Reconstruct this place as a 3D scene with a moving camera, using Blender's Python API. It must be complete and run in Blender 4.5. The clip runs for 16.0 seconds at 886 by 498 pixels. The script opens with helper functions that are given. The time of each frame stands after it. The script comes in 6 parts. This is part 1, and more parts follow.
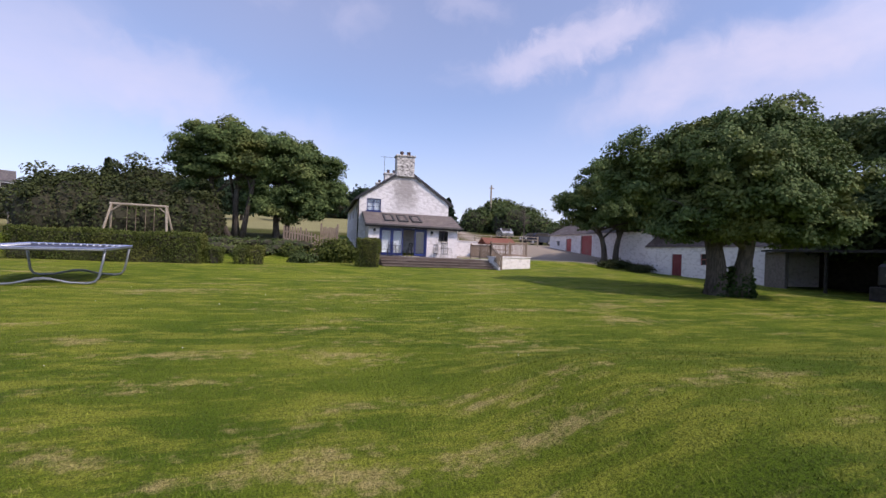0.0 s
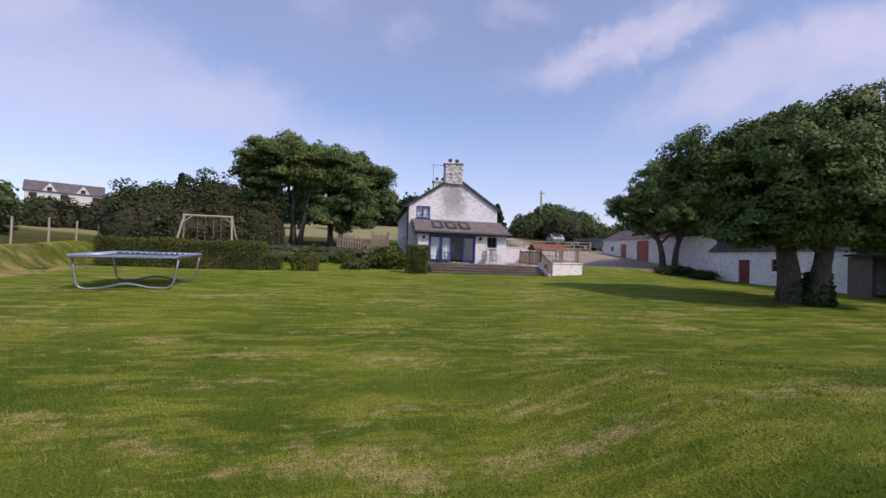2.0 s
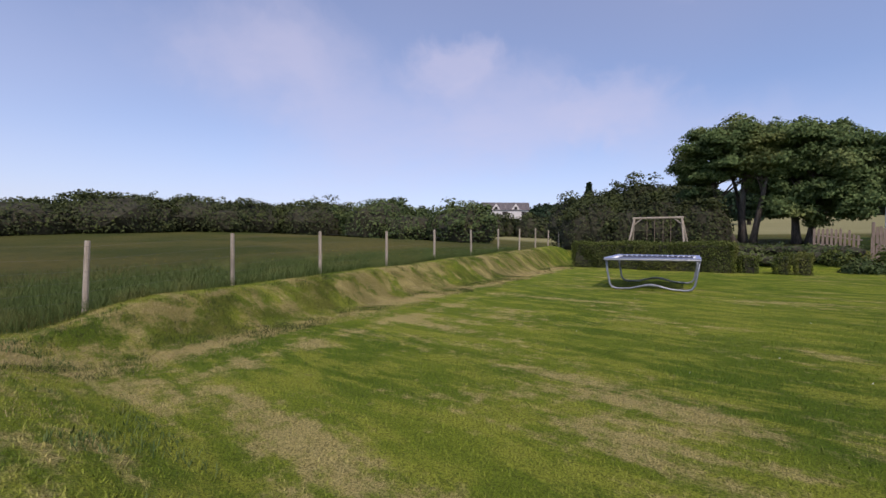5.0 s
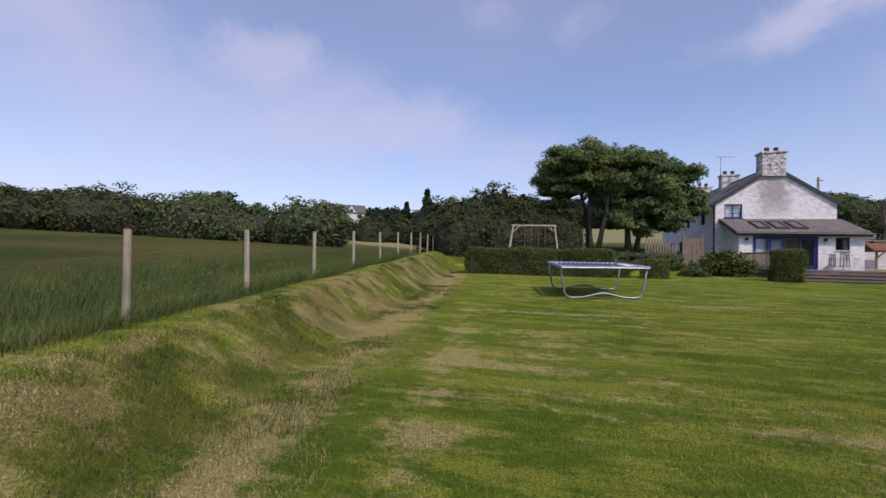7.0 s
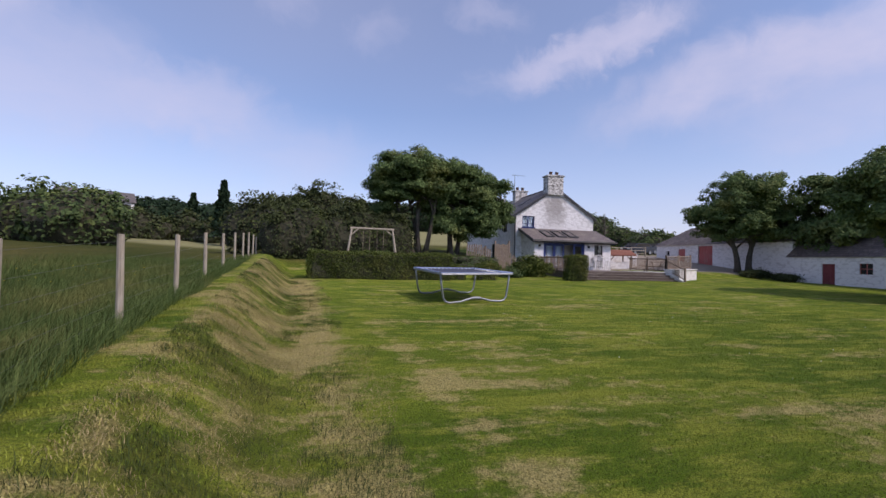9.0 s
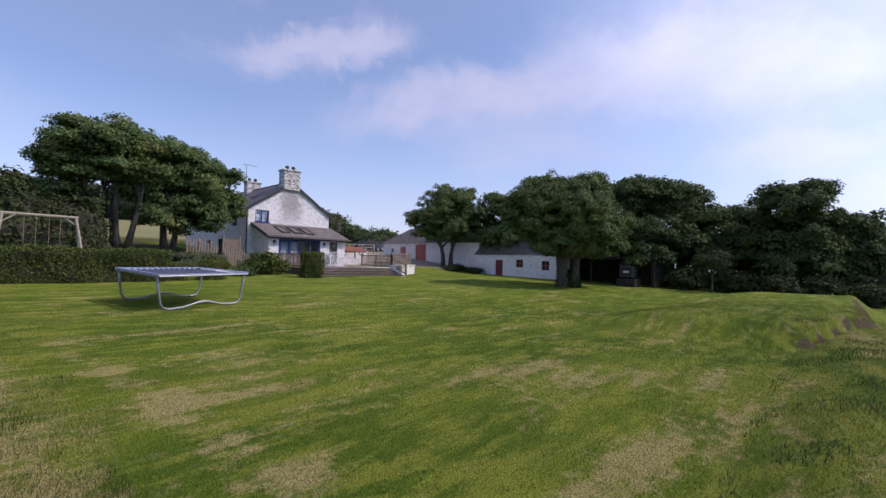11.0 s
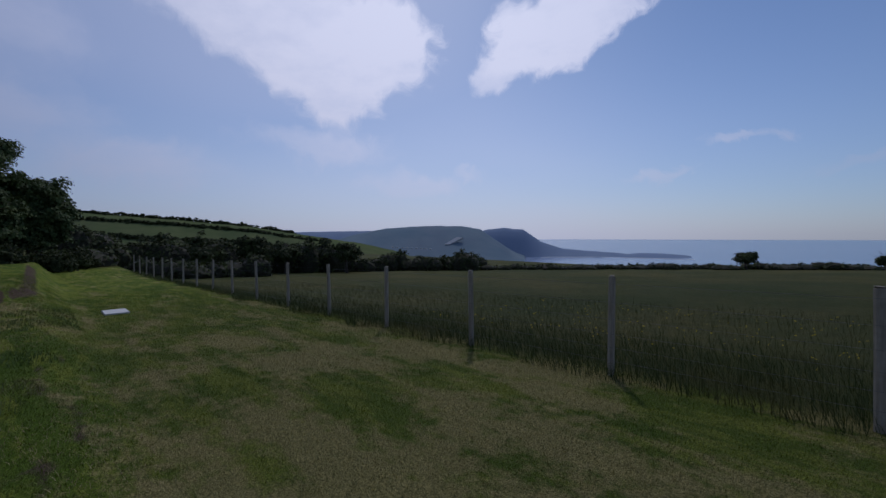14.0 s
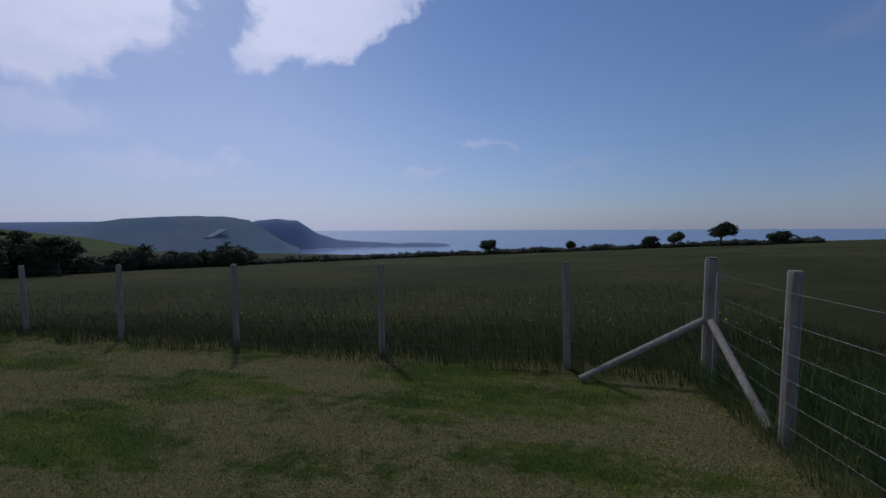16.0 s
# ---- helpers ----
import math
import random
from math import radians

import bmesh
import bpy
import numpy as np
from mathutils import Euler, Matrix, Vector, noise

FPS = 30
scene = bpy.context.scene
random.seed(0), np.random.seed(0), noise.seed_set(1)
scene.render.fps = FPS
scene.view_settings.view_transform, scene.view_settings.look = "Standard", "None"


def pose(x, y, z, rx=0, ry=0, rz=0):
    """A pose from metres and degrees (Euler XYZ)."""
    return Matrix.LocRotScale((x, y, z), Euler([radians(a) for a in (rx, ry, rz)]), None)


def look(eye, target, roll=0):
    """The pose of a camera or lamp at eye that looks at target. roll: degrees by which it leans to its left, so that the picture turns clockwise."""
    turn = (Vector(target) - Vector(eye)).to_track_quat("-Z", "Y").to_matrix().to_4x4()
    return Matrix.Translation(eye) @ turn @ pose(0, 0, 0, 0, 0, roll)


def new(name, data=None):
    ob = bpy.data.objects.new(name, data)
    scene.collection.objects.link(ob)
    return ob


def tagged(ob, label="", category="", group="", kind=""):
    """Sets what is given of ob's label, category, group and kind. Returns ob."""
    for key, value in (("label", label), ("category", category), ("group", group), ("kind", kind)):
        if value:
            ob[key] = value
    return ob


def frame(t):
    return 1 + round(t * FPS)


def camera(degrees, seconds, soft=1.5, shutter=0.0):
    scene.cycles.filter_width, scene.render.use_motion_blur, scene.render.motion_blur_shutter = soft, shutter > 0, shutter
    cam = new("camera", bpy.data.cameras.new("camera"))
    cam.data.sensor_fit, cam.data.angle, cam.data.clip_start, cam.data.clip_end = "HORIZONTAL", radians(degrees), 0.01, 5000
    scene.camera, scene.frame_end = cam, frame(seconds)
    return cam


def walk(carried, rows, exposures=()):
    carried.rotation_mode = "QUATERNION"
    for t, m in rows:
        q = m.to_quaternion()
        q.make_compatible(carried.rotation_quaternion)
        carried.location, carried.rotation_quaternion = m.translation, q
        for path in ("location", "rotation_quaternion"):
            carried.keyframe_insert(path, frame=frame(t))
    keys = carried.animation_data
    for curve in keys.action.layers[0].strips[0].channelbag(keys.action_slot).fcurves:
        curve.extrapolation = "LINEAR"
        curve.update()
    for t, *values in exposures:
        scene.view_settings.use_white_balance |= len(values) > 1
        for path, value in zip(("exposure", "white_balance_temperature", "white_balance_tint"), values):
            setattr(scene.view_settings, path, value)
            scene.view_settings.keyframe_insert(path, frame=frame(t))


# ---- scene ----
cam = camera(91.81, 16.0, soft=1.5)
PATH = [
    (0.0, pose(0.000, -0.000, 1.674, 90.53, -2.28, -16.04)),
    (0.5, pose(0.027, -0.160, 1.667, 90.75, -2.18, -12.70)),
    (1.0, pose(0.082, -0.200, 1.672, 90.92, -2.15, -10.73)),
    (1.5, pose(0.144, -0.225, 1.682, 91.09, -2.05, -9.79)),
    (2.0, pose(0.034, -0.086, 1.667, 91.17, -2.03, -9.44)),
    (2.5, pose(-0.102, -0.010, 1.627, 91.17, -2.02, -7.13)),
    (3.0, pose(-0.427, -0.210, 1.560, 91.02, -2.01, 2.45)),
    (3.5, pose(-1.089, -0.357, 1.559, 90.55, -1.87, 16.28)),
    (4.0, pose(-1.796, -0.608, 1.591, 90.06, -1.47, 28.82)),
    (4.2, pose(-2.122, -0.609, 1.597, 89.92, -1.29, 32.62)),
    (5.25, pose(-4.343, -0.577, 1.592, 89.99, -1.03, 38.12)),
    (6.3, pose(-6.774, -0.347, 1.583, 90.71, -1.27, 23.83)),
    (6.5, pose(-7.173, -0.282, 1.574, 90.77, -1.36, 21.23)),
    (7.0, pose(-8.275, -0.158, 1.604, 90.96, -1.35, 13.78)),
    (7.5, pose(-9.273, 0.056, 1.667, 91.19, -1.53, 4.76)),
    (8.0, pose(-10.052, 0.249, 1.671, 91.41, -1.54, -2.75)),
    (8.2, pose(-10.230, 0.309, 1.699, 91.34, -1.48, -4.94)),
    (9.25, pose(-10.937, 0.145, 1.781, 91.71, -1.44, -16.16)),
    (10.3, pose(-11.186, -0.080, 1.863, 91.86, -1.40, -31.90)),
    (10.5, pose(-11.202, -0.067, 1.873, 91.84, -1.51, -35.85)),
    (11.0, pose(-11.123, 0.035, 1.899, 91.73, -1.35, -47.63)),
    (11.5, pose(-11.065, -0.030, 1.966, 91.31, -1.12, -60.18)),
    (12.0, pose(-11.099, -0.283, 1.982, 90.84, -0.88, -75.28)),
    (12.5, pose(-10.956, -0.535, 1.973, 90.45, -0.60, -92.36)),
    (13.0, pose(-10.379, -0.882, 1.909, 89.99, -0.23, -109.35)),
    (13.5, pose(-10.368, -0.920, 1.910, 89.24, 0.13, -122.99)),
    (14.0, pose(-10.461, -0.852, 1.931, 88.24, 0.27, -133.64)),
    (14.5, pose(-10.434, -0.926, 1.912, 87.51, 0.37, -142.62)),
    (15.0, pose(-10.438, -0.904, 1.914, 87.16, 0.32, -150.11)),
    (15.5, pose(-10.452, -0.900, 1.915, 87.02, 0.36, -156.46)),
    (16.0, pose(-10.494, -0.910, 1.911, 86.92, 0.38, -162.87)),
]
EXPOSURES = [(0.0, 0.24, 7100, 26), (3.5, -0.04, 7050, 25), (8.0, -0.04, 6950, 24), (11.0, 0.03, 6700, 24), (12.5, -1.1, 6350, 19), (13.5, -1.40, 6000, 19), (16.0, -1.52, 5750, 20)]
walk(cam, PATH, exposures=EXPOSURES)

# ---- light: hazy sun in the south-east, blue sky with drifting cloud ----
SUN_AZ, SUN_EL = 138.0, 48.0
world = bpy.data.worlds.new("sky")
scene.world = world
world.use_nodes = True
wn, wl = world.node_tree.nodes, world.node_tree.links
wn.clear()


def wnode(kind, **values):
    n = wn.new(kind)
    for k, v in values.items():
        n.inputs[k].default_value = v
    return n


sky = wn.new("ShaderNodeTexSky")
sky.sky_type, sky.sun_disc = "NISHITA", False
sky.sun_elevation, sky.sun_rotation = radians(SUN_EL), radians(SUN_AZ)
sky.air_density, sky.dust_density, sky.ozone_density = 1.0, 0.35, 3.0
coord = wn.new("ShaderNodeTexCoord")
sep = wn.new("ShaderNodeSeparateXYZ")
wl.new(coord.outputs["Generated"], sep.inputs[0])


def wmath(op, a, b=None, clamp=False):
    n = wn.new("ShaderNodeMath")
    n.operation, n.use_clamp = op, clamp
    for i, v in enumerate((a, b)):
        if v is None:
            continue
        if isinstance(v, (int, float)):
            n.inputs[i].default_value = v
        else:
            wl.new(v, n.inputs[i])
    return n.outputs[0]


height = wmath("MAXIMUM", sep.outputs["Z"], 0.0)
lift = wmath("ADD", height, 0.13)
flat = wn.new("ShaderNodeCombineXYZ")
wl.new(wmath("DIVIDE", sep.outputs["X"], lift), flat.inputs["X"])
wl.new(wmath("DIVIDE", sep.outputs["Y"], lift), flat.inputs["Y"])


def toward(az, el, low, high):
    """How near a direction of the sky is to a bearing and height."""
    n = wn.new("ShaderNodeVectorMath")
    n.operation = "DOT_PRODUCT"
    wl.new(coord.outputs["Generated"], n.inputs[0])
    n.inputs[1].default_value = (math.sin(radians(az)) * math.cos(radians(el)), math.cos(radians(az)) * math.cos(radians(el)), math.sin(radians(el)))
    r = wn.new("ShaderNodeMapRange")
    r.interpolation_type = "SMOOTHSTEP"
    r.inputs["From Min"].default_value, r.inputs["From Max"].default_value = low, high
    wl.new(n.outputs["Value"], r.inputs["Value"])
    return r.outputs[0]


def cloud_layer(scale, low, high, offset, detail=6.0, rough=0.55):
    place = wn.new("ShaderNodeMapping")
    place.inputs["Location"].default_value = offset
    wl.new(flat.outputs[0], place.inputs["Vector"])
    n = wnode("ShaderNodeTexNoise", Scale=scale, Detail=detail, Roughness=rough)
    wl.new(place.outputs[0], n.inputs["Vector"])
    r = wn.new("ShaderNodeMapRange")
    r.interpolation_type = "SMOOTHSTEP"
    r.inputs["From Min"].default_value, r.inputs["From Max"].default_value = low, high
    wl.new(n.outputs["Fac"], r.inputs["Value"])
    return r.outputs[0]


# ragged edges for the clouds: the direction is pushed about by noise at two scales
def warp(scale, amount, detail, vector):
    n = wnode("ShaderNodeTexNoise", Scale=scale, Detail=detail, Roughness=0.62)
    wl.new(vector, n.inputs["Vector"])
    c = wn.new("ShaderNodeVectorMath")
    c.operation = "SUBTRACT"
    wl.new(n.outputs["Color"], c.inputs[0])
    c.inputs[1].default_value = (0.5, 0.5, 0.5)
    m = wn.new("ShaderNodeVectorMath")
    m.operation = "MULTIPLY_ADD"
    wl.new(c.outputs[0], m.inputs[0])
    m.inputs[1].default_value = (amount, amount, amount * 0.6)
    wl.new(vector, m.inputs[2])
    return m.outputs[0]


ragged = warp(19.0, 0.10, 5.0, warp(5.0, 0.20, 3.0, coord.outputs["Generated"]))


def cloud(az, el, wide, tall, tilt=0.0, thick=1.0, soft=0.75):
    """One cloud at a bearing and height, its half sizes in degrees."""
    face = Vector((math.sin(radians(az)) * math.cos(radians(el)), math.cos(radians(az)) * math.cos(radians(el)), math.sin(radians(el))))
    side = face.cross(Vector((0, 0, 1))).normalized()
    up = side.cross(face)
    c, d = math.cos(radians(tilt)), math.sin(radians(tilt))
    m = Matrix((side * c + up * d, up * c - side * d, -face)).transposed()
    n = wn.new("ShaderNodeMapping")
    n.vector_type = "TEXTURE"
    n.inputs["Location"].default_value = face
    n.inputs["Rotation"].default_value = m.to_euler()
    n.inputs["Scale"].default_value = (math.sin(radians(wide)) * 1.25, math.sin(radians(tall)) * 1.25, 0.6)
    wl.new(ragged, n.inputs["Vector"])
    g = wn.new("ShaderNodeTexGradient")
    g.gradient_type = "SPHERICAL"
    wl.new(n.outputs[0], g.inputs["Vector"])
    r = wn.new("ShaderNodeMapRange")
    r.interpolation_type = "SMOOTHSTEP"
    for k, v in (("From Min", 0.02), ("From Max", soft), ("To Min", 0.0), ("To Max", thick)):
        r.inputs[k].default_value = v
    wl.new(g.outputs["Fac"], r.inputs["Value"])
    return r.outputs[0]


CLOUDS = [
    # bright cloud under the sun
    (110, 26, 10, 5, 0, 0.9, 0.45), (119, 22.5, 9, 6, 0, 1.0, 0.4), (121, 18, 6, 4.5, 0, 0.95, 0.45), (126, 23, 6, 5, 20, 0.95, 0.4), (100, 31, 14, 4, 0, 0.7, 0.6),
    (148, 24.5, 7.5, 4.5, 15, 1.0, 0.35), (153.5, 27, 7, 3.2, 20, 1.0, 0.4), (142.5, 21.8, 5, 2.6, 10, 0.8, 0.45),
    # low soft banks and wisps over the sea
    (118, 11.3, 9, 2.4, 0, 0.55, 0.8), (98, 7.5, 10, 3, 0, 0.5, 0.8), (130, 7.2, 8, 1.6, 0, 0.45, 0.8), (88, 12, 9, 3.5, 0, 0.45, 0.9),
    (168, 10.8, 3.4, 0.7, 0, 0.5, 0.8), (161, 6.8, 4.4, 0.8, 8, 0.5, 0.8), (180, 7.3, 6, 1.0, 6, 0.3, 0.9), (137, 9, 2.6, 0.7, 0, 0.4, 0.8), (207, 18.5, 5, 2, 0, 0.25, 1.0),
    # pale bands over the barns
    (28, 24.5, 11, 2.6, 14, 0.65, 0.85), (37, 27, 7, 3.0, 10, 0.65, 0.85), (50, 20.5, 18, 4.6, 6, 0.75, 0.85), (72, 24, 15, 6.5, 0, 0.55, 0.95), (60, 15, 16, 4, 0, 0.4, 0.9), (84, 19, 10, 5, 0, 0.4, 0.9),
    # greyish bank in the north-west
    (314, 14, 17, 9, 0, 0.4, 0.85), (331, 16.5, 12, 7, 0, 0.45, 0.8), (343, 17, 9, 4.5, 0, 0.5, 0.75), (323, 23.5, 8, 4, 0, 0.55, 0.75), (300, 22, 14, 7, 0, 0.5, 0.9),
    (352, 29.5, 4.5, 2.4, 0, 0.25, 1.0), (5, 28, 4, 2.8, 0, 0.25, 1.0), (19, 30, 5, 2.4, 0, 0.3, 1.0), (354, 13, 12, 5, 0, 0.35, 1.0),
    (250, 30, 25, 9, 0, 0.5, 0.8), (225, 50, 20, 10, 0, 0.5, 0.8), (30, 55, 25, 10, 0, 0.5, 0.8),
]
veil = cloud_layer(0.26, 0.34, 0.66, (0.4, 5.2, 1.0), 3.0, 0.5)
grain = cloud_layer(2.6, 0.25, 0.62, (1.4, 3.2, 1.0), 6.0, 0.6)
banks = None
for values in CLOUDS:
    shape = cloud(*values)
    banks = shape if banks is None else wmath("SUBTRACT", wmath("ADD", banks, shape), wmath("MULTIPLY", banks, shape))
banks = wmath("MULTIPLY", banks, wmath("ADD", wmath("MULTIPLY", grain, 0.3), 0.7))
clear = wmath("SUBTRACT", 1.0, wmath("MULTIPLY", toward(190, 30, 0.62, 0.97), 0.8))
cover = wmath("ADD", wmath("MULTIPLY", banks, 0.85), wmath("MULTIPLY", wmath("MULTIPLY", veil, clear), 0.2), True)
haze = wmath("MULTIPLY", wmath("POWER", wmath("SUBTRACT", 1.0, height), 4.5), 0.85)
# thin bright haze all round the sun
haze = wmath("MAXIMUM", haze, wmath("MULTIPLY", toward(SUN_AZ - 34, 24, 0.66, 1.0), 0.25))
haze = wmath("MULTIPLY", haze, wmath("ADD", wmath("MULTIPLY", clear, 0.6), 0.4))
haze = wmath("MAXIMUM", haze, wmath("MULTIPLY", toward(350, 30, 0.3, 1.0), 0.15))
cover = wmath("SUBTRACT", wmath("ADD", cover, haze), wmath("MULTIPLY", cover, haze))
mix = wn.new("ShaderNodeMix")
mix.data_type = "RGBA"
wl.new(cover, mix.inputs["Factor"])
air = wn.new("ShaderNodeMix")
air.data_type, air.blend_type = "RGBA", "MULTIPLY"
air.inputs["Factor"].default_value, air.inputs["B"].default_value = 1.0, (0.84, 1.02, 1.15, 1)
wl.new(sky.outputs[0], air.inputs["A"])
wl.new(air.outputs["Result"], mix.inputs["A"])
glow = wn.new("ShaderNodeMix")
glow.data_type = "RGBA"
wl.new(toward(SUN_AZ, SUN_EL, 0.35, 1.0), glow.inputs["Factor"])
glow.inputs["A"].default_value, glow.inputs["B"].default_value = (4.1, 4.4, 5.7, 1), (12.0, 12.5, 14.0, 1)
wl.new(glow.outputs["Result"], mix.inputs["B"])
bg = wnode("ShaderNodeBackground", Strength=0.15)
wl.new(mix.outputs["Result"], bg.inputs["Color"])
wout = wn.new("ShaderNodeOutputWorld")
wl.new(bg.outputs[0], wout.inputs["Surface"])

sun = new("sun", bpy.data.lights.new("sun", "SUN"))
sun.data.energy, sun.data.angle, sun.data.color = 2.9, radians(3.0), (1.0, 0.95, 0.86)
sun_dir = Vector((math.sin(radians(SUN_AZ)) * math.cos(radians(SUN_EL)), math.cos(radians(SUN_AZ)) * math.cos(radians(SUN_EL)), math.sin(radians(SUN_EL))))
sun.matrix_world = look(sun_dir * 60, (0, 0, 0))

# ---- materials ----
class Nodes:
    """A small wrapper that wires the nodes of one material."""

    def __init__(self, name):
        self.m = bpy.data.materials.new(name)
        self.m.use_nodes = True
        self.n, self.l = self.m.node_tree.nodes, self.m.node_tree.links
        self.b = self.n["Principled BSDF"]
        self.geo = self.n.new("ShaderNodeNewGeometry")

    def put(self, v, socket):
        if hasattr(v, "links"):
            self.l.new(v, socket)
        elif isinstance(v, (tuple, list)):
            socket.default_value = (*v, 1) if len(v) == 3 and len(socket.default_value) == 4 else v
        else:
            socket.default_value = v

    def noise(self, scale, detail=4.0, rough=0.55, vector=None):
        n = self.n.new("ShaderNodeTexNoise")
        n.inputs["Scale"].default_value, n.inputs["Detail"].default_value, n.inputs["Roughness"].default_value = scale, detail, rough
        self.l.new(vector or self.geo.outputs["Position"], n.inputs["Vector"])
        return n.outputs["Fac"]

    def squash(self, sx, sy, sz, rz=0.0):
        n = self.n.new("ShaderNodeMapping")
        n.inputs["Scale"].default_value = (sx, sy, sz)
        n.inputs["Rotation"].default_value = (0, 0, radians(rz))
        self.l.new(self.geo.outputs["Position"], n.inputs["Vector"])
        return n.outputs[0]

    def step(self, v, low, high, a=0.0, b=1.0):
        n = self.n.new("ShaderNodeMapRange")
        n.interpolation_type = "SMOOTHSTEP"
        for k, x in (("From Min", low), ("From Max", high), ("To Min", a), ("To Max", b)):
            n.inputs[k].default_value = x
        self.put(v, n.inputs["Value"])
        return n.outputs[0]

    def mix(self, f, a, b):
        n = self.n.new("ShaderNodeMix")
        n.data_type = "RGBA"
        self.put(f, n.inputs["Factor"]), self.put(a, n.inputs["A"]), self.put(b, n.inputs["B"])
        return n.outputs["Result"]

    def math(self, op, a, b=0.0):
        n = self.n.new("ShaderNodeMath")
        n.operation = op
        self.put(a, n.inputs[0]), self.put(b, n.inputs[1])
        return n.outputs[0]

    def attr(self, name):
        n = self.n.new("ShaderNodeAttribute")
        n.attribute_name = name
        return n.outputs["Fac"]

    def vary(self):
        return self.n.new("ShaderNodeObjectInfo").outputs["Random"]

    def bump(self, v, strength, distance=0.02):
        n = self.n.new("ShaderNodeBump")
        n.inputs["Strength"].default_value, n.inputs["Distance"].default_value = strength, distance
        self.put(v, n.inputs["Height"])
        self.l.new(n.outputs[0], self.b.inputs["Normal"])

    def done(self, colour, rough=0.8, metal=0.0, spec=None):
        self.put(colour, self.b.inputs["Base Color"]), self.put(rough, self.b.inputs["Roughness"]), self.put(metal, self.b.inputs["Metallic"])
        if spec is not None:
            self.b.inputs["Specular IOR Level"].default_value = spec
        return self.m


def surface(name, a, b, scale=8.0, rough=0.8, bump=0.3, metal=0.0, stretch=None, dirt=None, dirt_scale=0.8, spec=None, dist=0.01):
    """Two colours in a fine grain, over which a broad stain may lie."""
    k = Nodes(name)
    v = k.squash(*stretch) if stretch else None
    fine = k.noise(scale, 6.0, 0.6, v)
    colour = k.mix(k.step(fine, 0.3, 0.7), a, b)
    if dirt:
        colour = k.mix(k.step(k.noise(dirt_scale, 5.0, 0.65), 0.48, 0.72, 0.0, 0.75), colour, dirt)
    k.bump(fine, bump, dist)
    return k.done(colour, k.step(fine, 0.2, 0.8, min(1.0, rough + 0.08), max(0.05, rough - 0.08)), metal, spec)


def leafage(name, dark, light, tip=None, rough=0.55):
    k = Nodes(name)
    isl = k.geo.outputs["Random Per Island"]
    colour = k.mix(isl, dark, light)
    if tip:
        colour = k.mix(k.step(k.noise(0.55, 3.0), 0.5, 0.68, 0.0, 0.8), colour, tip)
    m = k.done(colour, max(rough, 0.75), 0.0, 0.15)
    thin = k.n.new("ShaderNodeBsdfTranslucent")
    k.l.new(colour, thin.inputs["Color"])
    both = k.n.new("ShaderNodeMixShader")
    both.inputs[0].default_value = 0.14
    k.l.new(k.b.outputs[0], both.inputs[1]), k.l.new(thin.outputs[0], both.inputs[2])
    k.l.new(both.outputs[0], k.n["Material Output"].inputs["Surface"])
    return m


def grass_colour(k, fine_scale=55.0):
    """Mown grass: green with straw-dry patches, mower streaks and a fine grain."""
    broad = k.noise(0.5, 6.0, 0.65)
    streak = k.noise(0.8, 6.0, 0.66, k.squash(0.42, 2.0, 1.0, 7.0))
    fine = k.noise(fine_scale, 4.0, 0.75)
    mid = k.noise(5.0, 6.0, 0.7)
    green = k.mix(k.step(k.noise(0.28, 5.0, 0.6), 0.4, 0.6), (0.098, 0.165, 0.012), (0.19, 0.25, 0.024))
    # mower passes run east to west, each laid a little lighter or darker
    passes = k.noise(1.0, 3.0, 0.5, k.squash(0.05, 0.95, 0.4, 4.0))
    green = k.mix(k.step(passes, 0.42, 0.58, 0.0, 0.5), green, (0.075, 0.14, 0.010))
    green = k.mix(k.step(k.noise(1.9, 6.0, 0.68, k.squash(0.5, 1.6, 1.0, 7.0)), 0.46, 0.60, 0.0, 0.75), green, (0.30, 0.33, 0.045))
    dry = k.math("ADD", k.math("MULTIPLY", broad, 0.36), k.math("MULTIPLY", streak, 0.64))
    dry = k.math("ADD", dry, k.math("MULTIPLY", k.attr("dry"), 0.15))
    dry = k.math("ADD", dry, k.math("MULTIPLY", k.math("SUBTRACT", mid, 0.5), 0.40))
    straw = k.mix(k.noise(9.0, 5.0, 0.7), (0.42, 0.32, 0.12), (0.62, 0.51, 0.24))
    colour = k.mix(k.step(dry, 0.53, 0.655, 0.0, 0.78), green, straw)
    return k.mix(k.step(fine, 0.36, 0.60, 0.72, 0.0), colour, (0.04, 0.052, 0.012)), fine, mid


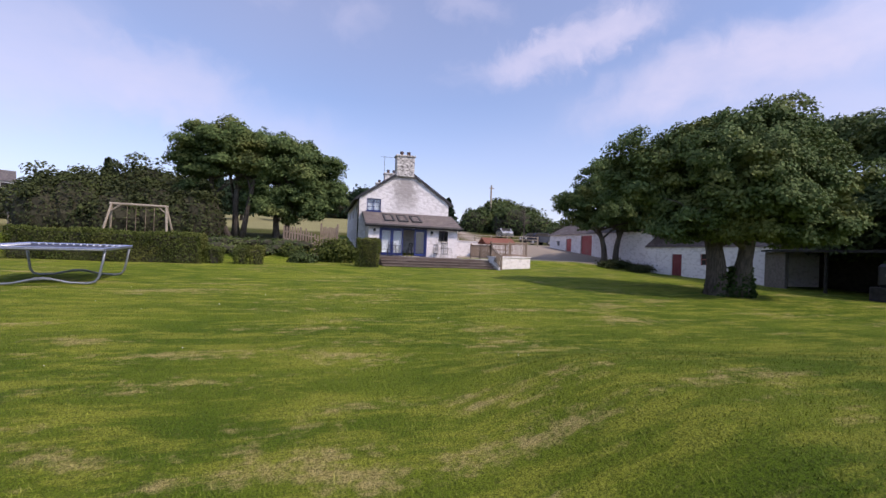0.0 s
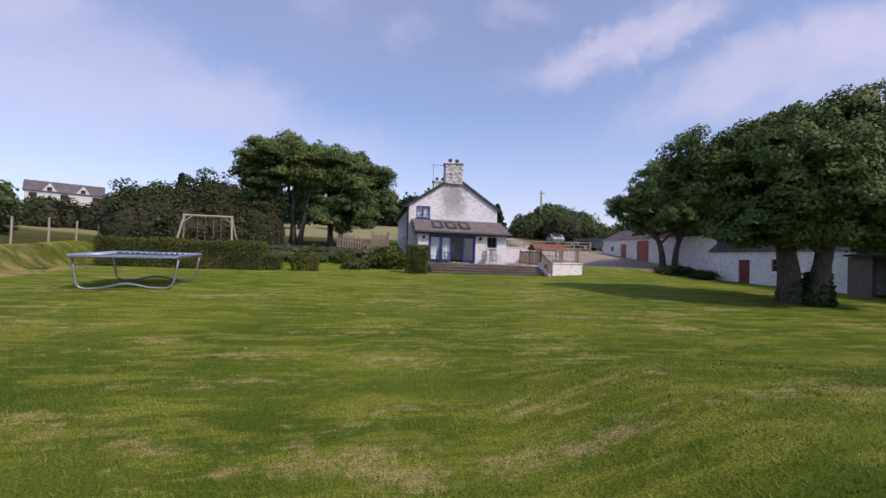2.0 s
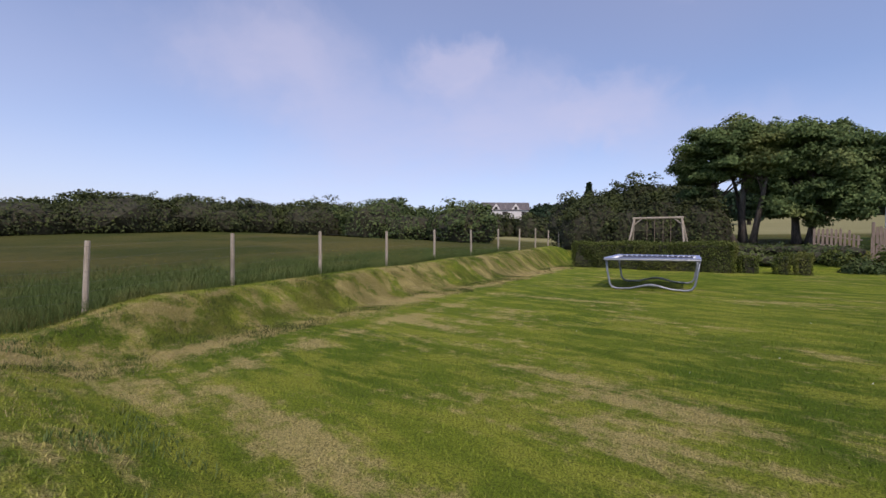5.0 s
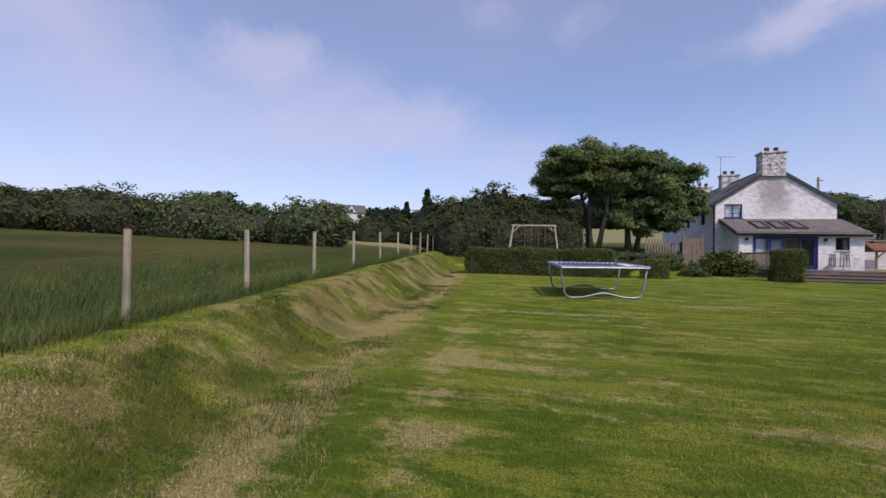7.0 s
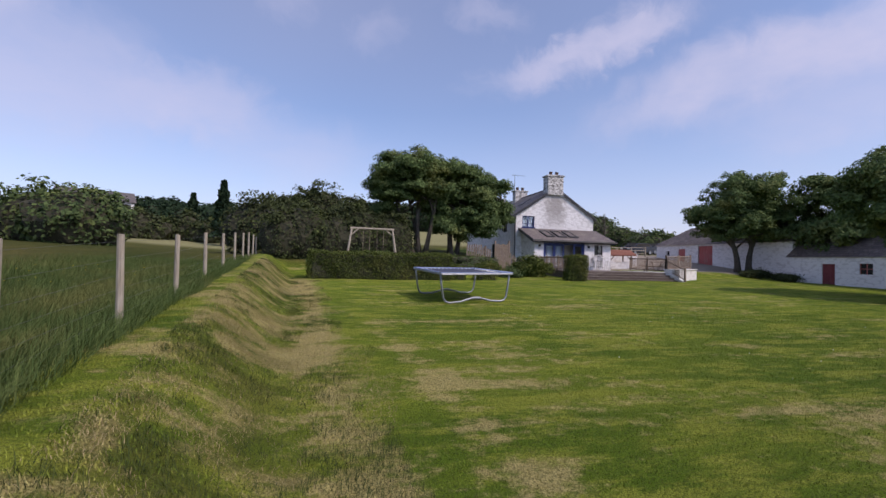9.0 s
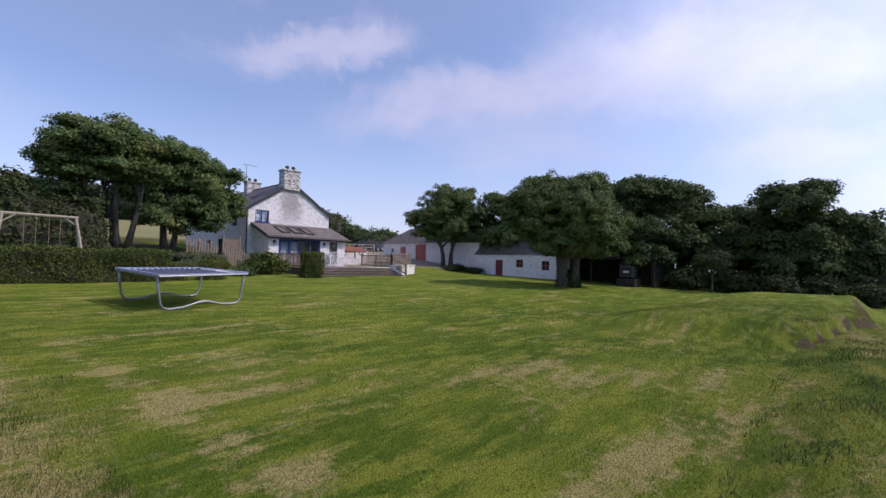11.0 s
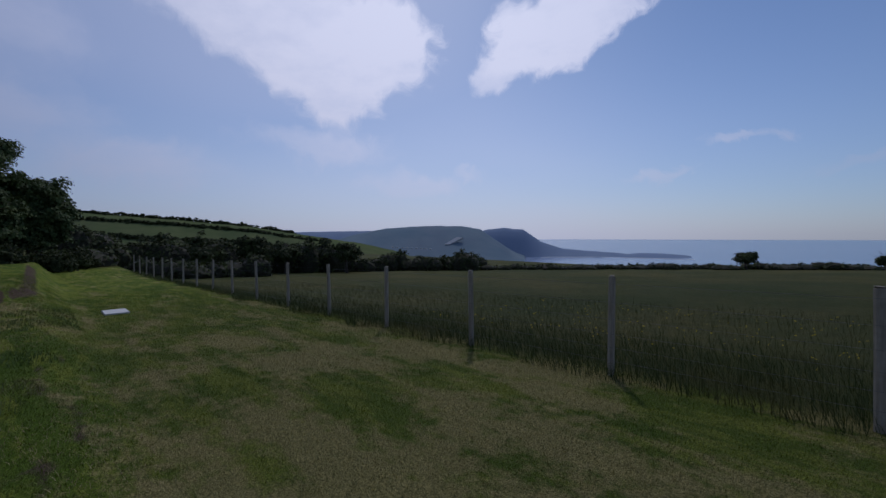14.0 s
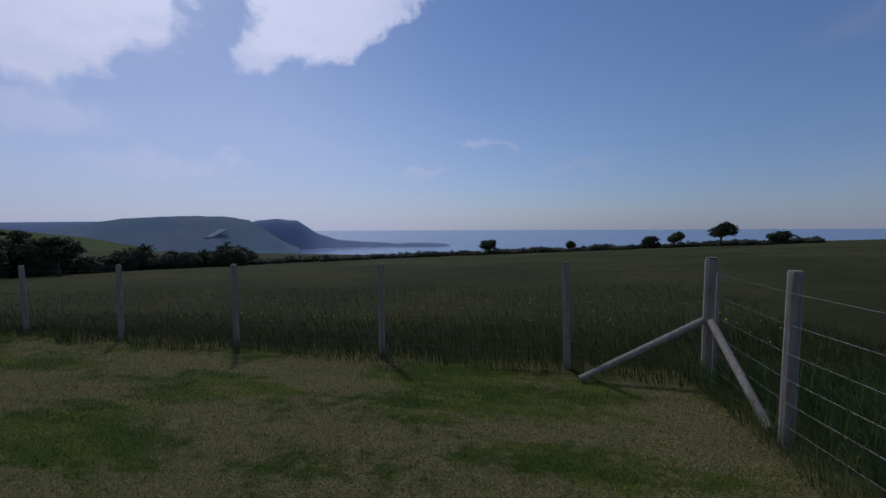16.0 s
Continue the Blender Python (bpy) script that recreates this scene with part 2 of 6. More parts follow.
def ground_material():
    k = Nodes("ground")
    lawn, fine, mid = grass_colour(k)
    rough_grass = k.mix(k.step(k.noise(0.09, 5.0, 0.6), 0.35, 0.65), (0.048, 0.060, 0.012), (0.105, 0.094, 0.026))
    rough_grass = k.mix(k.step(k.noise(2.2, 5.0, 0.7), 0.35, 0.7, 0.0, 0.6), rough_grass, (0.032, 0.045, 0.012))
    soil = k.mix(mid, (0.05, 0.036, 0.022), (0.15, 0.11, 0.07))
    gravel = k.mix(k.noise(34.0, 3.0, 0.8), (0.24, 0.20, 0.16), (0.42, 0.37, 0.31))
    rough_grass = k.mix(k.attr("hay"), rough_grass, k.mix(k.noise(0.3, 4.0), (0.19, 0.185, 0.085), (0.26, 0.245, 0.125)))
    colour = k.mix(k.attr("field"), lawn, rough_grass)
    colour = k.mix(k.step(k.math("ADD", k.attr("soil"), k.math("MULTIPLY", k.math("SUBTRACT", k.noise(3.0, 6.0, 0.7), 0.5), 0.9)), 0.45, 0.7), colour, soil)
    colour = k.mix(k.attr("gravel"), colour, gravel)
    k.bump(k.math("ADD", fine, mid), 0.9, 0.05)
    k.b.inputs["Diffuse Roughness"].default_value = 0.15
    return k.done(colour, 0.95, 0.0, 0.08)


def whitewash(name, stained=False):
    """Limewashed rubble stone: lumpy relief, grime in the hollows."""
    k = Nodes(name)
    v = k.n.new("ShaderNodeTexVoronoi")
    v.inputs["Scale"].default_value = 1.0
    wob = k.n.new("ShaderNodeVectorMath")
    wob.operation = "ADD"
    k.l.new(k.squash(3.2, 3.2, 6.0), wob.inputs[0])
    nz = k.n.new("ShaderNodeTexNoise")
    nz.inputs["Scale"].default_value = 2.5
    k.l.new(k.geo.outputs["Position"], nz.inputs["Vector"])
    k.l.new(nz.outputs["Color"], wob.inputs[1])
    k.l.new(wob.outputs[0], v.inputs["Vector"])
    stone = v.outputs["Distance"]
    grime = k.noise(1.3, 6.0, 0.7)
    colour = k.mix(k.step(grime, 0.5, 0.8, 0.0, 0.5), (0.74, 0.725, 0.735), (0.50, 0.48, 0.48))
    colour = k.mix(k.step(stone, 0.5, 0.8, 0.0, 0.45), colour, (0.44, 0.42, 0.42))
    if stained:
        sp = k.n.new("ShaderNodeSeparateXYZ")
        k.l.new(k.geo.outputs["Position"], sp.inputs[0])
        off = k.math("ABSOLUTE", k.math("SUBTRACT", sp.outputs["X"], 6.15))
        off = k.math("ADD", off, k.math("MULTIPLY", k.math("SUBTRACT", k.noise(2.0, 6.0, 0.7), 0.5), 2.4))
        run = k.math("MULTIPLY", k.step(off, 0.35, 1.35, 1.0, 0.0), k.step(sp.outputs["Z"], 3.9, 6.3))
        colour = k.mix(k.math("MULTIPLY", run, 0.78), colour, (0.27, 0.245, 0.235))
    k.bump(k.math("SUBTRACT", grime, stone), 0.4, 0.04)
    return k.done(colour, 0.9, 0.0, 0.2)


def slates(name, a, b, rot=0.0):
    k = Nodes(name)
    br = k.n.new("ShaderNodeTexBrick")
    br.inputs["Scale"].default_value = 1.0
    br.inputs["Brick Width"].default_value, br.inputs["Row Height"].default_value, br.inputs["Mortar Size"].default_value = 0.3, 0.2, 0.012
    br.inputs["Color1"].default_value, br.inputs["Color2"].default_value, br.inputs["Mortar"].default_value = (*a, 1), (*b, 1), (0.03, 0.03, 0.03, 1)
    tc = k.n.new("ShaderNodeMapping")
    tc.inputs["Rotation"].default_value = (0, 0, radians(rot))
    k.l.new(k.geo.outputs["Position"], tc.inputs["Vector"])
    k.l.new(tc.outputs[0], br.inputs["Vector"])
    lich = k.noise(1.6, 6.0, 0.7)
    colour = k.mix(k.step(lich, 0.5, 0.75, 0.0, 0.6), br.outputs["Color"], (0.30, 0.27, 0.22))
    k.bump(k.math("ADD", br.outputs["Fac"], k.noise(30.0)), 0.5, 0.02)
    return k.done(colour, 0.7)


M_GROUND = ground_material()
M_WHITE_STAINED = whitewash("limewash_stained", True)
M_WHITE = whitewash("limewash")
M_STACK = surface("chimney_stone", (0.74, 0.72, 0.70), (0.07, 0.06, 0.055), 4.2, 0.9, 0.9, stretch=(1, 1, 1.8), dirt=(0.72, 0.70, 0.68), dirt_scale=1.6, dist=0.05)
M_SLATE = slates("roof_slate", (0.085, 0.075, 0.080), (0.12, 0.105, 0.105))
M_LEANROOF = slates("lean_to_tile", (0.125, 0.10, 0.095), (0.165, 0.135, 0.125))
M_OLDROOF = slates("old_roof", (0.095, 0.072, 0.066), (0.14, 0.11, 0.10), 90.0)
M_BLUE = surface("blue_paint", (0.014, 0.028, 0.13), (0.022, 0.042, 0.19), 14.0, 0.4, 0.1)
M_BLACK = surface("black_paint", (0.012, 0.012, 0.016), (0.025, 0.025, 0.03), 14.0, 0.5, 0.1)
M_RED = surface("red_paint", (0.36, 0.075, 0.075), (0.46, 0.13, 0.12), 7.0, 0.7, 0.3, stretch=(1, 1, 0.2), dirt=(0.30, 0.16, 0.13))
M_MAROON = surface("maroon_paint", (0.15, 0.022, 0.03), (0.21, 0.04, 0.045), 7.0, 0.7, 0.3, stretch=(1, 1, 0.2), dirt=(0.14, 0.07, 0.06))
M_TERRA = surface("terracotta", (0.20, 0.075, 0.05), (0.27, 0.11, 0.075), 9.0, 0.85)
M_POT = surface("sooty_clay", (0.05, 0.035, 0.03), (0.10, 0.06, 0.05), 9.0, 0.9)
M_WOOD = surface("weathered_post", (0.25, 0.21, 0.16), (0.39, 0.34, 0.275), 9.0, 0.85, 0.5, stretch=(4, 4, 0.35), dirt=(0.17, 0.145, 0.11), dirt_scale=2.0)
M_DECK = surface("dark_decking", (0.085, 0.062, 0.052), (0.15, 0.115, 0.095), 7.0, 0.75, 0.5, stretch=(0.25, 4, 4), dirt=(0.20, 0.17, 0.15))
M_RAIL = surface("brown_rail", (0.16, 0.115, 0.085), (0.25, 0.195, 0.15), 8.0, 0.8, 0.4, stretch=(4, 4, 0.4))
M_GALV = surface("galvanised_steel", (0.22, 0.24, 0.27), (0.31, 0.33, 0.36), 18.0, 0.5, 0.1, 0.85)
M_WIRE = surface("fence_wire", (0.10, 0.10, 0.10), (0.18, 0.18, 0.17), 30.0, 0.5, 0.0, 0.7)
M_MAT = surface("trampoline_mat", (0.035, 0.042, 0.075), (0.05, 0.058, 0.095), 90.0, 0.7, 0.2)
M_PAD = surface("blue_pad", (0.20, 0.26, 0.45), (0.28, 0.34, 0.53), 12.0, 0.5, 0.15, dirt=(0.45, 0.48, 0.56))
M_BARK = surface("bark", (0.04, 0.033, 0.027), (0.11, 0.09, 0.072), 6.0, 0.95, 1.0, stretch=(3, 3, 0.6), dirt=(0.12, 0.115, 0.09), dist=0.05)
M_SYC = leafage("sycamore_leaf", (0.045, 0.082, 0.026), (0.125, 0.178, 0.062), (0.19, 0.215, 0.07))
M_OAK = leafage("ash_leaf", (0.036, 0.06, 0.022), (0.09, 0.13, 0.045), (0.125, 0.155, 0.05))
M_THORN = leafage("thorn_leaf", (0.026, 0.038, 0.016), (0.066, 0.08, 0.03), (0.08, 0.105, 0.03))
M_HEDGE = leafage("privet_leaf", (0.045, 0.068, 0.016), (0.11, 0.135, 0.032), (0.16, 0.165, 0.045))
M_CONIFER = leafage("conifer_leaf", (0.012, 0.028, 0.014), (0.03, 0.055, 0.026))
# near-black twigs: the shade deep inside foliage is in this colour
M_TWIG_SHADE = surface("twig_shade", (0.018, 0.018, 0.010), (0.05, 0.048, 0.025), 12.0, 1.0, 0.6)
M_BLOCK = surface("concrete_block", (0.11, 0.095, 0.082), (0.17, 0.15, 0.13), 9.0, 0.9, 0.4)
M_CONC = surface("pale_concrete", (0.50, 0.49, 0.46), (0.62, 0.61, 0.58), 16.0, 0.9, 0.3)

def blade_material():
    k = Nodes("turf_blade")
    colour, fine, mid = grass_colour(k)
    colour = k.mix(k.step(k.geo.outputs["Random Per Island"], 0.0, 1.0, 0.0, 0.2), colour, (0.36, 0.36, 0.06))
    m = k.done(colour, 0.8, 0.0, 0.2)
    k.b.inputs["Diffuse Roughness"].default_value = 0.15
    thin = k.n.new("ShaderNodeBsdfTranslucent")
    k.l.new(colour, thin.inputs["Color"])
    both = k.n.new("ShaderNodeMixShader")
    both.inputs[0].default_value = 0.06
    k.l.new(k.b.outputs[0], both.inputs[1]), k.l.new(thin.outputs[0], both.inputs[2])
    k.l.new(both.outputs[0], k.n["Material Output"].inputs["Surface"])
    return m


M_TURF_BLADE = blade_material()
M_STRAW = leafage("straw_blade", (0.26, 0.19, 0.09), (0.46, 0.37, 0.20), None, 0.8)
M_LONG_BLADE = leafage("long_grass_blade", (0.045, 0.085, 0.022), (0.115, 0.155, 0.045), (0.17, 0.17, 0.055), 0.7)
M_FIELD_BLADE = leafage("field_grass_blade", (0.028, 0.046, 0.012), (0.065, 0.082, 0.022), (0.09, 0.085, 0.026), 0.7)
# near-black for dark parts, and for shade painted into unlit insides
M_DARK = surface("dark_parts_and_shade", (0.012, 0.011, 0.010), (0.03, 0.027, 0.024), 5.0, 0.9, 0.2)


def glass_material(name, tint):
    k = Nodes(name)
    k.b.inputs["Transmission Weight"].default_value = 1.0
    k.b.inputs["IOR"].default_value = 1.45
    return k.done(tint, 0.02)


M_GLASS = glass_material("window_glass", (0.75, 0.82, 0.86))


def sea_material():
    k = Nodes("sea_water")
    v = k.noise(0.012, 6.0, 0.6, k.squash(1, 3, 1))
    k.bump(k.noise(0.08, 5.0, 0.6), 0.25, 0.5)
    return k.done(k.mix(v, (0.10, 0.17, 0.30), (0.13, 0.20, 0.33)), 0.22, 0.0, 0.5)


M_SEA = sea_material()
# distance haze is mixed into the two blue-grey headland colours
M_HEAD = surface("hazed_headland_turf", (0.15, 0.21, 0.25), (0.20, 0.25, 0.28), 0.01, 1.0, 0.0, dirt=(0.17, 0.21, 0.25), dirt_scale=0.006, spec=0.0)
M_HEADFAR = surface("hazed_far_headland_turf", (0.20, 0.26, 0.36), (0.23, 0.29, 0.38), 0.008, 1.0, 0.0, spec=0.0)
M_HILL = surface("hill_pasture", (0.085, 0.115, 0.05), (0.125, 0.145, 0.065), 0.03, 1.0, 0.0, dirt=(0.07, 0.09, 0.05), dirt_scale=0.012, spec=0.0)

M_CARPAINT = surface("dark_blue_car_paint", (0.012, 0.016, 0.03), (0.016, 0.022, 0.04), 20.0, 0.18, 0.0)
M_CARSILVER = surface("silver_car_paint", (0.42, 0.43, 0.45), (0.46, 0.47, 0.49), 20.0, 0.25, 0.0, 0.6)
M_RUBBER = surface("tyre_rubber", (0.015, 0.015, 0.016), (0.03, 0.03, 0.03), 20.0, 0.85)
M_FOAM = surface("surf", (0.75, 0.78, 0.80), (0.85, 0.87, 0.88), 0.1, 0.9, 0.0)
M_IVY = leafage("ivy_leaf", (0.02, 0.045, 0.012), (0.05, 0.085, 0.022))
M_FLOWER = leafage("yellow_petal", (0.55, 0.42, 0.02), (0.75, 0.60, 0.04))
M_DAISY = leafage("white_petal", (0.7, 0.7, 0.66), (0.85, 0.85, 0.82))

M_CURTAIN = surface("pale_curtain", (0.62, 0.66, 0.74), (0.72, 0.76, 0.82), 20.0, 0.9, 0.1)

M_SPRING = surface("spring_steel", (0.60, 0.62, 0.66), (0.72, 0.74, 0.78), 30.0, 0.5, 0.1, 0.3)

# ---- helpers for building ----
ORIGIN = {}


def thing(name, loc, label, category, group="", kind=""):
    ob = new(name)
    ob.location = loc
    ob.empty_display_size = 0.2
    ORIGIN[ob] = Vector(loc)
    return tagged(ob, label, category, group, kind)


def adopt(ob, parent):
    ob.parent = parent
    if parent in ORIGIN:
        ob.matrix_parent_inverse = Matrix.Translation(-ORIGIN[parent])
    return ob


def finish(name, me, material, parent=None, label="", smooth=False):
    me.materials.append(material)
    if smooth:
        me.polygons.foreach_set("use_smooth", [True] * len(me.polygons))
    ob = new(name, me)
    if parent:
        adopt(ob, parent)
    return tagged(ob, label)


def part(name, bm, material, parent=None, label="", smooth=False):
    """Links a bmesh, built in world coordinates, as one mesh object under a thing or a part."""
    me = bpy.data.meshes.new(name)
    bmesh.ops.recalc_face_normals(bm, faces=bm.faces)
    bm.to_mesh(me)
    bm.free()
    return finish(name, me, material, parent, label, smooth)


def mesh_part(name, verts, faces, material, parent=None, label="", smooth=False):
    """The same from arrays of corners and of faces with equally many corners."""
    me = bpy.data.meshes.new(name)
    n = faces.shape[1]
    me.vertices.add(len(verts)), me.loops.add(faces.size), me.polygons.add(len(faces))
    me.vertices.foreach_set("co", np.asarray(verts, np.float32).ravel())
    me.loops.foreach_set("vertex_index", np.asarray(faces, np.int32).ravel())
    me.polygons.foreach_set("loop_start", np.arange(0, faces.size, n, dtype=np.int32))
    me.update(calc_edges=True)
    me.validate()
    return finish(name, me, material, parent, label, smooth)


def box(bm, x0, x1, y0, y1, z0, z1, bevel=0.0):
    r = bmesh.ops.create_cube(bm, size=1.0)
    for v in r["verts"]:
        v.co = Vector(((x0 + x1) / 2 + v.co.x * (x1 - x0), (y0 + y1) / 2 + v.co.y * (y1 - y0), (z0 + z1) / 2 + v.co.z * (z1 - z0)))
    if bevel:
        es = list({e for v in r["verts"] for e in v.link_edges})
        bmesh.ops.bevel(bm, geom=es, offset=bevel, segments=1, affect="EDGES", profile=0.5)
    return bm


def boxed(x0, x1, y0, y1, z0, z1, bevel=0.0):
    return box(bmesh.new(), x0, x1, y0, y1, z0, z1, bevel)


def prism(bm, outline, way):
    """A flat outline of 3D points, pushed along way."""
    way = Vector(way)
    a = [bm.verts.new(p) for p in outline]
    b = [bm.verts.new(Vector(p) + way) for p in outline]
    n = len(a)
    bm.faces.new(a), bm.faces.new(b[::-1])
    for i in range(n):
        bm.faces.new((a[i], b[i], b[(i + 1) % n], a[(i + 1) % n]))
    return bm


def rod(bm, a, b, r0, r1=None, sides=8, rough=0.0):
    """A round bar from a to b that may taper."""
    a, b = Vector(a), Vector(b)
    r1 = r0 if r1 is None else r1
    q = (b - a).to_track_quat("Z", "Y").to_matrix()
    rings = []
    for p, r in ((a, r0), (b, r1)):
        rings.append([bm.verts.new(p + q @ Vector((math.cos(k * math.tau / sides) * r, math.sin(k * math.tau / sides) * r, 0)) * (1 + rough * (random.random() - 0.5))) for k in range(sides)])
    for k in range(sides):
        bm.faces.new((rings[0][k], rings[0][(k + 1) % sides], rings[1][(k + 1) % sides], rings[1][k]))
    bm.faces.new(rings[0][::-1]), bm.faces.new(rings[1])
    return bm


def tube(bm, points, radii, sides=8):
    """A round tube along points, its ring turned with the path."""
    points = [Vector(p) for p in points]
    rings = []
    for i, p in enumerate(points):
        way = points[min(i + 1, len(points) - 1)] - points[max(i - 1, 0)]
        q = way.to_track_quat("Z", "Y").to_matrix()
        r = radii[i] if hasattr(radii, "__len__") else radii
        rings.append([bm.verts.new(p + q @ Vector((math.cos(k * math.tau / sides) * r, math.sin(k * math.tau / sides) * r, 0))) for k in range(sides)])
    for u, v in zip(rings, rings[1:]):
        for k in range(sides):
            bm.faces.new((u[k], u[(k + 1) % sides], v[(k + 1) % sides], v[k]))
    bm.faces.new(rings[0][::-1]), bm.faces.new(rings[-1])
    return bm


# ---- the lie of the land ----
def smooth(a, b, v):
    t = np.clip((v - a) / (b - a), 0.0, 1.0)
    return t * t * (3 - 2 * t)


def west_fence_x(y):
    return np.where(y < 4.0, -12.75 - 0.14 * y, -13.31 - 0.11 * (y - 4.0))


def ripple(x, y):
    return 0.5 * np.sin(x * 1.7 + 1.3 * np.sin(y * 0.9)) + 0.5 * np.sin(y * 2.3 + 1.1 * np.sin(x * 1.2 + 2.0))


def patchy(x, y, scale, seed=0):
    """Smooth random patches between 0 and 1, of about the given size in metres."""
    u, v = np.asarray(x, float) / scale + 500.3, np.asarray(y, float) / scale + 500.7
    table = np.random.default_rng(seed + 21).random((64, 64))
    i, j = np.floor(u).astype(int), np.floor(v).astype(int)
    a, b = u - i, v - j
    a, b = a * a * (3 - 2 * a), b * b * (3 - 2 * b)
    at = lambda p, q: table[p % 64, q % 64]
    return (at(i, j) * (1 - a) + at(i + 1, j) * a) * (1 - b) + (at(i, j + 1) * (1 - a) + at(i + 1, j + 1) * a) * b


def land(x, y):
    """The ground's height at a place."""
    x, y = np.asarray(x, float), np.asarray(y, float)
    z = 0.0345 * np.clip(y, 0, 26) * (1 - 0.18 * smooth(17, 23, x) * (1 - smooth(30, 34, y)))
    z = z + 0.105 * np.clip(y - 26, 0, 20) * smooth(24, 32, y) + 0.055 * np.clip(y - 46, 0, 90)
    z = z + 0.012 * ripple(x, y)
    # level yard east of the house
    yard = smooth(9.4, 10.4, x) * (1 - smooth(19.0, 23.5, x)) * smooth(28.5, 30.5, y) * (1 - smooth(41.6, 44.5, y))
    z = z * (1 - yard) + 1.40 * yard
    # tree bank north-west of the hedge
    z = z + 0.75 * smooth(24.5, 29, y) * (1 - smooth(-1.5, 1.0, x)) * (1 - smooth(34, 46, y))
    # bank under the western fence, and the field behind it
    xf = west_fence_x(y)
    top = 0.44 + 0.054 * np.clip(y, -1, 27)
    up = 1 - smooth(xf + 0.78 + 0.06 * patchy(x, y, 1.3, 1), xf + 2.1 + 0.08 * patchy(x, y, 1.1, 2), x)
    up = up * smooth(-0.8, 2.6, y) * (1 - smooth(25.0, 29.0, y))
    crest = top + 0.08 + 0.02 * np.sin(y * 1.1) + 0.04 * (patchy(x, y, 0.8, 3) - 0.5)
    z = np.where(y < 30, z * (1 - up) + np.maximum(crest, z) * up, z)
    # tufts and small slips roughen the face of the bank
    z = z + 0.035 * (patchy(x, y, 0.5, 23) - 0.5) * up * (1 - up) * 4 * (y < 30)
    field_w = 1 - smooth(xf - 1.2, xf + 0.5, x)
    wz = np.where(y > -1, np.maximum(top - 0.2, 0), 0.25) + 0.036 * np.clip(xf - x, 0, 90) * smooth(-40, 25, y) + 0.012 * np.clip(y - 26, 0, 120)
    z = z * (1 - field_w) + wz * field_w
    # southern ridge, with the grass terrace behind it
    terrace = 0.34 - 0.025 * (np.clip(x, -14, 24) + 12)
    ridge = 0.37 + 0.07 * (patchy(x, y, 0.9, 4) - 0.5) - 0.05 * smooth(-2, 4.5, x)
    back = smooth(-1.9, -0.7, y)
    front = 1 - smooth(-0.35, 0.95, y)
    south = terrace * (1 - back) + ridge * back
    z = z * (1 - front) + np.maximum(south, z * back - 0.5) * front
    # flat-topped mound in the south-east corner
    mound = smooth(-0.15, 0.6, x - 3.7 + 3.2 * (y - 0.1)) * smooth(1.0, 3.0, x) * (1 - smooth(20, 23.5, x)) * smooth(-1.0, -0.45, y) * (1 - smooth(3.2 + 0.6 * np.sin(x * 0.5), 6.3, y))
    z = z * (1 - mound) + (0.60 + 0.01 * ripple(x, y)) * mound
    # field below the southern fence, falling to the sea
    sf = 1 - smooth(-7.2, -5.9, y)
    fz = 0.28 - 0.040 * np.clip(-6 - y, 0, 70) - 0.047 * np.clip(x + 10, -60, 70)
    fz = fz - 0.05 * np.clip(-78 - y, 0, 100) - 0.20 * np.clip(-180 - y, 0, 320)
    z = z * (1 - sf) + fz * sf
    east = smooth(34, 46, x) * (1 - sf)
    z = z * (1 - east) + (-0.047 * np.clip(x - 30, 0, 60) + 0.02 * np.clip(y, 0, 100)) * east
    far = np.hypot(x, y)
    z = z + 0.058 * np.clip(np.hypot(x + 8, y) - 62, 0, 150) * smooth(0.2, 0.6, y / (far + 1.0)) * (1 - smooth(0.45, 0.75, x / (far + 1.0)))
    z = z - 0.03 * np.clip(far - 420, 0, 3000)
    return z


def land_at(x, y):
    return float(land(x, y))


def ladder(low, high, step, reach):
    """Even steps between low and high, then ever longer ones out to reach."""
    mid = list(np.arange(low, high + 1e-6, step))
    out, s = [], step
    v = 0.0
    while v < reach:
        s *= 1.16
        v += s
        out.append(v)
    return np.array([low - v for v in out[::-1]] + mid + [high + v for v in out])


WHEEL_A, WHEEL_B = 1.5, 0.92


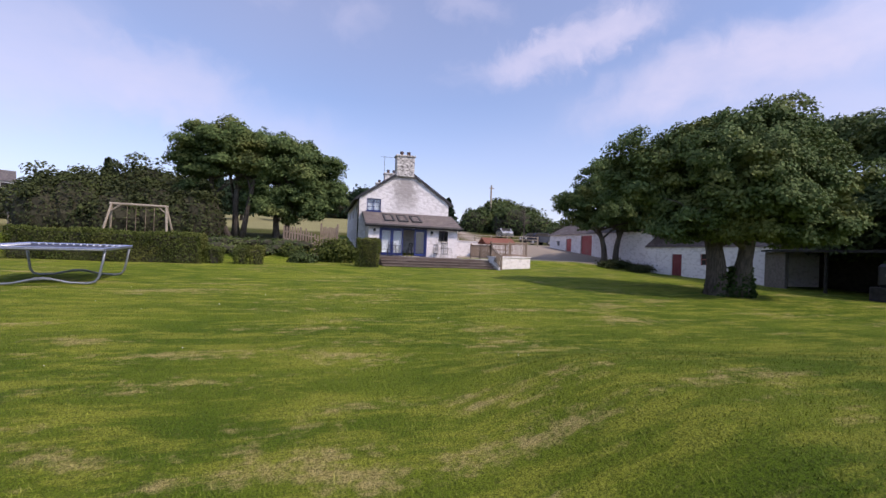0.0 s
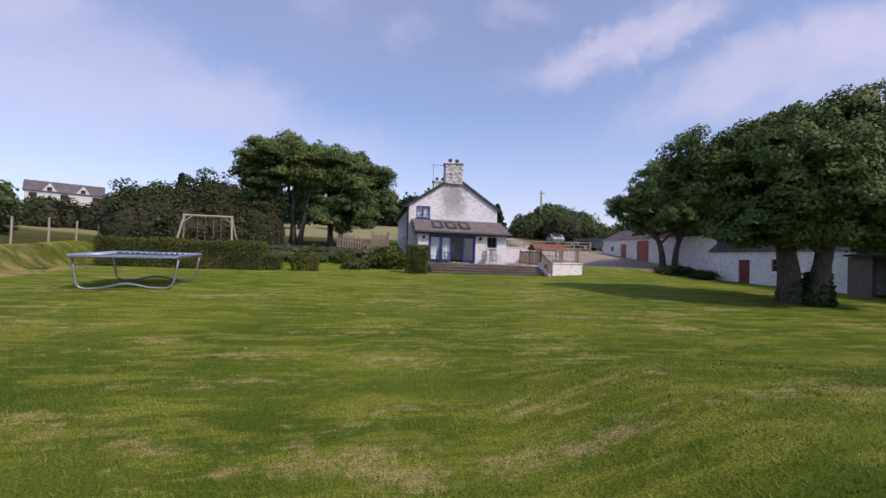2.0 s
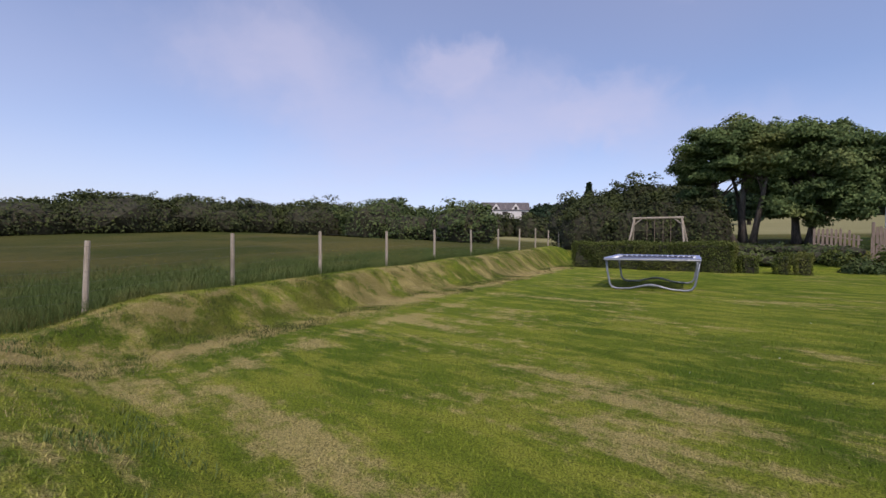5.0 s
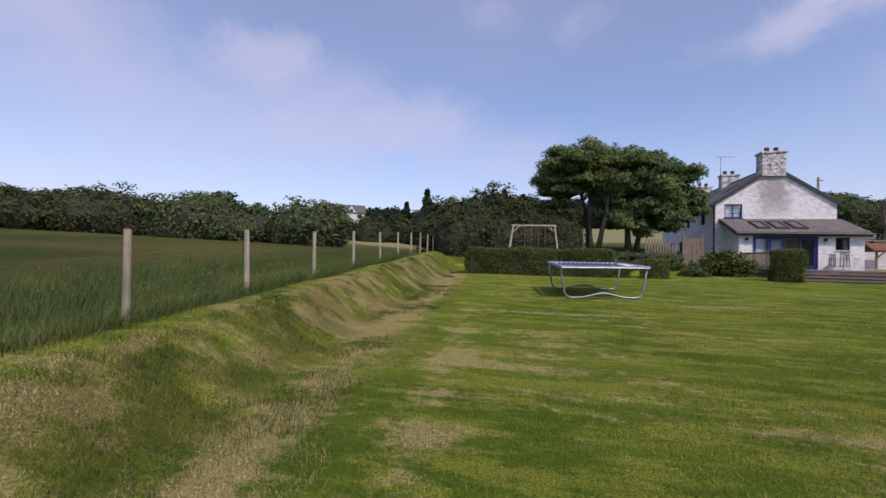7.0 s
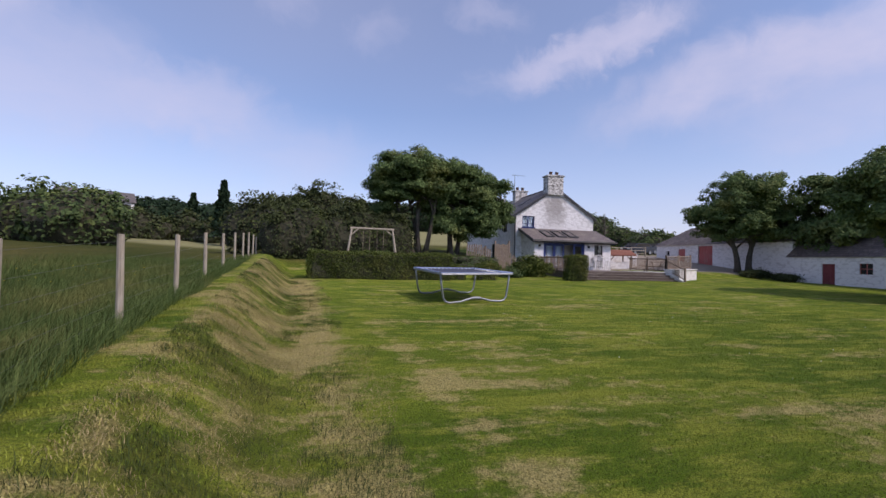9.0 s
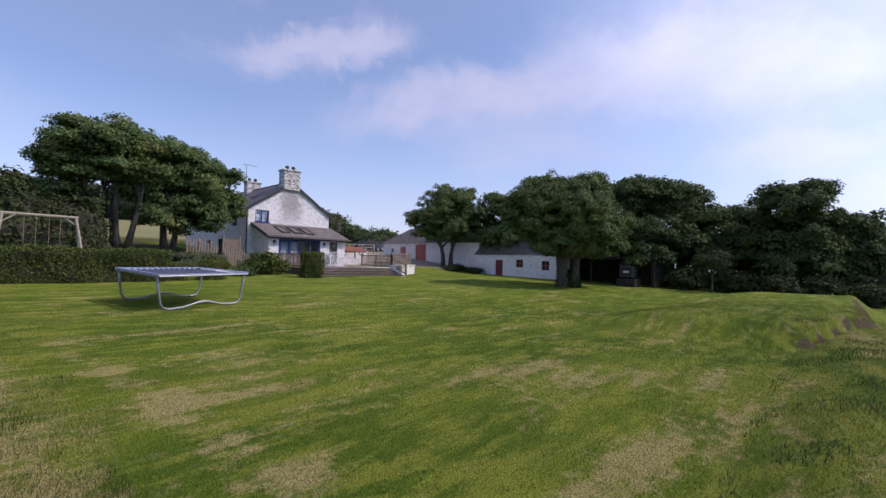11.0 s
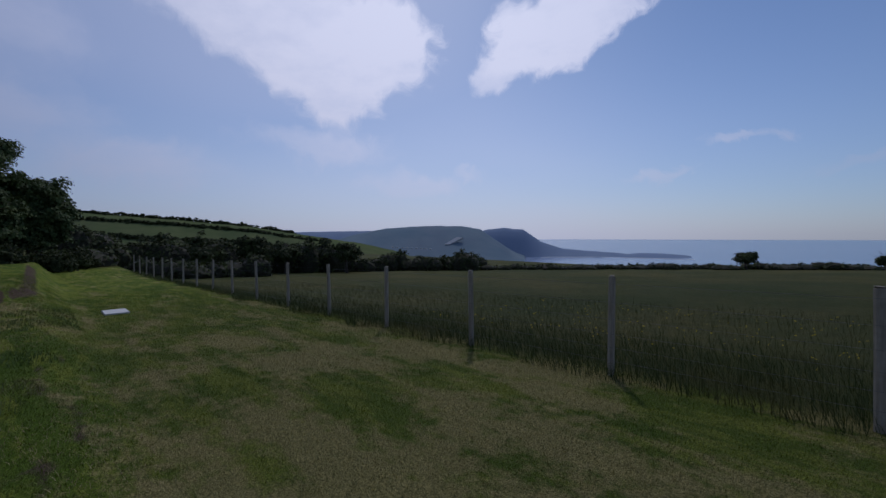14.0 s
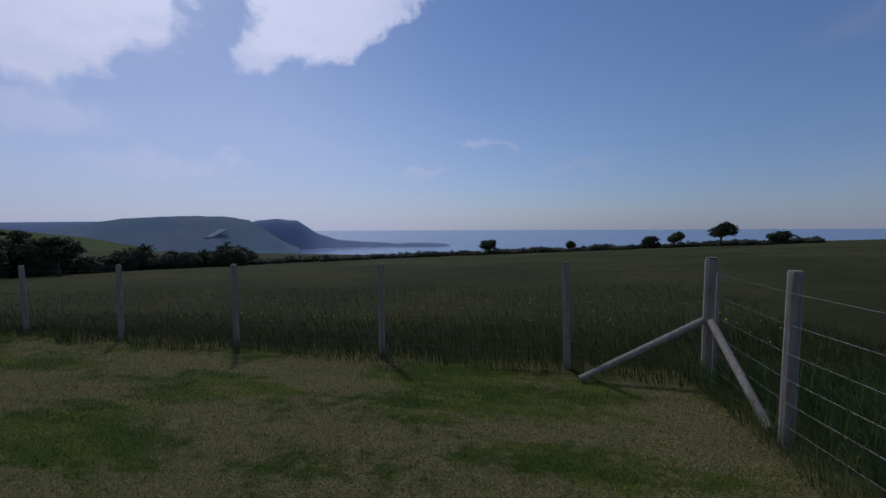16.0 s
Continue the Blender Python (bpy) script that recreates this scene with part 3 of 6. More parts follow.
def masks(gx, gy):
    """How far the ground is rough field, dry, or bare soil."""
    xf = west_fence_x(gy)
    wob = 0.35 * ripple(gx * 1.3, gy * 1.3)
    field = np.maximum(1 - smooth(xf - 0.1, xf + 0.5, gx + 0.4 * wob), 1 - smooth(-6.3, -5.5, gy + 0.3 * wob))
    field = np.maximum(field, smooth(25.5, 28.5, gy + wob) * (1 - smooth(-1, 2, gx)))
    field = np.maximum(field, smooth(32, 35, gx))
    field = np.maximum(field, smooth(48, 52, gy))
    field = np.maximum(field, 0.6 * smooth(xf + 0.75, xf + 1.1, gx) * (1 - smooth(xf + 2.0, xf + 2.4, gx)) * smooth(0, 3, gy) * (1 - smooth(22, 27, gy)) * smooth(0.15, 0.75, patchy(gx, gy, 0.32, 17)))
    field = np.maximum(field, 0.38 * (1 - smooth(-1.6, -1.0, gy)) * (1 - smooth(0, 10, gx)))
    face = smooth(xf + 0.7, xf + 1.1, gx) * (1 - smooth(xf + 2.3, xf + 3.0, gx)) * (1 - smooth(15, 25, gy)) * smooth(-3.5, -1, gy)
    track = np.exp(-((gx - xf - 2.7 + 0.25 * wob) / 0.32) ** 2) * smooth(-1, 2, gy) * (1 - smooth(16, 23, gy))
    track = np.maximum(track, 0.8 * np.exp(-((gx - xf - 3.9 + 0.3 * wob) / 0.3) ** 2) * smooth(0, 2, gy) * (1 - smooth(8, 12, gy)))
    # wheel tracks along the foot of the southern ridge
    for line, strength in ((WHEEL_A, 0.75), (WHEEL_B, 0.65)):
        track = np.maximum(track, strength * np.exp(-((gy - line + 0.1 * wob) / 0.2) ** 2) * smooth(-11.5, -10, gx) * (1 - smooth(-5, 0, gx)))
    spots = np.exp(-(((gx + 4.6) / 2.0) ** 2 + ((gy - 3.3) / 1.2) ** 2)) + np.exp(-(((gx + 8.0) / 1.2) ** 2 + ((gy - 6.0) / 1.4) ** 2)) + 0.8 * np.exp(-(((gx + 0.2) / 2.4) ** 2 + ((gy - 3.2) / 0.6) ** 2))
    spots = spots + 0.8 * np.exp(-(((gx + 6.4) / 1.6) ** 2 + ((gy - 9.6) / 0.8) ** 2))
    terrace = (1 - smooth(-1.6, -0.8, gy)) * (1 - smooth(-6, 8, gx)) * 0.95 * (0.3 + patchy(gx, gy, 0.7, 8))
    dry = np.clip(1.05 * face * smooth(0.25, 0.7, 0.5 * patchy(gx, gy, 0.9, 7) + 0.5 * patchy(gx, gy, 0.27, 19)) + 0.95 * track + 0.45 * spots + 0.35 * smooth(xf + 0.1, xf + 0.4, gx) * (1 - smooth(xf + 0.8, xf + 1.1, gx)) + terrace, 0, 1.1)
    soil = 0.5 * face * smooth(0.66, 0.9, patchy(gx, gy, 0.7, 5))
    soil = np.maximum(soil, 0.4 * (1 - smooth(-1.6, -0.9, gy)) * smooth(-5.6, -5.0, gy) * (1 - smooth(-9, -5, gx)) * 1.25 * smooth(0.6, 0.9, patchy(gx, gy, 0.8, 6)))
    cut = gx - 3.6 + 3.2 * (gy - 0.1) + 0.4 * np.sin(gy * 5)
    scar = np.exp(-(cut / 0.55) ** 2) * smooth(-1.0, -0.6, gy) * (1 - smooth(0.5, 0.9, gy))
    ditch = np.exp(-((gy + 0.72) / 0.2) ** 2) * smooth(5, 6, gx) * (1 - smooth(19, 21, gx))
    crumble = np.exp(-((gy + 0.95 + 0.2 * np.sin(gx * 2)) / 0.22) ** 2) * (1 - smooth(-3, -1, gx)) * smooth(-9.6, -9, gx) * 0.62
    return field, dry, np.maximum(soil, np.maximum(np.maximum(scar, ditch), crumble))


def build_ground():
    xs, ys = ladder(-17.5, 26.0, 0.22, 4400), ladder(-9.0, 30.0, 0.22, 4400)
    gx, gy = np.meshgrid(xs, ys)
    gz = land(gx, gy)
    nx, ny = len(xs), len(ys)
    idx = np.arange(nx * ny).reshape(ny, nx)
    faces = np.stack([idx[:-1, :-1], idx[:-1, 1:], idx[1:, 1:], idx[1:, :-1]], -1).reshape(-1, 4)
    ob = mesh_part("ground", np.stack([gx, gy, gz], -1).reshape(-1, 3), faces, M_GROUND, smooth=True)
    xf = west_fence_x(gy)
    wob = 0.35 * ripple(gx * 1.3, gy * 1.3)
    field, dry, soil = masks(gx, gy)
    yard = smooth(29.5, 31.0, gy + 0.5 * wob) * smooth(9.4, 9.9, gx) * (1 - smooth(47, 50, gy))
    drive = np.exp(-((gx - 19.5 - 0.16 * (gy - 46)) / 1.7) ** 2) * smooth(44, 48, gy) * (1 - smooth(95, 105, gy))
    gravel = np.clip(np.maximum(yard * (1 - smooth(44, 48, gx)), drive), 0, 1)
    hay = smooth(60, 64, gy) * (1 - smooth(118, 126, gy)) * smooth(-72, -60, gx) * (1 - smooth(14, 18, gx))
    for name, values in (("hay", hay), ("field", field), ("dry", dry), ("soil", soil), ("gravel", gravel)):
        a = ob.data.attributes.new(name, "FLOAT", "POINT")
        a.data.foreach_set("value", np.asarray(values, np.float32).ravel())
    return tagged(ob, "mown garden lawn with dry patches, grass banks and fields", "ground", kind="structure")


build_ground()
sea = part("water", prism(bmesh.new(), [(-4300, -150, -46), (4300, -150, -46), (4300, -4500, -46), (-4300, -4500, -46)], (0, 0, -4)), M_SEA)
tagged(sea, "calm hazy blue sea reaching to the horizon", "sea", kind="structure")


# ---- leaves and grass ----
RNG = np.random.default_rng(7)


def cards(centres, size, rng, up=0.25, aspect=1.6, facing=None, spread=0.45):
    """Leaf blades: one folded four-sided leaf at each centre, turned at random or roughly towards facing."""
    n = len(centres)
    d = rng.normal(size=(n, 3))
    if facing is None:
        d[:, 2] += up
    else:
        d = facing + d * spread
    d /= np.linalg.norm(d, axis=1, keepdims=True)
    e = np.cross(d, rng.normal(size=(n, 3)))
    e /= np.linalg.norm(e, axis=1, keepdims=True)
    f = np.cross(d, e)
    s = size * rng.uniform(0.6, 1.3, (n, 1))
    a, b = centres - e * s * aspect * 0.5, centres + e * s * aspect * 0.5
    l, r = centres + f * s * 0.5 + d * s * 0.15, centres - f * s * 0.5 + d * s * 0.15
    verts = np.stack([a, l, b, r], 1).reshape(-1, 3)
    i = np.arange(n)[:, None] * 4
    return verts, i + np.array([[0, 1, 2, 3]])


def crown_points(lobes, count, rng, clump=0.55, per=26, twigs=16, flat=0.75):
    """Leaf places, and the way each leaf faces: clumps on small lobes that stud the skin of larger ones."""
    small, heart = [], []
    for x, y, z, a, b, c in lobes:
        for k in range(twigs):
            d = rng.normal(size=3)
            d /= np.linalg.norm(d)
            if d[2] < -0.5:
                d[2] *= -0.5
            s = rng.uniform(0.22, 0.42)
            r = rng.uniform(0.68, 1.0)
            small.append((x + d[0] * a * r, y + d[1] * b * r, z + d[2] * c * r, a * s, b * s, max(c * s * flat, 0.2)))
            heart.append(d)
        small.append((x, y, z, a * 0.75, b * 0.75, c * 0.75))
        heart.append(np.array([0.0, 0.0, 0.3]))
    vol = np.array([l[3] * l[4] + l[3] * l[5] + l[4] * l[5] for l in small], float)
    n_clumps = max(1, count // per)
    pick = rng.choice(len(small), n_clumps, p=vol / vol.sum())
    L = np.array(small, float)[pick]
    d = rng.normal(size=(n_clumps, 3))
    d /= np.linalg.norm(d, axis=1, keepdims=True)
    c = L[:, :3] + d * L[:, 3:6] * rng.uniform(0.7, 1.05, (n_clumps, 1))
    n = n_clumps * per
    off = rng.normal(size=(n, 3))
    off *= 1.45 * rng.uniform(0, 1, (n, 1)) ** 0.45 / np.linalg.norm(off, axis=1, keepdims=True) * np.array([1, 1, 0.5])
    way = np.repeat(d * 0.3 + np.array(heart)[pick] * 0.35 + np.array([0, 0, 0.5]), per, 0) + off * np.array([0.5, 0.5, 0.35])
    # leaves of a clump hang off its rounded top
    drop = -0.35 * clump * (off[:, 0] ** 2 + off[:, 1] ** 2)
    places = np.repeat(c, per, 0) + off * clump
    places[:, 2] += np.maximum(drop, -clump * 1.2)
    return places, way / np.linalg.norm(way, axis=1, keepdims=True)


def limb_points(a, b, bend, n=5):
    a, b = Vector(a), Vector(b)
    side = Vector((random.uniform(-1, 1), random.uniform(-1, 1), random.uniform(0.0, 0.8))) * bend
    return [a.lerp(b, k / n) + side * math.sin(math.pi * k / n) for k in range(n + 1)]


def tree(name, label, base, stems, lobes, leaves=9000, leaf=0.2, foliage=None, clump=0.55, limbs=14, per=26, category="tree", group="", flat=0.75):
    """A tree: stems as (foot x, foot y, radius, top x, top y, top z), limbs into the lobes, and a leafy crown."""
    rng = np.random.default_rng(int(abs(base[0] * 131 + base[1] * 17)) + 3)
    t = thing(name, base, label, category, group)
    z0 = base[2]
    wood = bmesh.new()
    tips = []
    for fx, fy, r, tx, ty, tz in stems:
        pts = limb_points((fx, fy, z0 - 0.15), (tx, ty, tz), 0.25)
        tube(wood, pts, [r * 1.45, r * 1.05, r * 0.92, r * 0.82, r * 0.72, r * 0.5], 12)
        tips.append((Vector((tx, ty, tz)), pts, r))
    trunk = part("trunk", wood, M_BARK, t, smooth=True)
    arms = bmesh.new()
    for k in range(limbs):
        tip, pts, r = tips[k % len(tips)]
        lobe = lobes[(k * 7 + 3) % len(lobes)]
        end = Vector((lobe[0] + rng.uniform(-0.6, 0.6) * lobe[3], lobe[1] + rng.uniform(-0.6, 0.6) * lobe[4], lobe[2] + rng.uniform(-0.1, 0.6) * lobe[5]))
        start = pts[3 + k % 3]
        way = limb_points(start, end, 0.5)
        tube(arms, way, [r * 0.42, r * 0.34, r * 0.26, r * 0.19, r * 0.12, r * 0.05], 6)
        for q in range(2):
            tube(arms, limb_points(way[3], Vector(way[3]) + Vector((rng.uniform(-1.6, 1.6), rng.uniform(-1.6, 1.6), rng.uniform(0.1, 1.2))), 0.2, 3), [r * 0.14, r * 0.1, r * 0.06, r * 0.02], 5)
    if limbs:
        part("branchwork", arms, M_BARK, t, smooth=True)
    p, way = crown_points(lobes, leaves, rng, clump, per, flat=flat)
    v, f = cards(p, leaf, rng, facing=way)
    tagged(mesh_part("crown", v, f, foliage or M_SYC, t), kind="stuff")
    return t


def leafy_block(name, label, x0, x1, y0, y1, height, foliage, density=260, leaf=0.06, lump=0.1, category="hedge", group="", slope=True):
    """A clipped hedge or shrub: an uneven twiggy core, near-black for the inner shade, under a skin of small leaves."""
    rng = np.random.default_rng(int(abs(x0 * 37 + y0 * 11)) + 5)
    cx, cy = (x0 + x1) / 2, (y0 + y1) / 2
    z0 = land_at(cx, cy)
    t = thing(name, (cx, cy, z0), label, category, group)
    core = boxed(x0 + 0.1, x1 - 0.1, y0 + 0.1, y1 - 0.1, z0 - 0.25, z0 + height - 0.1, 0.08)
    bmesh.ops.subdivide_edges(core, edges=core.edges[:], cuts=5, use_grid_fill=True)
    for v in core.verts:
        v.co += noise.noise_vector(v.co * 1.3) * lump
    part("twig_shade_core", core, M_TWIG_SHADE, t)
    dx, dy = x1 - x0, y1 - y0
    sides = [(dx * height, 0), (dx * height, 1), (dy * height, 2), (dy * height, 3), (dx * dy, 4)]
    out = []
    for area, s in sides:
        n = int(area * density)
        u, w = rng.uniform(0, 1, n), rng.uniform(0, 1, n)
        j = rng.normal(0, 0.035, n)
        z = z0 + u * height
        if s == 0:
            q = np.stack([x0 + w * dx, y0 + j, z], 1)
        elif s == 1:
            q = np.stack([x0 + w * dx, y1 + j, z], 1)
        elif s == 2:
            q = np.stack([x0 + j, y0 + w * dy, z], 1)
        elif s == 3:
            q = np.stack([x1 + j, y0 + w * dy, z], 1)
        else:
            q = np.stack([x0 + w * dx, y0 + u * dy, z0 + height + j * 1.3], 1)
        q[:, 0] += lump * 0.8 * np.sin(q[:, 2] * 3.1 + q[:, 1] * 2.3)
        q[:, 1] += lump * 0.9 * np.sin(q[:, 0] * 2.7 + q[:, 2] * 2.1)
        q[:, 2] += lump * 0.5 * np.sin(q[:, 0] * 1.9 + 0.7) * (q[:, 2] - z0) / height
        if slope:
            q[:, 2] += land(q[:, 0], q[:, 1]) - z0
        out.append(q)
    v, f = cards(np.concatenate(out), leaf, rng)
    tagged(mesh_part("leaves", v, f, foliage, t), kind="stuff")
    return t


def blades(name, label, xy, height, width, material, category="grass", lean=0.75, bent=True, drift=0.0):
    """Standing grass: a bent blade of three triangles each, or a plain sliver for short turf."""
    n = len(xy)
    a = RNG.uniform(0, math.tau, n)
    h = height * RNG.uniform(0.45, 1.25, n)
    z = land(xy[:, 0], xy[:, 1])
    foot = np.stack([xy[:, 0], xy[:, 1], z - 0.01], 1)
    side = np.stack([np.cos(a), np.sin(a), 0 * a], 1) * (width * RNG.uniform(0.6, 1.3, n) * 0.5)[:, None]
    tilt = np.stack([-np.sin(a) + drift, np.cos(a) - drift * 0.3, 0 * a], 1) * (h * RNG.uniform(0.1, lean, n))[:, None]
    up = np.array([0, 0, 1]) * h[:, None]
    tip = foot + tilt + up
    if bent:
        mid = foot + tilt * 0.35 + up * 0.6
        v = np.stack([foot - side, foot + side, mid + side * 0.7, tip, mid - side * 0.7], 1).reshape(-1, 3)
        i = np.arange(n)[:, None] * 5
        f = np.concatenate([i + np.array([[0, 1, 2]]), i + np.array([[0, 2, 4]]), i + np.array([[4, 2, 3]])])
    else:
        v = np.stack([foot - side, foot + side, tip], 1).reshape(-1, 3)
        f = np.arange(n)[:, None] * 3 + np.array([[0, 1, 2]])
    ob = mesh_part(name, v, f, material)
    dry = np.repeat(masks(xy[:, 0], xy[:, 1])[1], len(v) // n)
    at = ob.data.attributes.new("dry", "FLOAT", "POINT")
    at.data.foreach_set("value", np.asarray(dry, np.float32))
    return tagged(ob, label, category, kind="stuff")

# ---- farmhouse ----
GY, LY, FLOOR = 32.6, 30.15, 1.36          # gable wall, front of the lean-to, floor level
HX0, HX1, RIDGE_X, EAVE, RIDGE = 2.72, 9.68, 6.15, 5.55, 7.95
HOUSE_END = 46.5


def window_unit(name, parent, x0, x1, y, z0, z1, material, bars=(2, 2), depth=0.09, fr=0.06):
    """A window in a wall that faces south: frame, glazing bars, panes."""
    bm = bmesh.new()
    box(bm, x0, x0 + fr, y, y + depth, z0, z1), box(bm, x1 - fr, x1, y, y + depth, z0, z1)
    box(bm, x0 + fr, x1 - fr, y, y + depth, z0, z0 + fr), box(bm, x0 + fr, x1 - fr, y, y + depth, z1 - fr, z1)
    w = part(name, bm, material, parent)
    nx, nz = bars
    for i in range(1, nx):
        x = x0 + (x1 - x0) * i / nx
        part("glazing_bar", boxed(x - 0.03, x + 0.03, y + 0.01, y + depth - 0.01, z0 + fr, z1 - fr), material, w)
    for j in range(1, nz):
        z = z0 + (z1 - z0) * j / nz
        part("glazing_bar", boxed(x0 + fr, x1 - fr, y + 0.02, y + depth - 0.02, z - 0.018, z + 0.018), material, w)
    g = part("pane", boxed(x0 + fr, x1 - fr, y + depth * 0.5 - 0.005, y + depth * 0.5 + 0.005, z0 + fr, z1 - fr), M_GLASS, w)
    g.visible_shadow = False
    return w


def side_window(name, parent, x, y0, y1, z0, z1, material, fr=0.07):
    """A window in a wall that faces west."""
    bm = bmesh.new()
    box(bm, x, x + 0.09, y0, y0 + fr, z0, z1), box(bm, x, x + 0.09, y1 - fr, y1, z0, z1)
    box(bm, x, x + 0.09, y0 + fr, y1 - fr, z0, z0 + fr), box(bm, x, x + 0.09, y0 + fr, y1 - fr, z1 - fr, z1)
    box(bm, x + 0.01, x + 0.08, (y0 + y1) / 2 - 0.03, (y0 + y1) / 2 + 0.03, z0 + fr, z1 - fr)
    w = part(name, bm, material, parent)
    g = part("pane", boxed(x + 0.04, x + 0.05, y0 + fr, y1 - fr, z0 + fr, z1 - fr), M_GLASS, w)
    g.visible_shadow = False
    return w


def roof_line(x):
    return EAVE + (RIDGE - EAVE) * (1 - abs(x - RIDGE_X) / (RIDGE_X - HX0 + 0.15))


def chimney(parent, x0, x1, y0, y1, z0, z1, pots):
    c = part("chimney", boxed(x0, x1, y0, y1, z0, z1, 0.03), M_STACK, parent, "patchy painted stone chimney stack")
    part("chimney_cap", boxed(x0 - 0.07, x1 + 0.07, y0 - 0.07, y1 + 0.07, z1, z1 + 0.13, 0.02), M_STACK, c)
    for px in pots:
        bm = bmesh.new()
        tube(bm, [(px, (y0 + y1) / 2, z1 + 0.12), (px, (y0 + y1) / 2, z1 + 0.30), (px, (y0 + y1) / 2, z1 + 0.36), (px, (y0 + y1) / 2, z1 + 0.46)], [0.15, 0.125, 0.15, 0.14], 12)
        part("chimney_pot", bm, M_POT, c, "sooty dark clay pot")
    return c


def build_house():
    h = thing("farmhouse", (RIDGE_X, 39, land_at(RIDGE_X, 39)), "white limewashed stone farmhouse with slate roof and tiled lean-to", "house")
    low = 0.9
    th = 0.45
    wx0, wx1, wz0, wz1 = 3.27, 4.33, 4.66, 5.58
    bm = bmesh.new()
    prism(bm, [(HX0, GY, low), (wx0, GY, low), (wx0, GY, roof_line(wx0)), (HX0, GY, roof_line(HX0))], (0, th, 0))
    prism(bm, [(wx0, GY, low), (wx1, GY, low), (wx1, GY, wz0), (wx0, GY, wz0)], (0, th, 0))
    prism(bm, [(wx0, GY, wz1), (wx1, GY, wz1), (wx1, GY, roof_line(wx1)), (wx0, GY, roof_line(wx0))], (0, th, 0))
    prism(bm, [(wx1, GY, low), (HX1, GY, low), (HX1, GY, roof_line(HX1)), (RIDGE_X, GY, RIDGE), (wx1, GY, roof_line(wx1))], (0, th, 0))
    part("gable_wall", bm, M_WHITE_STAINED, h, "white rubble gable with grey chimney stains")
    window_unit("window", h, wx0, wx1, GY + 0.06, wz0, wz1, M_BLUE, (2, 3))
    part("window_sill", boxed(wx0 - 0.06, wx1 + 0.06, GY - 0.06, GY + 0.06, wz0 - 0.08, wz0, 0.01), M_BLUE, h)
    # pale sheet added behind the panes to imitate their bright sky reflection
    part("curtain", boxed(wx0 - 0.02, wx1 + 0.02, GY + 0.2, GY + 0.22, wz0 - 0.02, wz1 + 0.02), M_CURTAIN, h)
    # west wall with two rows of windows
    rows = [(34.6, 35.5, 4.35, 5.2), (38.0, 38.9, 4.35, 5.2), (41.6, 42.5, 4.35, 5.2), (35.0, 36.0, 2.3, 3.3), (37.4, 38.3, 1.6, 3.4), (39.8, 40.8, 2.3, 3.3), (42.6, 43.6, 2.3, 3.3)]
    ys = sorted({GY + th, HOUSE_END, *[v for r in rows for v in r[:2]]})
    for a, b in zip(ys, ys[1:]):
        holes = sorted((r[2], r[3]) for r in rows if r[0] <= a and r[1] >= b)
        z = low
        for z0, z1 in holes:
            part("wall_section", boxed(HX0, HX0 + th, a, b, z, z0), M_WHITE, h)
            z = z1
        part("wall_section", boxed(HX0, HX0 + th, a, b, z, EAVE), M_WHITE, h)
    for y0, y1, z0, z1 in rows:
        side_window("window", h, HX0 + 0.1, y0, y1, z0, z1, M_BLACK)
    part("east_wall", boxed(HX1 - th, HX1, GY + th, HOUSE_END, low, EAVE), M_WHITE, h)
    part("north_wall", prism(bmesh.new(), [(HX0 + th, HOUSE_END - th, low), (HX1 - th, HOUSE_END - th, low), (HX1 - th, HOUSE_END - th, roof_line(HX1 - th)), (RIDGE_X, HOUSE_END - th, RIDGE - 0.05), (HX0 + th, HOUSE_END - th, roof_line(HX0 + th))], (0, th, 0)), M_WHITE, h)
    # floors coloured near-black so the rooms behind the glass look unlit
    part("floor", boxed(HX0 + th, HX1 - th, GY + th, HOUSE_END - th, FLOOR - 0.2, FLOOR), M_DARK, h)
    part("upper_floor", boxed(HX0 + th, HX1 - th, GY + th, HOUSE_END - th, 3.9, 4.1), M_DARK, h)
    # roof slopes with thickness, and bargeboards
    for s in (-1, 1):
        ex = RIDGE_X + s * (RIDGE_X - HX0 + 0.3)
        ez = RIDGE - (RIDGE - EAVE) * (RIDGE_X - HX0 + 0.3) / (RIDGE_X - HX0 + 0.15)
        up = 0.03
        bm = prism(bmesh.new(), [(RIDGE_X, GY - 0.12, RIDGE + up), (ex, GY - 0.12, ez + up), (ex, GY - 0.12, ez + up + 0.1), (RIDGE_X, GY - 0.12, RIDGE + up + 0.12)], (0, HOUSE_END - GY + 0.25, 0))
        r = part("roof", bm, M_SLATE, h, "dark slate roof slope")
        bm = prism(bmesh.new(), [(RIDGE_X, GY - 0.15, RIDGE + 0.16), (ex - s * -0.02, GY - 0.15, ez + 0.14), (ex, GY - 0.15, ez - 0.08), (RIDGE_X, GY - 0.15, RIDGE - 0.08)], (0, 0.028, 0))
        part("bargeboard", bm, M_BLACK, h, "black bargeboard")
        gut = bmesh.new()
        rod(gut, (ex + s * 0.06, GY - 0.1, ez + 0.02), (ex + s * 0.06, HOUSE_END, ez + 0.02), 0.06)
        part("gutter", gut, M_BLACK, h)
        if s < 0:
            for k in range(3):
                y0 = 35.0 + 3.4 * k
                f0, f1 = 0.30, 0.52
                pts = [(RIDGE_X + (ex - RIDGE_X) * f, yy, RIDGE + (ez - RIDGE) * f + 0.13) for f, yy in ((f0, y0), (f1, y0), (f1, y0 + 0.8), (f0, y0 + 0.8))]
                part("roof_light", prism(bmesh.new(), pts, (0, 0, 0.06)), M_BLACK, r)
    rid = bmesh.new()
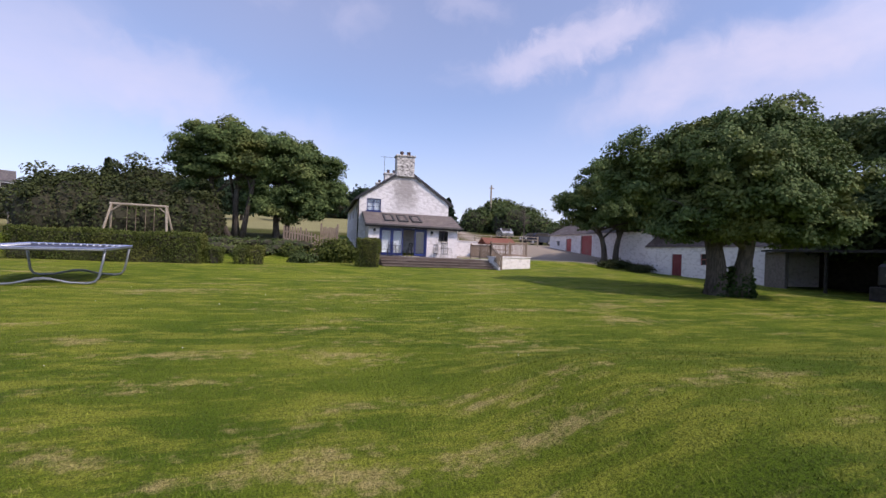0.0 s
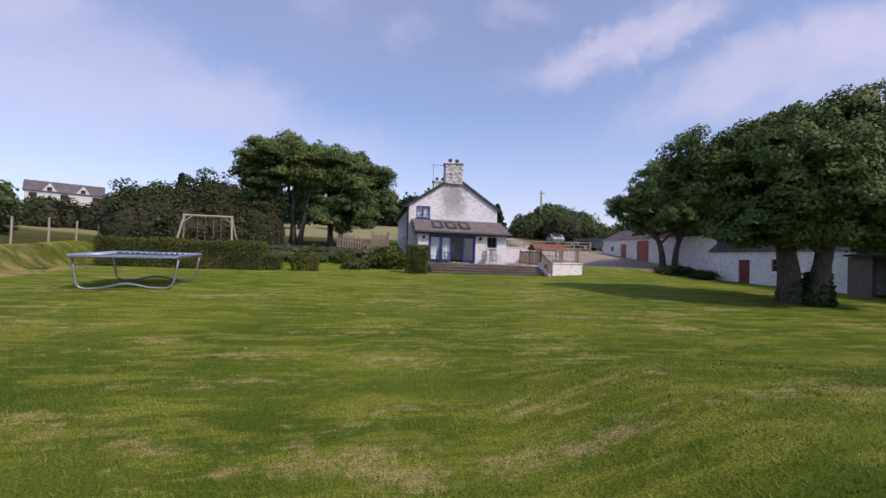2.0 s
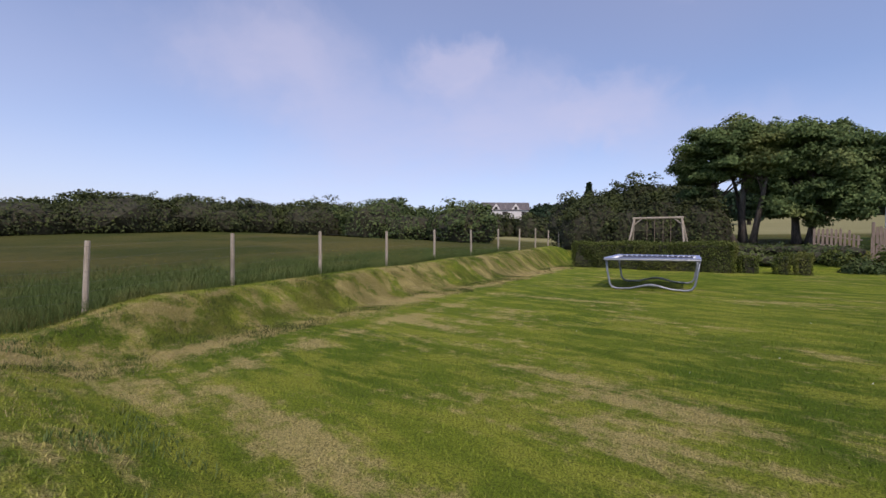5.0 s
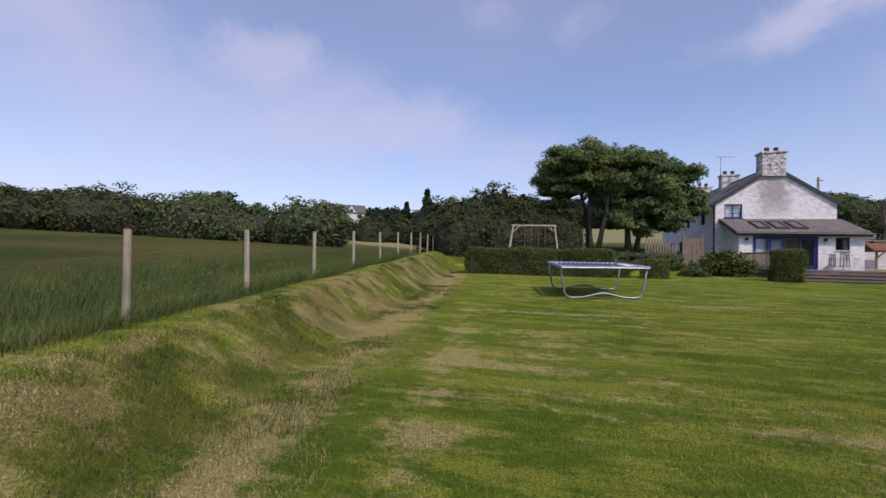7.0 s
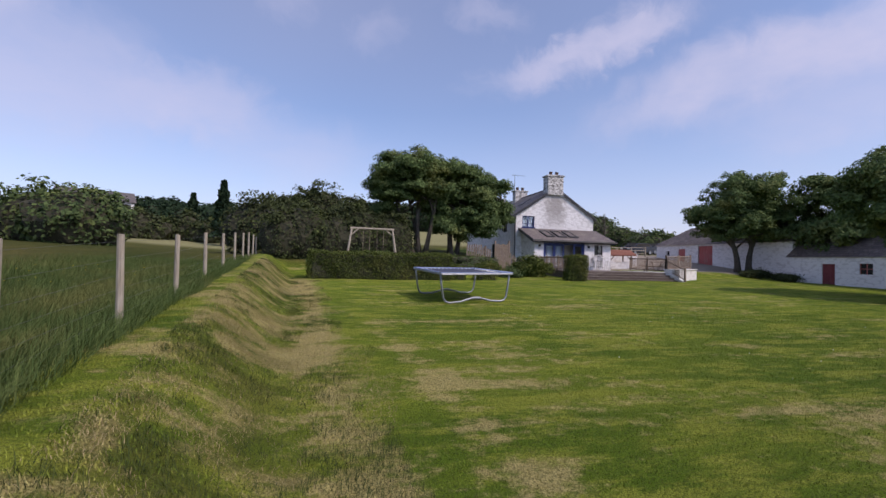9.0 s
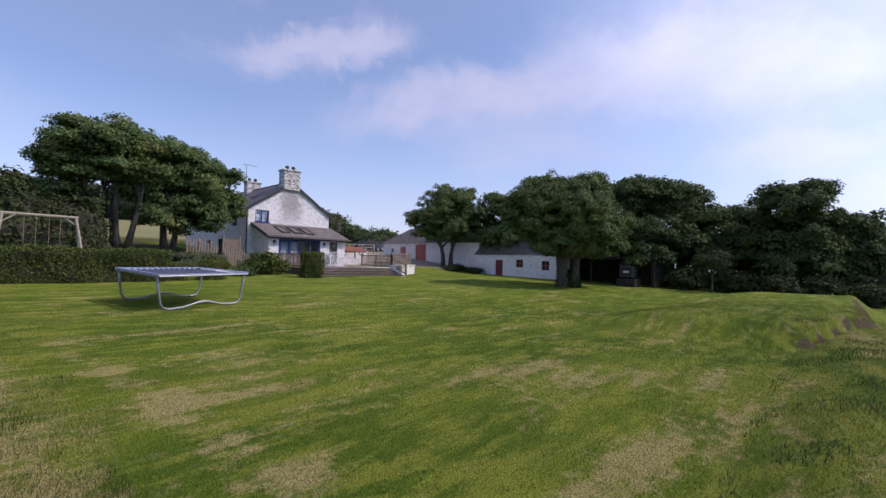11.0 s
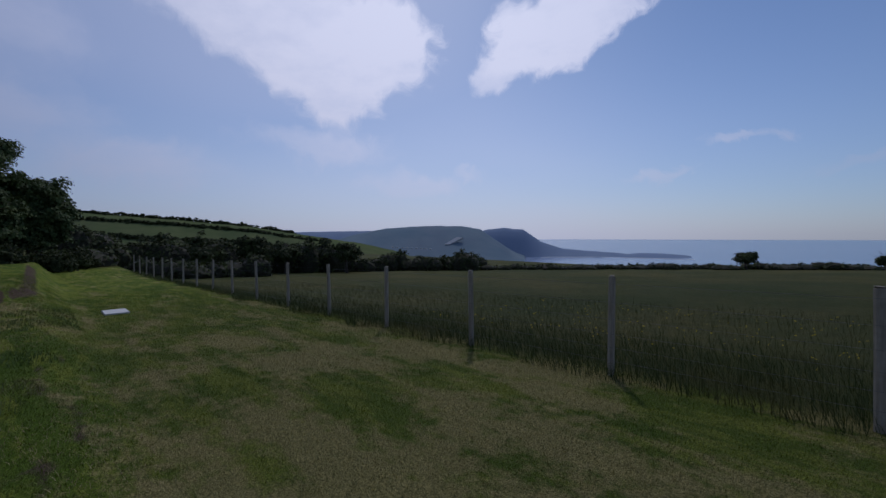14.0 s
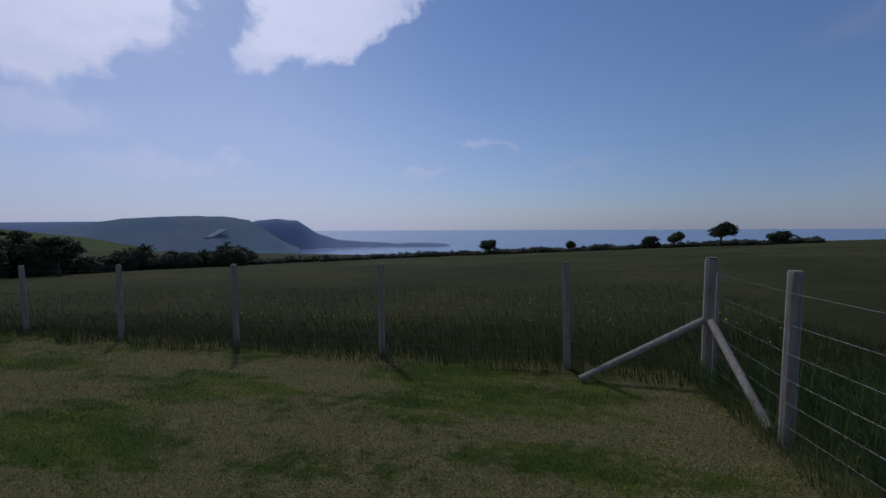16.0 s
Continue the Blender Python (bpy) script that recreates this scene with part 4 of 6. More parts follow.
    rod(rid, (RIDGE_X, GY - 0.12, RIDGE + 0.14), (RIDGE_X, HOUSE_END, RIDGE + 0.14), 0.09)
    part("ridge_tiles", rid, M_SLATE, h)
    chimney(h, 5.38, 6.78, GY - 0.19, GY + 0.7, RIDGE - 0.55, 8.92, (5.82, 6.36))
    chimney(h, 5.5, 6.8, 39.6, 40.3, RIDGE - 0.4, 8.75, (5.85, 6.4))
    chimney(h, 5.5, 6.8, HOUSE_END - 0.8, HOUSE_END - 0.1, RIDGE - 0.4, 8.75, (5.85, 6.4))
    dp = bmesh.new()
    tube(dp, [(HX0 - 0.06, GY + 0.05, EAVE), (HX0 - 0.06, GY + 0.05, land_at(HX0, GY))], 0.045)
    part("downpipe", dp, M_BLACK, h)
    aer = bmesh.new()
    rod(aer, (5.45, 39.7, 8.6), (5.45, 39.7, 10.4), 0.02, sides=5), rod(aer, (5.1, 39.7, 10.35), (6.5, 39.7, 10.35), 0.013, sides=5)
    for k in range(6):
        rod(aer, (5.3 + k * 0.2, 39.5, 10.35), (5.3 + k * 0.2, 39.9, 10.35), 0.008, sides=4)
    part("television_aerial", aer, M_WIRE, h)
    # lean-to across the gable
    lx0, lx1 = 3.22, 9.72
    dx0, dx1, dz1 = 4.03, 7.36, 3.26
    sx0, sx1, sz0, sz1 = 8.28, 9.0, 2.50, 3.26
    wt, top = 0.28, 3.42
    bm = bmesh.new()
    box(bm, lx0, dx0, LY, LY + wt, 0.9, top), box(bm, dx0, dx1, LY, LY + wt, dz1, top), box(bm, dx1, sx0, LY, LY + wt, 0.9, top)
    box(bm, sx0, sx1, LY, LY + wt, 0.9, sz0), box(bm, sx0, sx1, LY, LY + wt, sz1, top), box(bm, sx1, lx1, LY, LY + wt, 0.9, top)
    part("lean_to_front", bm, M_WHITE, h, "white rendered front wall of the lean-to")
    for x in (lx0, lx1 - wt):
        part("lean_to_side", prism(bmesh.new(), [(x, LY + wt, 0.9), (x, GY, 0.9), (x, GY, 4.42), (x, LY + wt, top + 0.02)], (wt, 0, 0)), M_WHITE, h)
    part("lean_to_floor", boxed(lx0 + wt, lx1 - wt, LY + wt, GY, FLOOR - 0.2, FLOOR), M_CONC, h)
    ro = part("lean_to_roof", prism(bmesh.new(), [(lx0 - 0.25, LY - 0.3, 3.44), (lx0 - 0.25, GY, 4.46), (lx0 - 0.25, GY, 4.58), (lx0 - 0.25, LY - 0.3, 3.55)], (lx1 - lx0 + 0.45, 0, 0)), M_LEANROOF, h, "brown tiled lean-to roof")
    part("fascia", boxed(lx0 - 0.25, lx1 + 0.2, LY - 0.33, LY - 0.3, 3.32, 3.54), M_BLACK, h)
    for x in (lx0 - 0.28, lx1 + 0.2):
        part("verge_board", prism(bmesh.new(), [(x, LY - 0.33, 3.33), (x, GY, 4.36), (x, GY, 4.60), (x, LY - 0.33, 3.57)], (0.028, 0, 0)), M_BLACK, h)
    g = bmesh.new()
    rod(g, (lx0 - 0.3, LY - 0.40, 3.45), (lx1 + 0.3, LY - 0.40, 3.45), 0.06)
    part("gutter", g, M_BLACK, h)
    sl = (4.58 - 3.55) / (GY - LY + 0.3)
    for x in (4.38, 5.38, 6.38):
        rl = []
        for a, b in ((0.62, 0.0), (2.05, 0.0)):
            rl.append((LY - 0.3 + a, 3.55 + sl * a))
        (ya, za), (yb, zb) = rl
        bm = bmesh.new()
        for u0, u1, v0, v1 in ((0, 0.72, 0, 0.09), (0, 0.72, 0.91, 1), (0, 0.12, 0.09, 0.91), (0.60, 0.72, 0.09, 0.91)):
            q = [(x + u0, ya + (yb - ya) * v0, za + (zb - za) * v0 + 0.004), (x + u1, ya + (yb - ya) * v0, za + (zb - za) * v0 + 0.004), (x + u1, ya + (yb - ya) * v1, za + (zb - za) * v1 + 0.004), (x + u0, ya + (yb - ya) * v1, za + (zb - za) * v1 + 0.004)]
            prism(bm, q, (0, 0, 0.09))
        v = part("roof_light", bm, M_BLACK, ro, "black framed roof light")
        q = [(x + 0.12, ya + 0.1, za + 0.06), (x + 0.60, ya + 0.1, za + 0.06), (x + 0.60, yb - 0.1, zb - 0.02), (x + 0.12, yb - 0.1, zb - 0.02)]
        part("pane", prism(bmesh.new(), [(a, b, c + 0.02) for a, b, c in q], (0, 0, 0.015)), M_LEANROOF, v)
    for a, b in ((4.06, 4.80), (4.88, 5.58)):
        bm = bmesh.new()
        for q in range(9):
            x = a + (b - a) * q / 9
            box(bm, x, x + (b - a) / 9 - 0.004, LY + 0.22 + 0.03 * (q % 2), LY + 0.24 + 0.03 * (q % 2), FLOOR + 0.02, 3.2)
        part("curtain", bm, M_CURTAIN, h, "pale gathered curtain behind the glass")
    # glazed doors in four leaves
    n = 4
    w = (dx1 - dx0) / n
    fr = bmesh.new()
    box(fr, dx0 - 0.05, dx0 + 0.03, LY - 0.012, LY + 0.16, FLOOR, dz1 + 0.06), box(fr, dx1 - 0.03, dx1 + 0.05, LY - 0.012, LY + 0.16, FLOOR, dz1 + 0.06), box(fr, dx0 + 0.03, dx1 - 0.03, LY - 0.012, LY + 0.16, dz1 - 0.03, dz1 + 0.06)
    df = part("door_frame", fr, M_BLUE, h, "dark blue painted frame")
    for k in range(n):
        a, b = dx0 + 0.035 + k * (dx1 - dx0 - 0.07) / n, dx0 + 0.035 + (k + 1) * (dx1 - dx0 - 0.07) / n - 0.006
        if k == 2:
            continue
        bm = bmesh.new()
        s = 0.1
        box(bm, a, a + s, LY + 0.04, LY + 0.1, FLOOR + 0.01, dz1 - 0.035), box(bm, b - s, b, LY + 0.04, LY + 0.1, FLOOR + 0.01, dz1 - 0.035)
        box(bm, a + s, b - s, LY + 0.04, LY + 0.1, FLOOR + 0.01, FLOOR + 0.2), box(bm, a + s, b - s, LY + 0.04, LY + 0.1, dz1 - 0.14, dz1 - 0.035)
        leaf = part("glazed_door", bm, M_BLUE, h, "blue framed glass door leaf")
        gl = part("pane", boxed(a + s, b - s, LY + 0.065, LY + 0.075, FLOOR + 0.2, dz1 - 0.14), M_GLASS, leaf)
        gl.visible_shadow = False
    window_unit("window", h, sx0, sx1, LY + 0.05, sz0, sz1, M_BLACK, (2, 1))
    part("window_sill", boxed(sx0 - 0.05, sx1 + 0.05, LY - 0.05, LY + 0.05, sz0 - 0.07, sz0, 0.01), M_CONC, h)
    for x in (3.62, 7.75):
        lm = part("wall_lamp", boxed(x - 0.09, x + 0.09, LY - 0.14, LY, 3.02, 3.2, 0.03), M_BLACK, h)
        part("lamp_glass", boxed(x - 0.05, x + 0.05, LY - 0.11, LY - 0.02, 2.92, 3.02, 0.01), M_CONC, lm)
    return h


build_house()


# ---- deck, steps, rails and the white plinth ----
def build_deck():
    d = thing("timber_deck", (6.5, 27, 1.0), "dark brown timber deck with wide steps to the lawn", "deck")
    x0, x1, y0 = 3.0, 10.05, 24.55
    nb = 40
    for k in range(nb):
        a = y0 + k * (LY - y0) / nb
        part("plank", boxed(x0, x1, a + 0.004, a + (LY - y0) / nb - 0.004, 1.29, 1.325), M_DECK, d)
    part("joist_frame", boxed(x0 + 0.05, x1 - 0.05, y0 + 0.06, LY - 0.05, 0.75, 1.285), M_DECK, d)
    for k in range(4):
        z = 1.325 - 0.15 * k
        y = y0 - 0.34 * k
        part("riser", boxed(x0 + 0.35, x1, y + 0.02, y + 0.05, z - 0.15, z - 0.035), M_DECK, d)
        part("tread", boxed(x0 + 0.35, x1 + 0.02, y - 0.36, y + 0.045, z - 0.185, z - 0.15, 0.006), M_DECK, d)
    part("stringer", prism(bmesh.new(), [(x1 + 0.03, y0 + 0.1, 1.34), (x1 + 0.03, y0 + 0.1, 0.7), (x1 + 0.03, y0 - 1.5, 0.62), (x1 + 0.03, y0 - 1.5, 0.80)], (0.06, 0, 0)), M_CONC, d, "pale sloping stair stringer")
    return d


build_deck()


def picket_rail(name, label, a, b, za, zb, height=0.95, pitch=0.115):
    """A timber balustrade from a to b: posts, two rails, pickets."""
    a, b = Vector((*a, 0)), Vector((*b, 0))
    t = thing(name, (a.x, a.y, za), label, "railing", "deck railings")
    L = (b - a).length
    way = (b - a).normalized()
    for s in np.linspace(0, 1, max(2, int(L / 1.6) + 1)):
        p = a.lerp(b, s)
        z = za + (zb - za) * s
        part("post", boxed(p.x - 0.045, p.x + 0.045, p.y - 0.045, p.y + 0.045, z - 0.02, z + height + 0.06, 0.006), M_RAIL, t)
    for dz in (0.12, height - 0.06):
        bm = bmesh.new()
        rod(bm, (a.x, a.y, za + dz), (b.x, b.y, zb + dz), 0.04, sides=4)
        part("rail", bm, M_RAIL, t)
    n = int(L / pitch)
    for k in range(1, n):
        s = k / n
        p = a.lerp(b, s)
        z = za + (zb - za) * s
        part("picket", boxed(p.x - 0.018, p.x + 0.018, p.y - 0.03, p.y - 0.012, z + 0.08, z + height - 0.04), M_RAIL, t)
    return t


picket_rail("stair_rail", "brown timber rail sloping down beside the deck steps", (10.2, 24.6), (10.2, 23.1), 1.38, 0.82, 0.8)
picket_rail("balustrade", "brown timber picket balustrade above the white wall", (10.2, 24.75), (13.2, 25.9), 1.5, 1.6)
picket_rail("balustrade", "brown timber picket balustrade along the deck", (10.2, 24.75), (10.2, 28.4), 1.35, 1.4)
picket_rail("balustrade", "brown timber picket balustrade on the deck's west side", (3.15, 24.7), (3.15, 29.6), 1.32, 1.32)

pl = thing("plinth_wall", (11.6, 24.2, 0.7), "white painted low rubble wall at the deck corner", "wall")
part("masonry", prism(bmesh.new(), [(10.35, 23.75, 0.55), (13.25, 25.4, 0.55), (13.25, 25.4, 1.56), (10.35, 23.75, 1.52)], (-0.35, 0.9, 0)), M_WHITE, pl)
part("coping", prism(bmesh.new(), [(10.31, 23.70, 1.523), (13.30, 25.36, 1.563), (13.30, 25.36, 1.62), (10.31, 23.70, 1.58)], (-0.38, 0.97, 0)), M_WHITE, pl)
terrace_fill = part("pavement", boxed(10.32, 13.2, 26.1, 31.5, 0.7, 1.33), M_CONC)
tagged(terrace_fill, "pale concrete patio beside the deck", "patio", kind="structure")
yw = thing("yard_wall", (15, 41.4, 1.4), "low white painted yard wall", "wall")
part("masonry", boxed(9.75, 20.6, 41.2, 41.65, 1.2, 2.9, 0.04), M_WHITE, yw)
part("coping", boxed(9.75, 20.65, 41.15, 41.7, 2.903, 2.98, 0.02), M_WHITE, yw)


# ---- barns along the east side ----
def plank_door(name, parent, x, y0, y1, z0, z1, material, lintel=True):
    n = max(3, int((y1 - y0) / 0.16))
    d = part(name, boxed(x - 0.02, x + 0.02, y0, y1, z0, z1), material, parent, "faded red plank door")
    w = (y1 - y0) / n
    for k in range(n):
        part("plank", boxed(x - 0.045, x - 0.02, y0 + k * w + 0.006, y0 + (k + 1) * w - 0.006, z0 + 0.02, z1), material, d)
    if lintel:
        part("lintel", boxed(x - 0.08, x + 0.1, y0 - 0.18, y1 + 0.18, z1 + 0.003, z1 + 0.12), M_RAIL, parent)
    return d


def west_wall_with_holes(x, y0, y1, z0, z1, holes, thick=0.45):
    bm = bmesh.new()
    ys = sorted({y0, y1, *[v for r in holes for v in r[:2]]})
    for a, b in zip(ys, ys[1:]):
        z = z0
        for r in sorted((r[2], r[3]) for r in holes if r[0] <= a and r[1] >= b):
            if r[0] > z:
                box(bm, x, x + thick, a, b, z, r[0])
            z = r[1]
        box(bm, x, x + thick, a, b, z, z1)
    return bm


def build_barn():
    b = thing("long_barn", (28, 38, 1.8), "white limewashed stone barn with red doors and old slate roof", "barn")
    x = 25.4
    holes = [(36.15, 37.95, 1.0, 3.95), (39.7, 40.7, 1.0, 3.7), (42.0, 42.5, 3.0, 3.5)]
    part("west_wall", west_wall_with_holes(x, 28.7, 43.6, 0.5, 4.15, holes), M_WHITE, b)
    part("south_wall", boxed(x, 30.5, 28.25, 28.7, 0.4, 4.1), M_WHITE, b)
    part("north_wall", boxed(x, 30.5, 43.6, 44.05, 1.0, 4.15), M_WHITE, b)
    part("east_wall", boxed(30.05, 30.5, 28.7, 43.6, 0.5, 4.15), M_WHITE, b)
    plank_door("barn_door", b, x + 0.15, 36.15, 37.95, 1.85, 3.95, M_RED)
    plank_door("barn_door", b, x + 0.15, 39.7, 40.7, 2.1, 3.7, M_RED)
    part("vent", boxed(x + 0.2, x + 0.25, 42.0, 42.5, 3.0, 3.5), M_DARK, b)
    # solid near-black box stands in for the barn's unlit inside
    part("inside_shade", boxed(x + 0.6, 29.9, 29, 43.4, 0.6, 4.0), M_DARK, b)
    bm = bmesh.new()
    q = [bm.verts.new(p) for p in ((x - 0.25, 28.1, 4.1), (30.75, 28.1, 4.1), (30.75, 44.2, 4.15), (x - 0.25, 44.2, 4.15), (28.0, 30.6, 6.2), (28.0, 41.6, 6.2))]
    for f in ((0, 1, 4), (1, 2, 5, 4), (2, 3, 5), (3, 0, 4, 5), (3, 2, 1, 0)):
        bm.faces.new([q[i] for i in f])
    part("roof", bm, M_OLDROOF, b, "old brown-grey hipped slate roof")


def build_shed():
    s = thing("low_shed", (27, 23, 0.7), "low white limewashed shed with red door and shuttered windows", "shed")
    x, y0, y1 = 24.75, 18.75, 28.2
    holes = [(24.65, 25.55, 0.3, 2.25), (22.3, 23.1, 1.55, 2.3), (19.5, 20.3, 1.35, 2.2)]
    part("west_wall", west_wall_with_holes(x, y0, y1, 0.2, 2.8, holes), M_WHITE, s)
    part("south_wall", boxed(x, 29.5, y0 - 0.4, y0, 0.2, 2.75), M_WHITE, s)
    part("east_wall", boxed(29.1, 29.5, y0, y1, 0.2, 2.8), M_WHITE, s)
    plank_door("shed_door", s, x + 0.12, 24.65, 25.55, 0.62, 2.25, M_MAROON)
    for a, b, c, d in holes[1:]:
        w = part("window", boxed(x + 0.12, x + 0.16, a, b, c, d), M_DARK, s)
        for k in range(3):
            part("glazing_bar", boxed(x + 0.085, x + 0.115, a + (b - a) * k / 2 - 0.03, a + (b - a) * k / 2 + 0.03, c, d), M_RED, w)
        part("glazing_bar", boxed(x + 0.08, x + 0.11, a, b, (c + d) / 2 - 0.025, (c + d) / 2 + 0.025), M_RED, w)
    part("roof", prism(bmesh.new(), [(x - 0.1, y0 - 0.55, 2.76), (27.1, y0 - 0.55, 4.75), (29.7, y0 - 0.55, 2.8)], (0, y1 - y0 + 0.6, 0)), M_OLDROOF, s, "mossy slate roof")
    o = thing("open_lean_to", (26, 14, 0.5), "grey block lean-to, its shaded open inside painted near-black", "shed")
    part("block_wall", boxed(24.2, 24.45, 17.2, 18.3, 0.2, 2.45), M_BLOCK, o, "grey concrete block wall")
    # the lean-to's shade is put into near-black walls, roof and posts
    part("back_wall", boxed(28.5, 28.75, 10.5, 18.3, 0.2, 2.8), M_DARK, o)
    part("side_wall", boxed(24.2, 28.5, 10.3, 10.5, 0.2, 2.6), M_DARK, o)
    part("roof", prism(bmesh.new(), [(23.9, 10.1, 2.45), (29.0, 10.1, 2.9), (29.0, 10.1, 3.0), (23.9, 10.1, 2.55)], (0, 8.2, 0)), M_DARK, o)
    for y in (12.4, 15.3):
        bm = bmesh.new()
        rod(bm, (24.3, y, 0.25), (24.3, y, 2.45), 0.08)
        part("post", bm, M_DARK, o)


build_barn()
build_shed()

# ---- hedges, shrubs ----
leafy_block("clipped_hedge", "long clipped privet hedge with gaps near its foot", -12.4, -5.25, 21.7, 22.8, 1.28, M_HEDGE, 900, 0.048, 0.09)
leafy_block("low_hedge", "low rounded clipped hedge beside the long hedge", -5.05, -4.4, 22.1, 22.8, 0.75, M_HEDGE, 900, 0.045, 0.1, group="low hedge clumps")
leafy_block("low_hedge", "low rounded clipped hedge clump", -3.8, -3.3, 22.2, 22.8, 0.82, M_HEDGE, 900, 0.045, 0.1, group="low hedge clumps")
leafy_block("low_hedge", "low rounded clipped hedge clump", -3.12, -2.6, 22.2, 22.75, 0.8, M_HEDGE, 900, 0.045, 0.1, group="low hedge clumps")
leafy_block("box_bush", "dense square-clipped box bush beside the deck steps", 1.92, 3.0, 22.5, 23.35, 1.46, M_HEDGE, 1000, 0.045, 0.06, "bush")


def shrub(label, x, y, rx, ry, rz, foliage, count=3500, leaf=0.09, name="shrub"):
    z = land_at(x, y)
    t = thing(name, (x, y, z), label, "shrub")
    rng = np.random.default_rng(int(abs(x * 91 + y * 13)) + 1)
    st = bmesh.new()
    for k in range(7):
        a = k * 0.9
        tube(st, limb_points((x, y, z - 0.05), (x + math.cos(a) * rx * 0.6, y + math.sin(a) * ry * 0.6, z + rz * 1.1), 0.15, 3), [0.03, 0.025, 0.02, 0.01], 5)
    part("stem_cluster", st, M_BARK, t)
    lobes = [(x, y, z + rz * 0.6, rx * 0.8, ry * 0.8, rz * 0.8), (x - rx * 0.45, y, z + rz * 0.45, rx * 0.5, ry * 0.6, rz * 0.55), (x + rx * 0.45, y + ry * 0.2, z + rz * 0.5, rx * 0.5, ry * 0.6, rz * 0.5)]
    p, way = crown_points(lobes, count, rng, 0.16, 14)
    p[:, 2] = np.maximum(p[:, 2], land(p[:, 0], p[:, 1]) + 0.03)
    inner = rng.normal(size=(count // 3, 3)) * np.array([rx, ry, rz]) * 0.35 + np.array([x, y, z + rz * 0.55])
    v, f = cards(np.concatenate([p, inner]), leaf, rng, facing=np.concatenate([way, np.tile([0.0, 0.0, 0.3], (len(inner), 1))]))
    tagged(mesh_part("foliage", v, f, foliage, t), kind="stuff")
    return t


shrub("low dark bramble bank in front of the barn", 22.9, 29.3, 1.8, 0.8, 0.5, M_THORN, 3600, 0.09, "bramble")
shrub("low dark bramble bank beside the shed", 23.7, 27.4, 0.8, 1.2, 0.45, M_THORN, 2600, 0.09, "bramble")
shrub("dark green garden shrub beside the deck", 0.9, 25.6, 1.5, 1.0, 1.0, M_HEDGE, 6000)
shrub("bright green iris clump with long leaves", -0.9, 24.6, 0.7, 0.5, 0.42, M_OAK, 1500, 0.08)
shrub("pale green flowering shrub by the wattle fence", -1.6, 26.2, 0.7, 0.6, 0.5, M_HEDGE, 1600, 0.07)

# ---- trees ----
zl = land_at(-5.2, 31.5)
tree("sycamore_tree", "wind-shaped sycamore with several stems and a broad layered crown", (-5.4, 31.3, zl),
     [(-5.8, 31.2, 0.16, -7.2, 31.2, zl + 4.6), (-5.4, 31.5, 0.19, -5.3, 31.8, zl + 5.0), (-5.0, 31.1, 0.16, -4.2, 30.8, zl + 4.6), (-5.6, 31.6, 0.13, -6.3, 32.6, zl + 4.8)],
     [(-5.2, 31.6, 8.2, 3.0, 3.3, 1.3), (-7.1, 31.0, 7.9, 1.7, 2.3, 0.7), (-6.2, 31.4, 8.9, 2.1, 2.6, 0.8), (-3.6, 31.6, 8.4, 2.3, 2.6, 1.1), (-8.2, 31.0, 7.2, 1.2, 1.5, 0.5), (-7.6, 31.4, 6.5, 1.4, 1.7, 0.4), (-6.0, 31.0, 6.9, 1.6, 2.0, 0.5), (-4.2, 31.8, 6.8, 1.5, 2.2, 0.8), (-8.0, 32.0, 5.6, 0.9, 1.2, 0.4)], 100000, 0.105, M_SYC, 0.36, 30, 90, flat=0.5)
tree("sycamore_tree", "dense sycamore leaning over towards the farmhouse", (-2.6, 31.8, zl),
     [(-2.9, 31.7, 0.2, -2.9, 31.9, zl + 3.8), (-2.4, 31.9, 0.17, -1.5, 31.6, zl + 3.6)],
     [(-2.2, 31.8, 7.3, 2.5, 2.9, 2.0), (-0.5, 31.6, 6.7, 1.9, 2.3, 1.7), (-3.4, 32.2, 6.3, 1.8, 2.5, 1.9), (-0.7, 31.8, 4.95, 1.6, 1.8, 1.3), (-2.8, 31.6, 8.2, 1.8, 2.05, 0.8), (-1.5, 31.6, 7.7, 1.5, 1.8, 0.8), (-2.0, 31.3, 4.5, 1.9, 1.8, 1.4), (-0.1, 31.4, 5.2, 1.4, 1.5, 1.5), (0.9, 31.4, 5.6, 0.9, 1.2, 0.9), (-3.6, 31.6, 4.7, 1.3, 1.5, 1.0)], 110000, 0.105, M_SYC, 0.36, 14, 90, flat=0.55)
zb = land_at(15.4, 13)
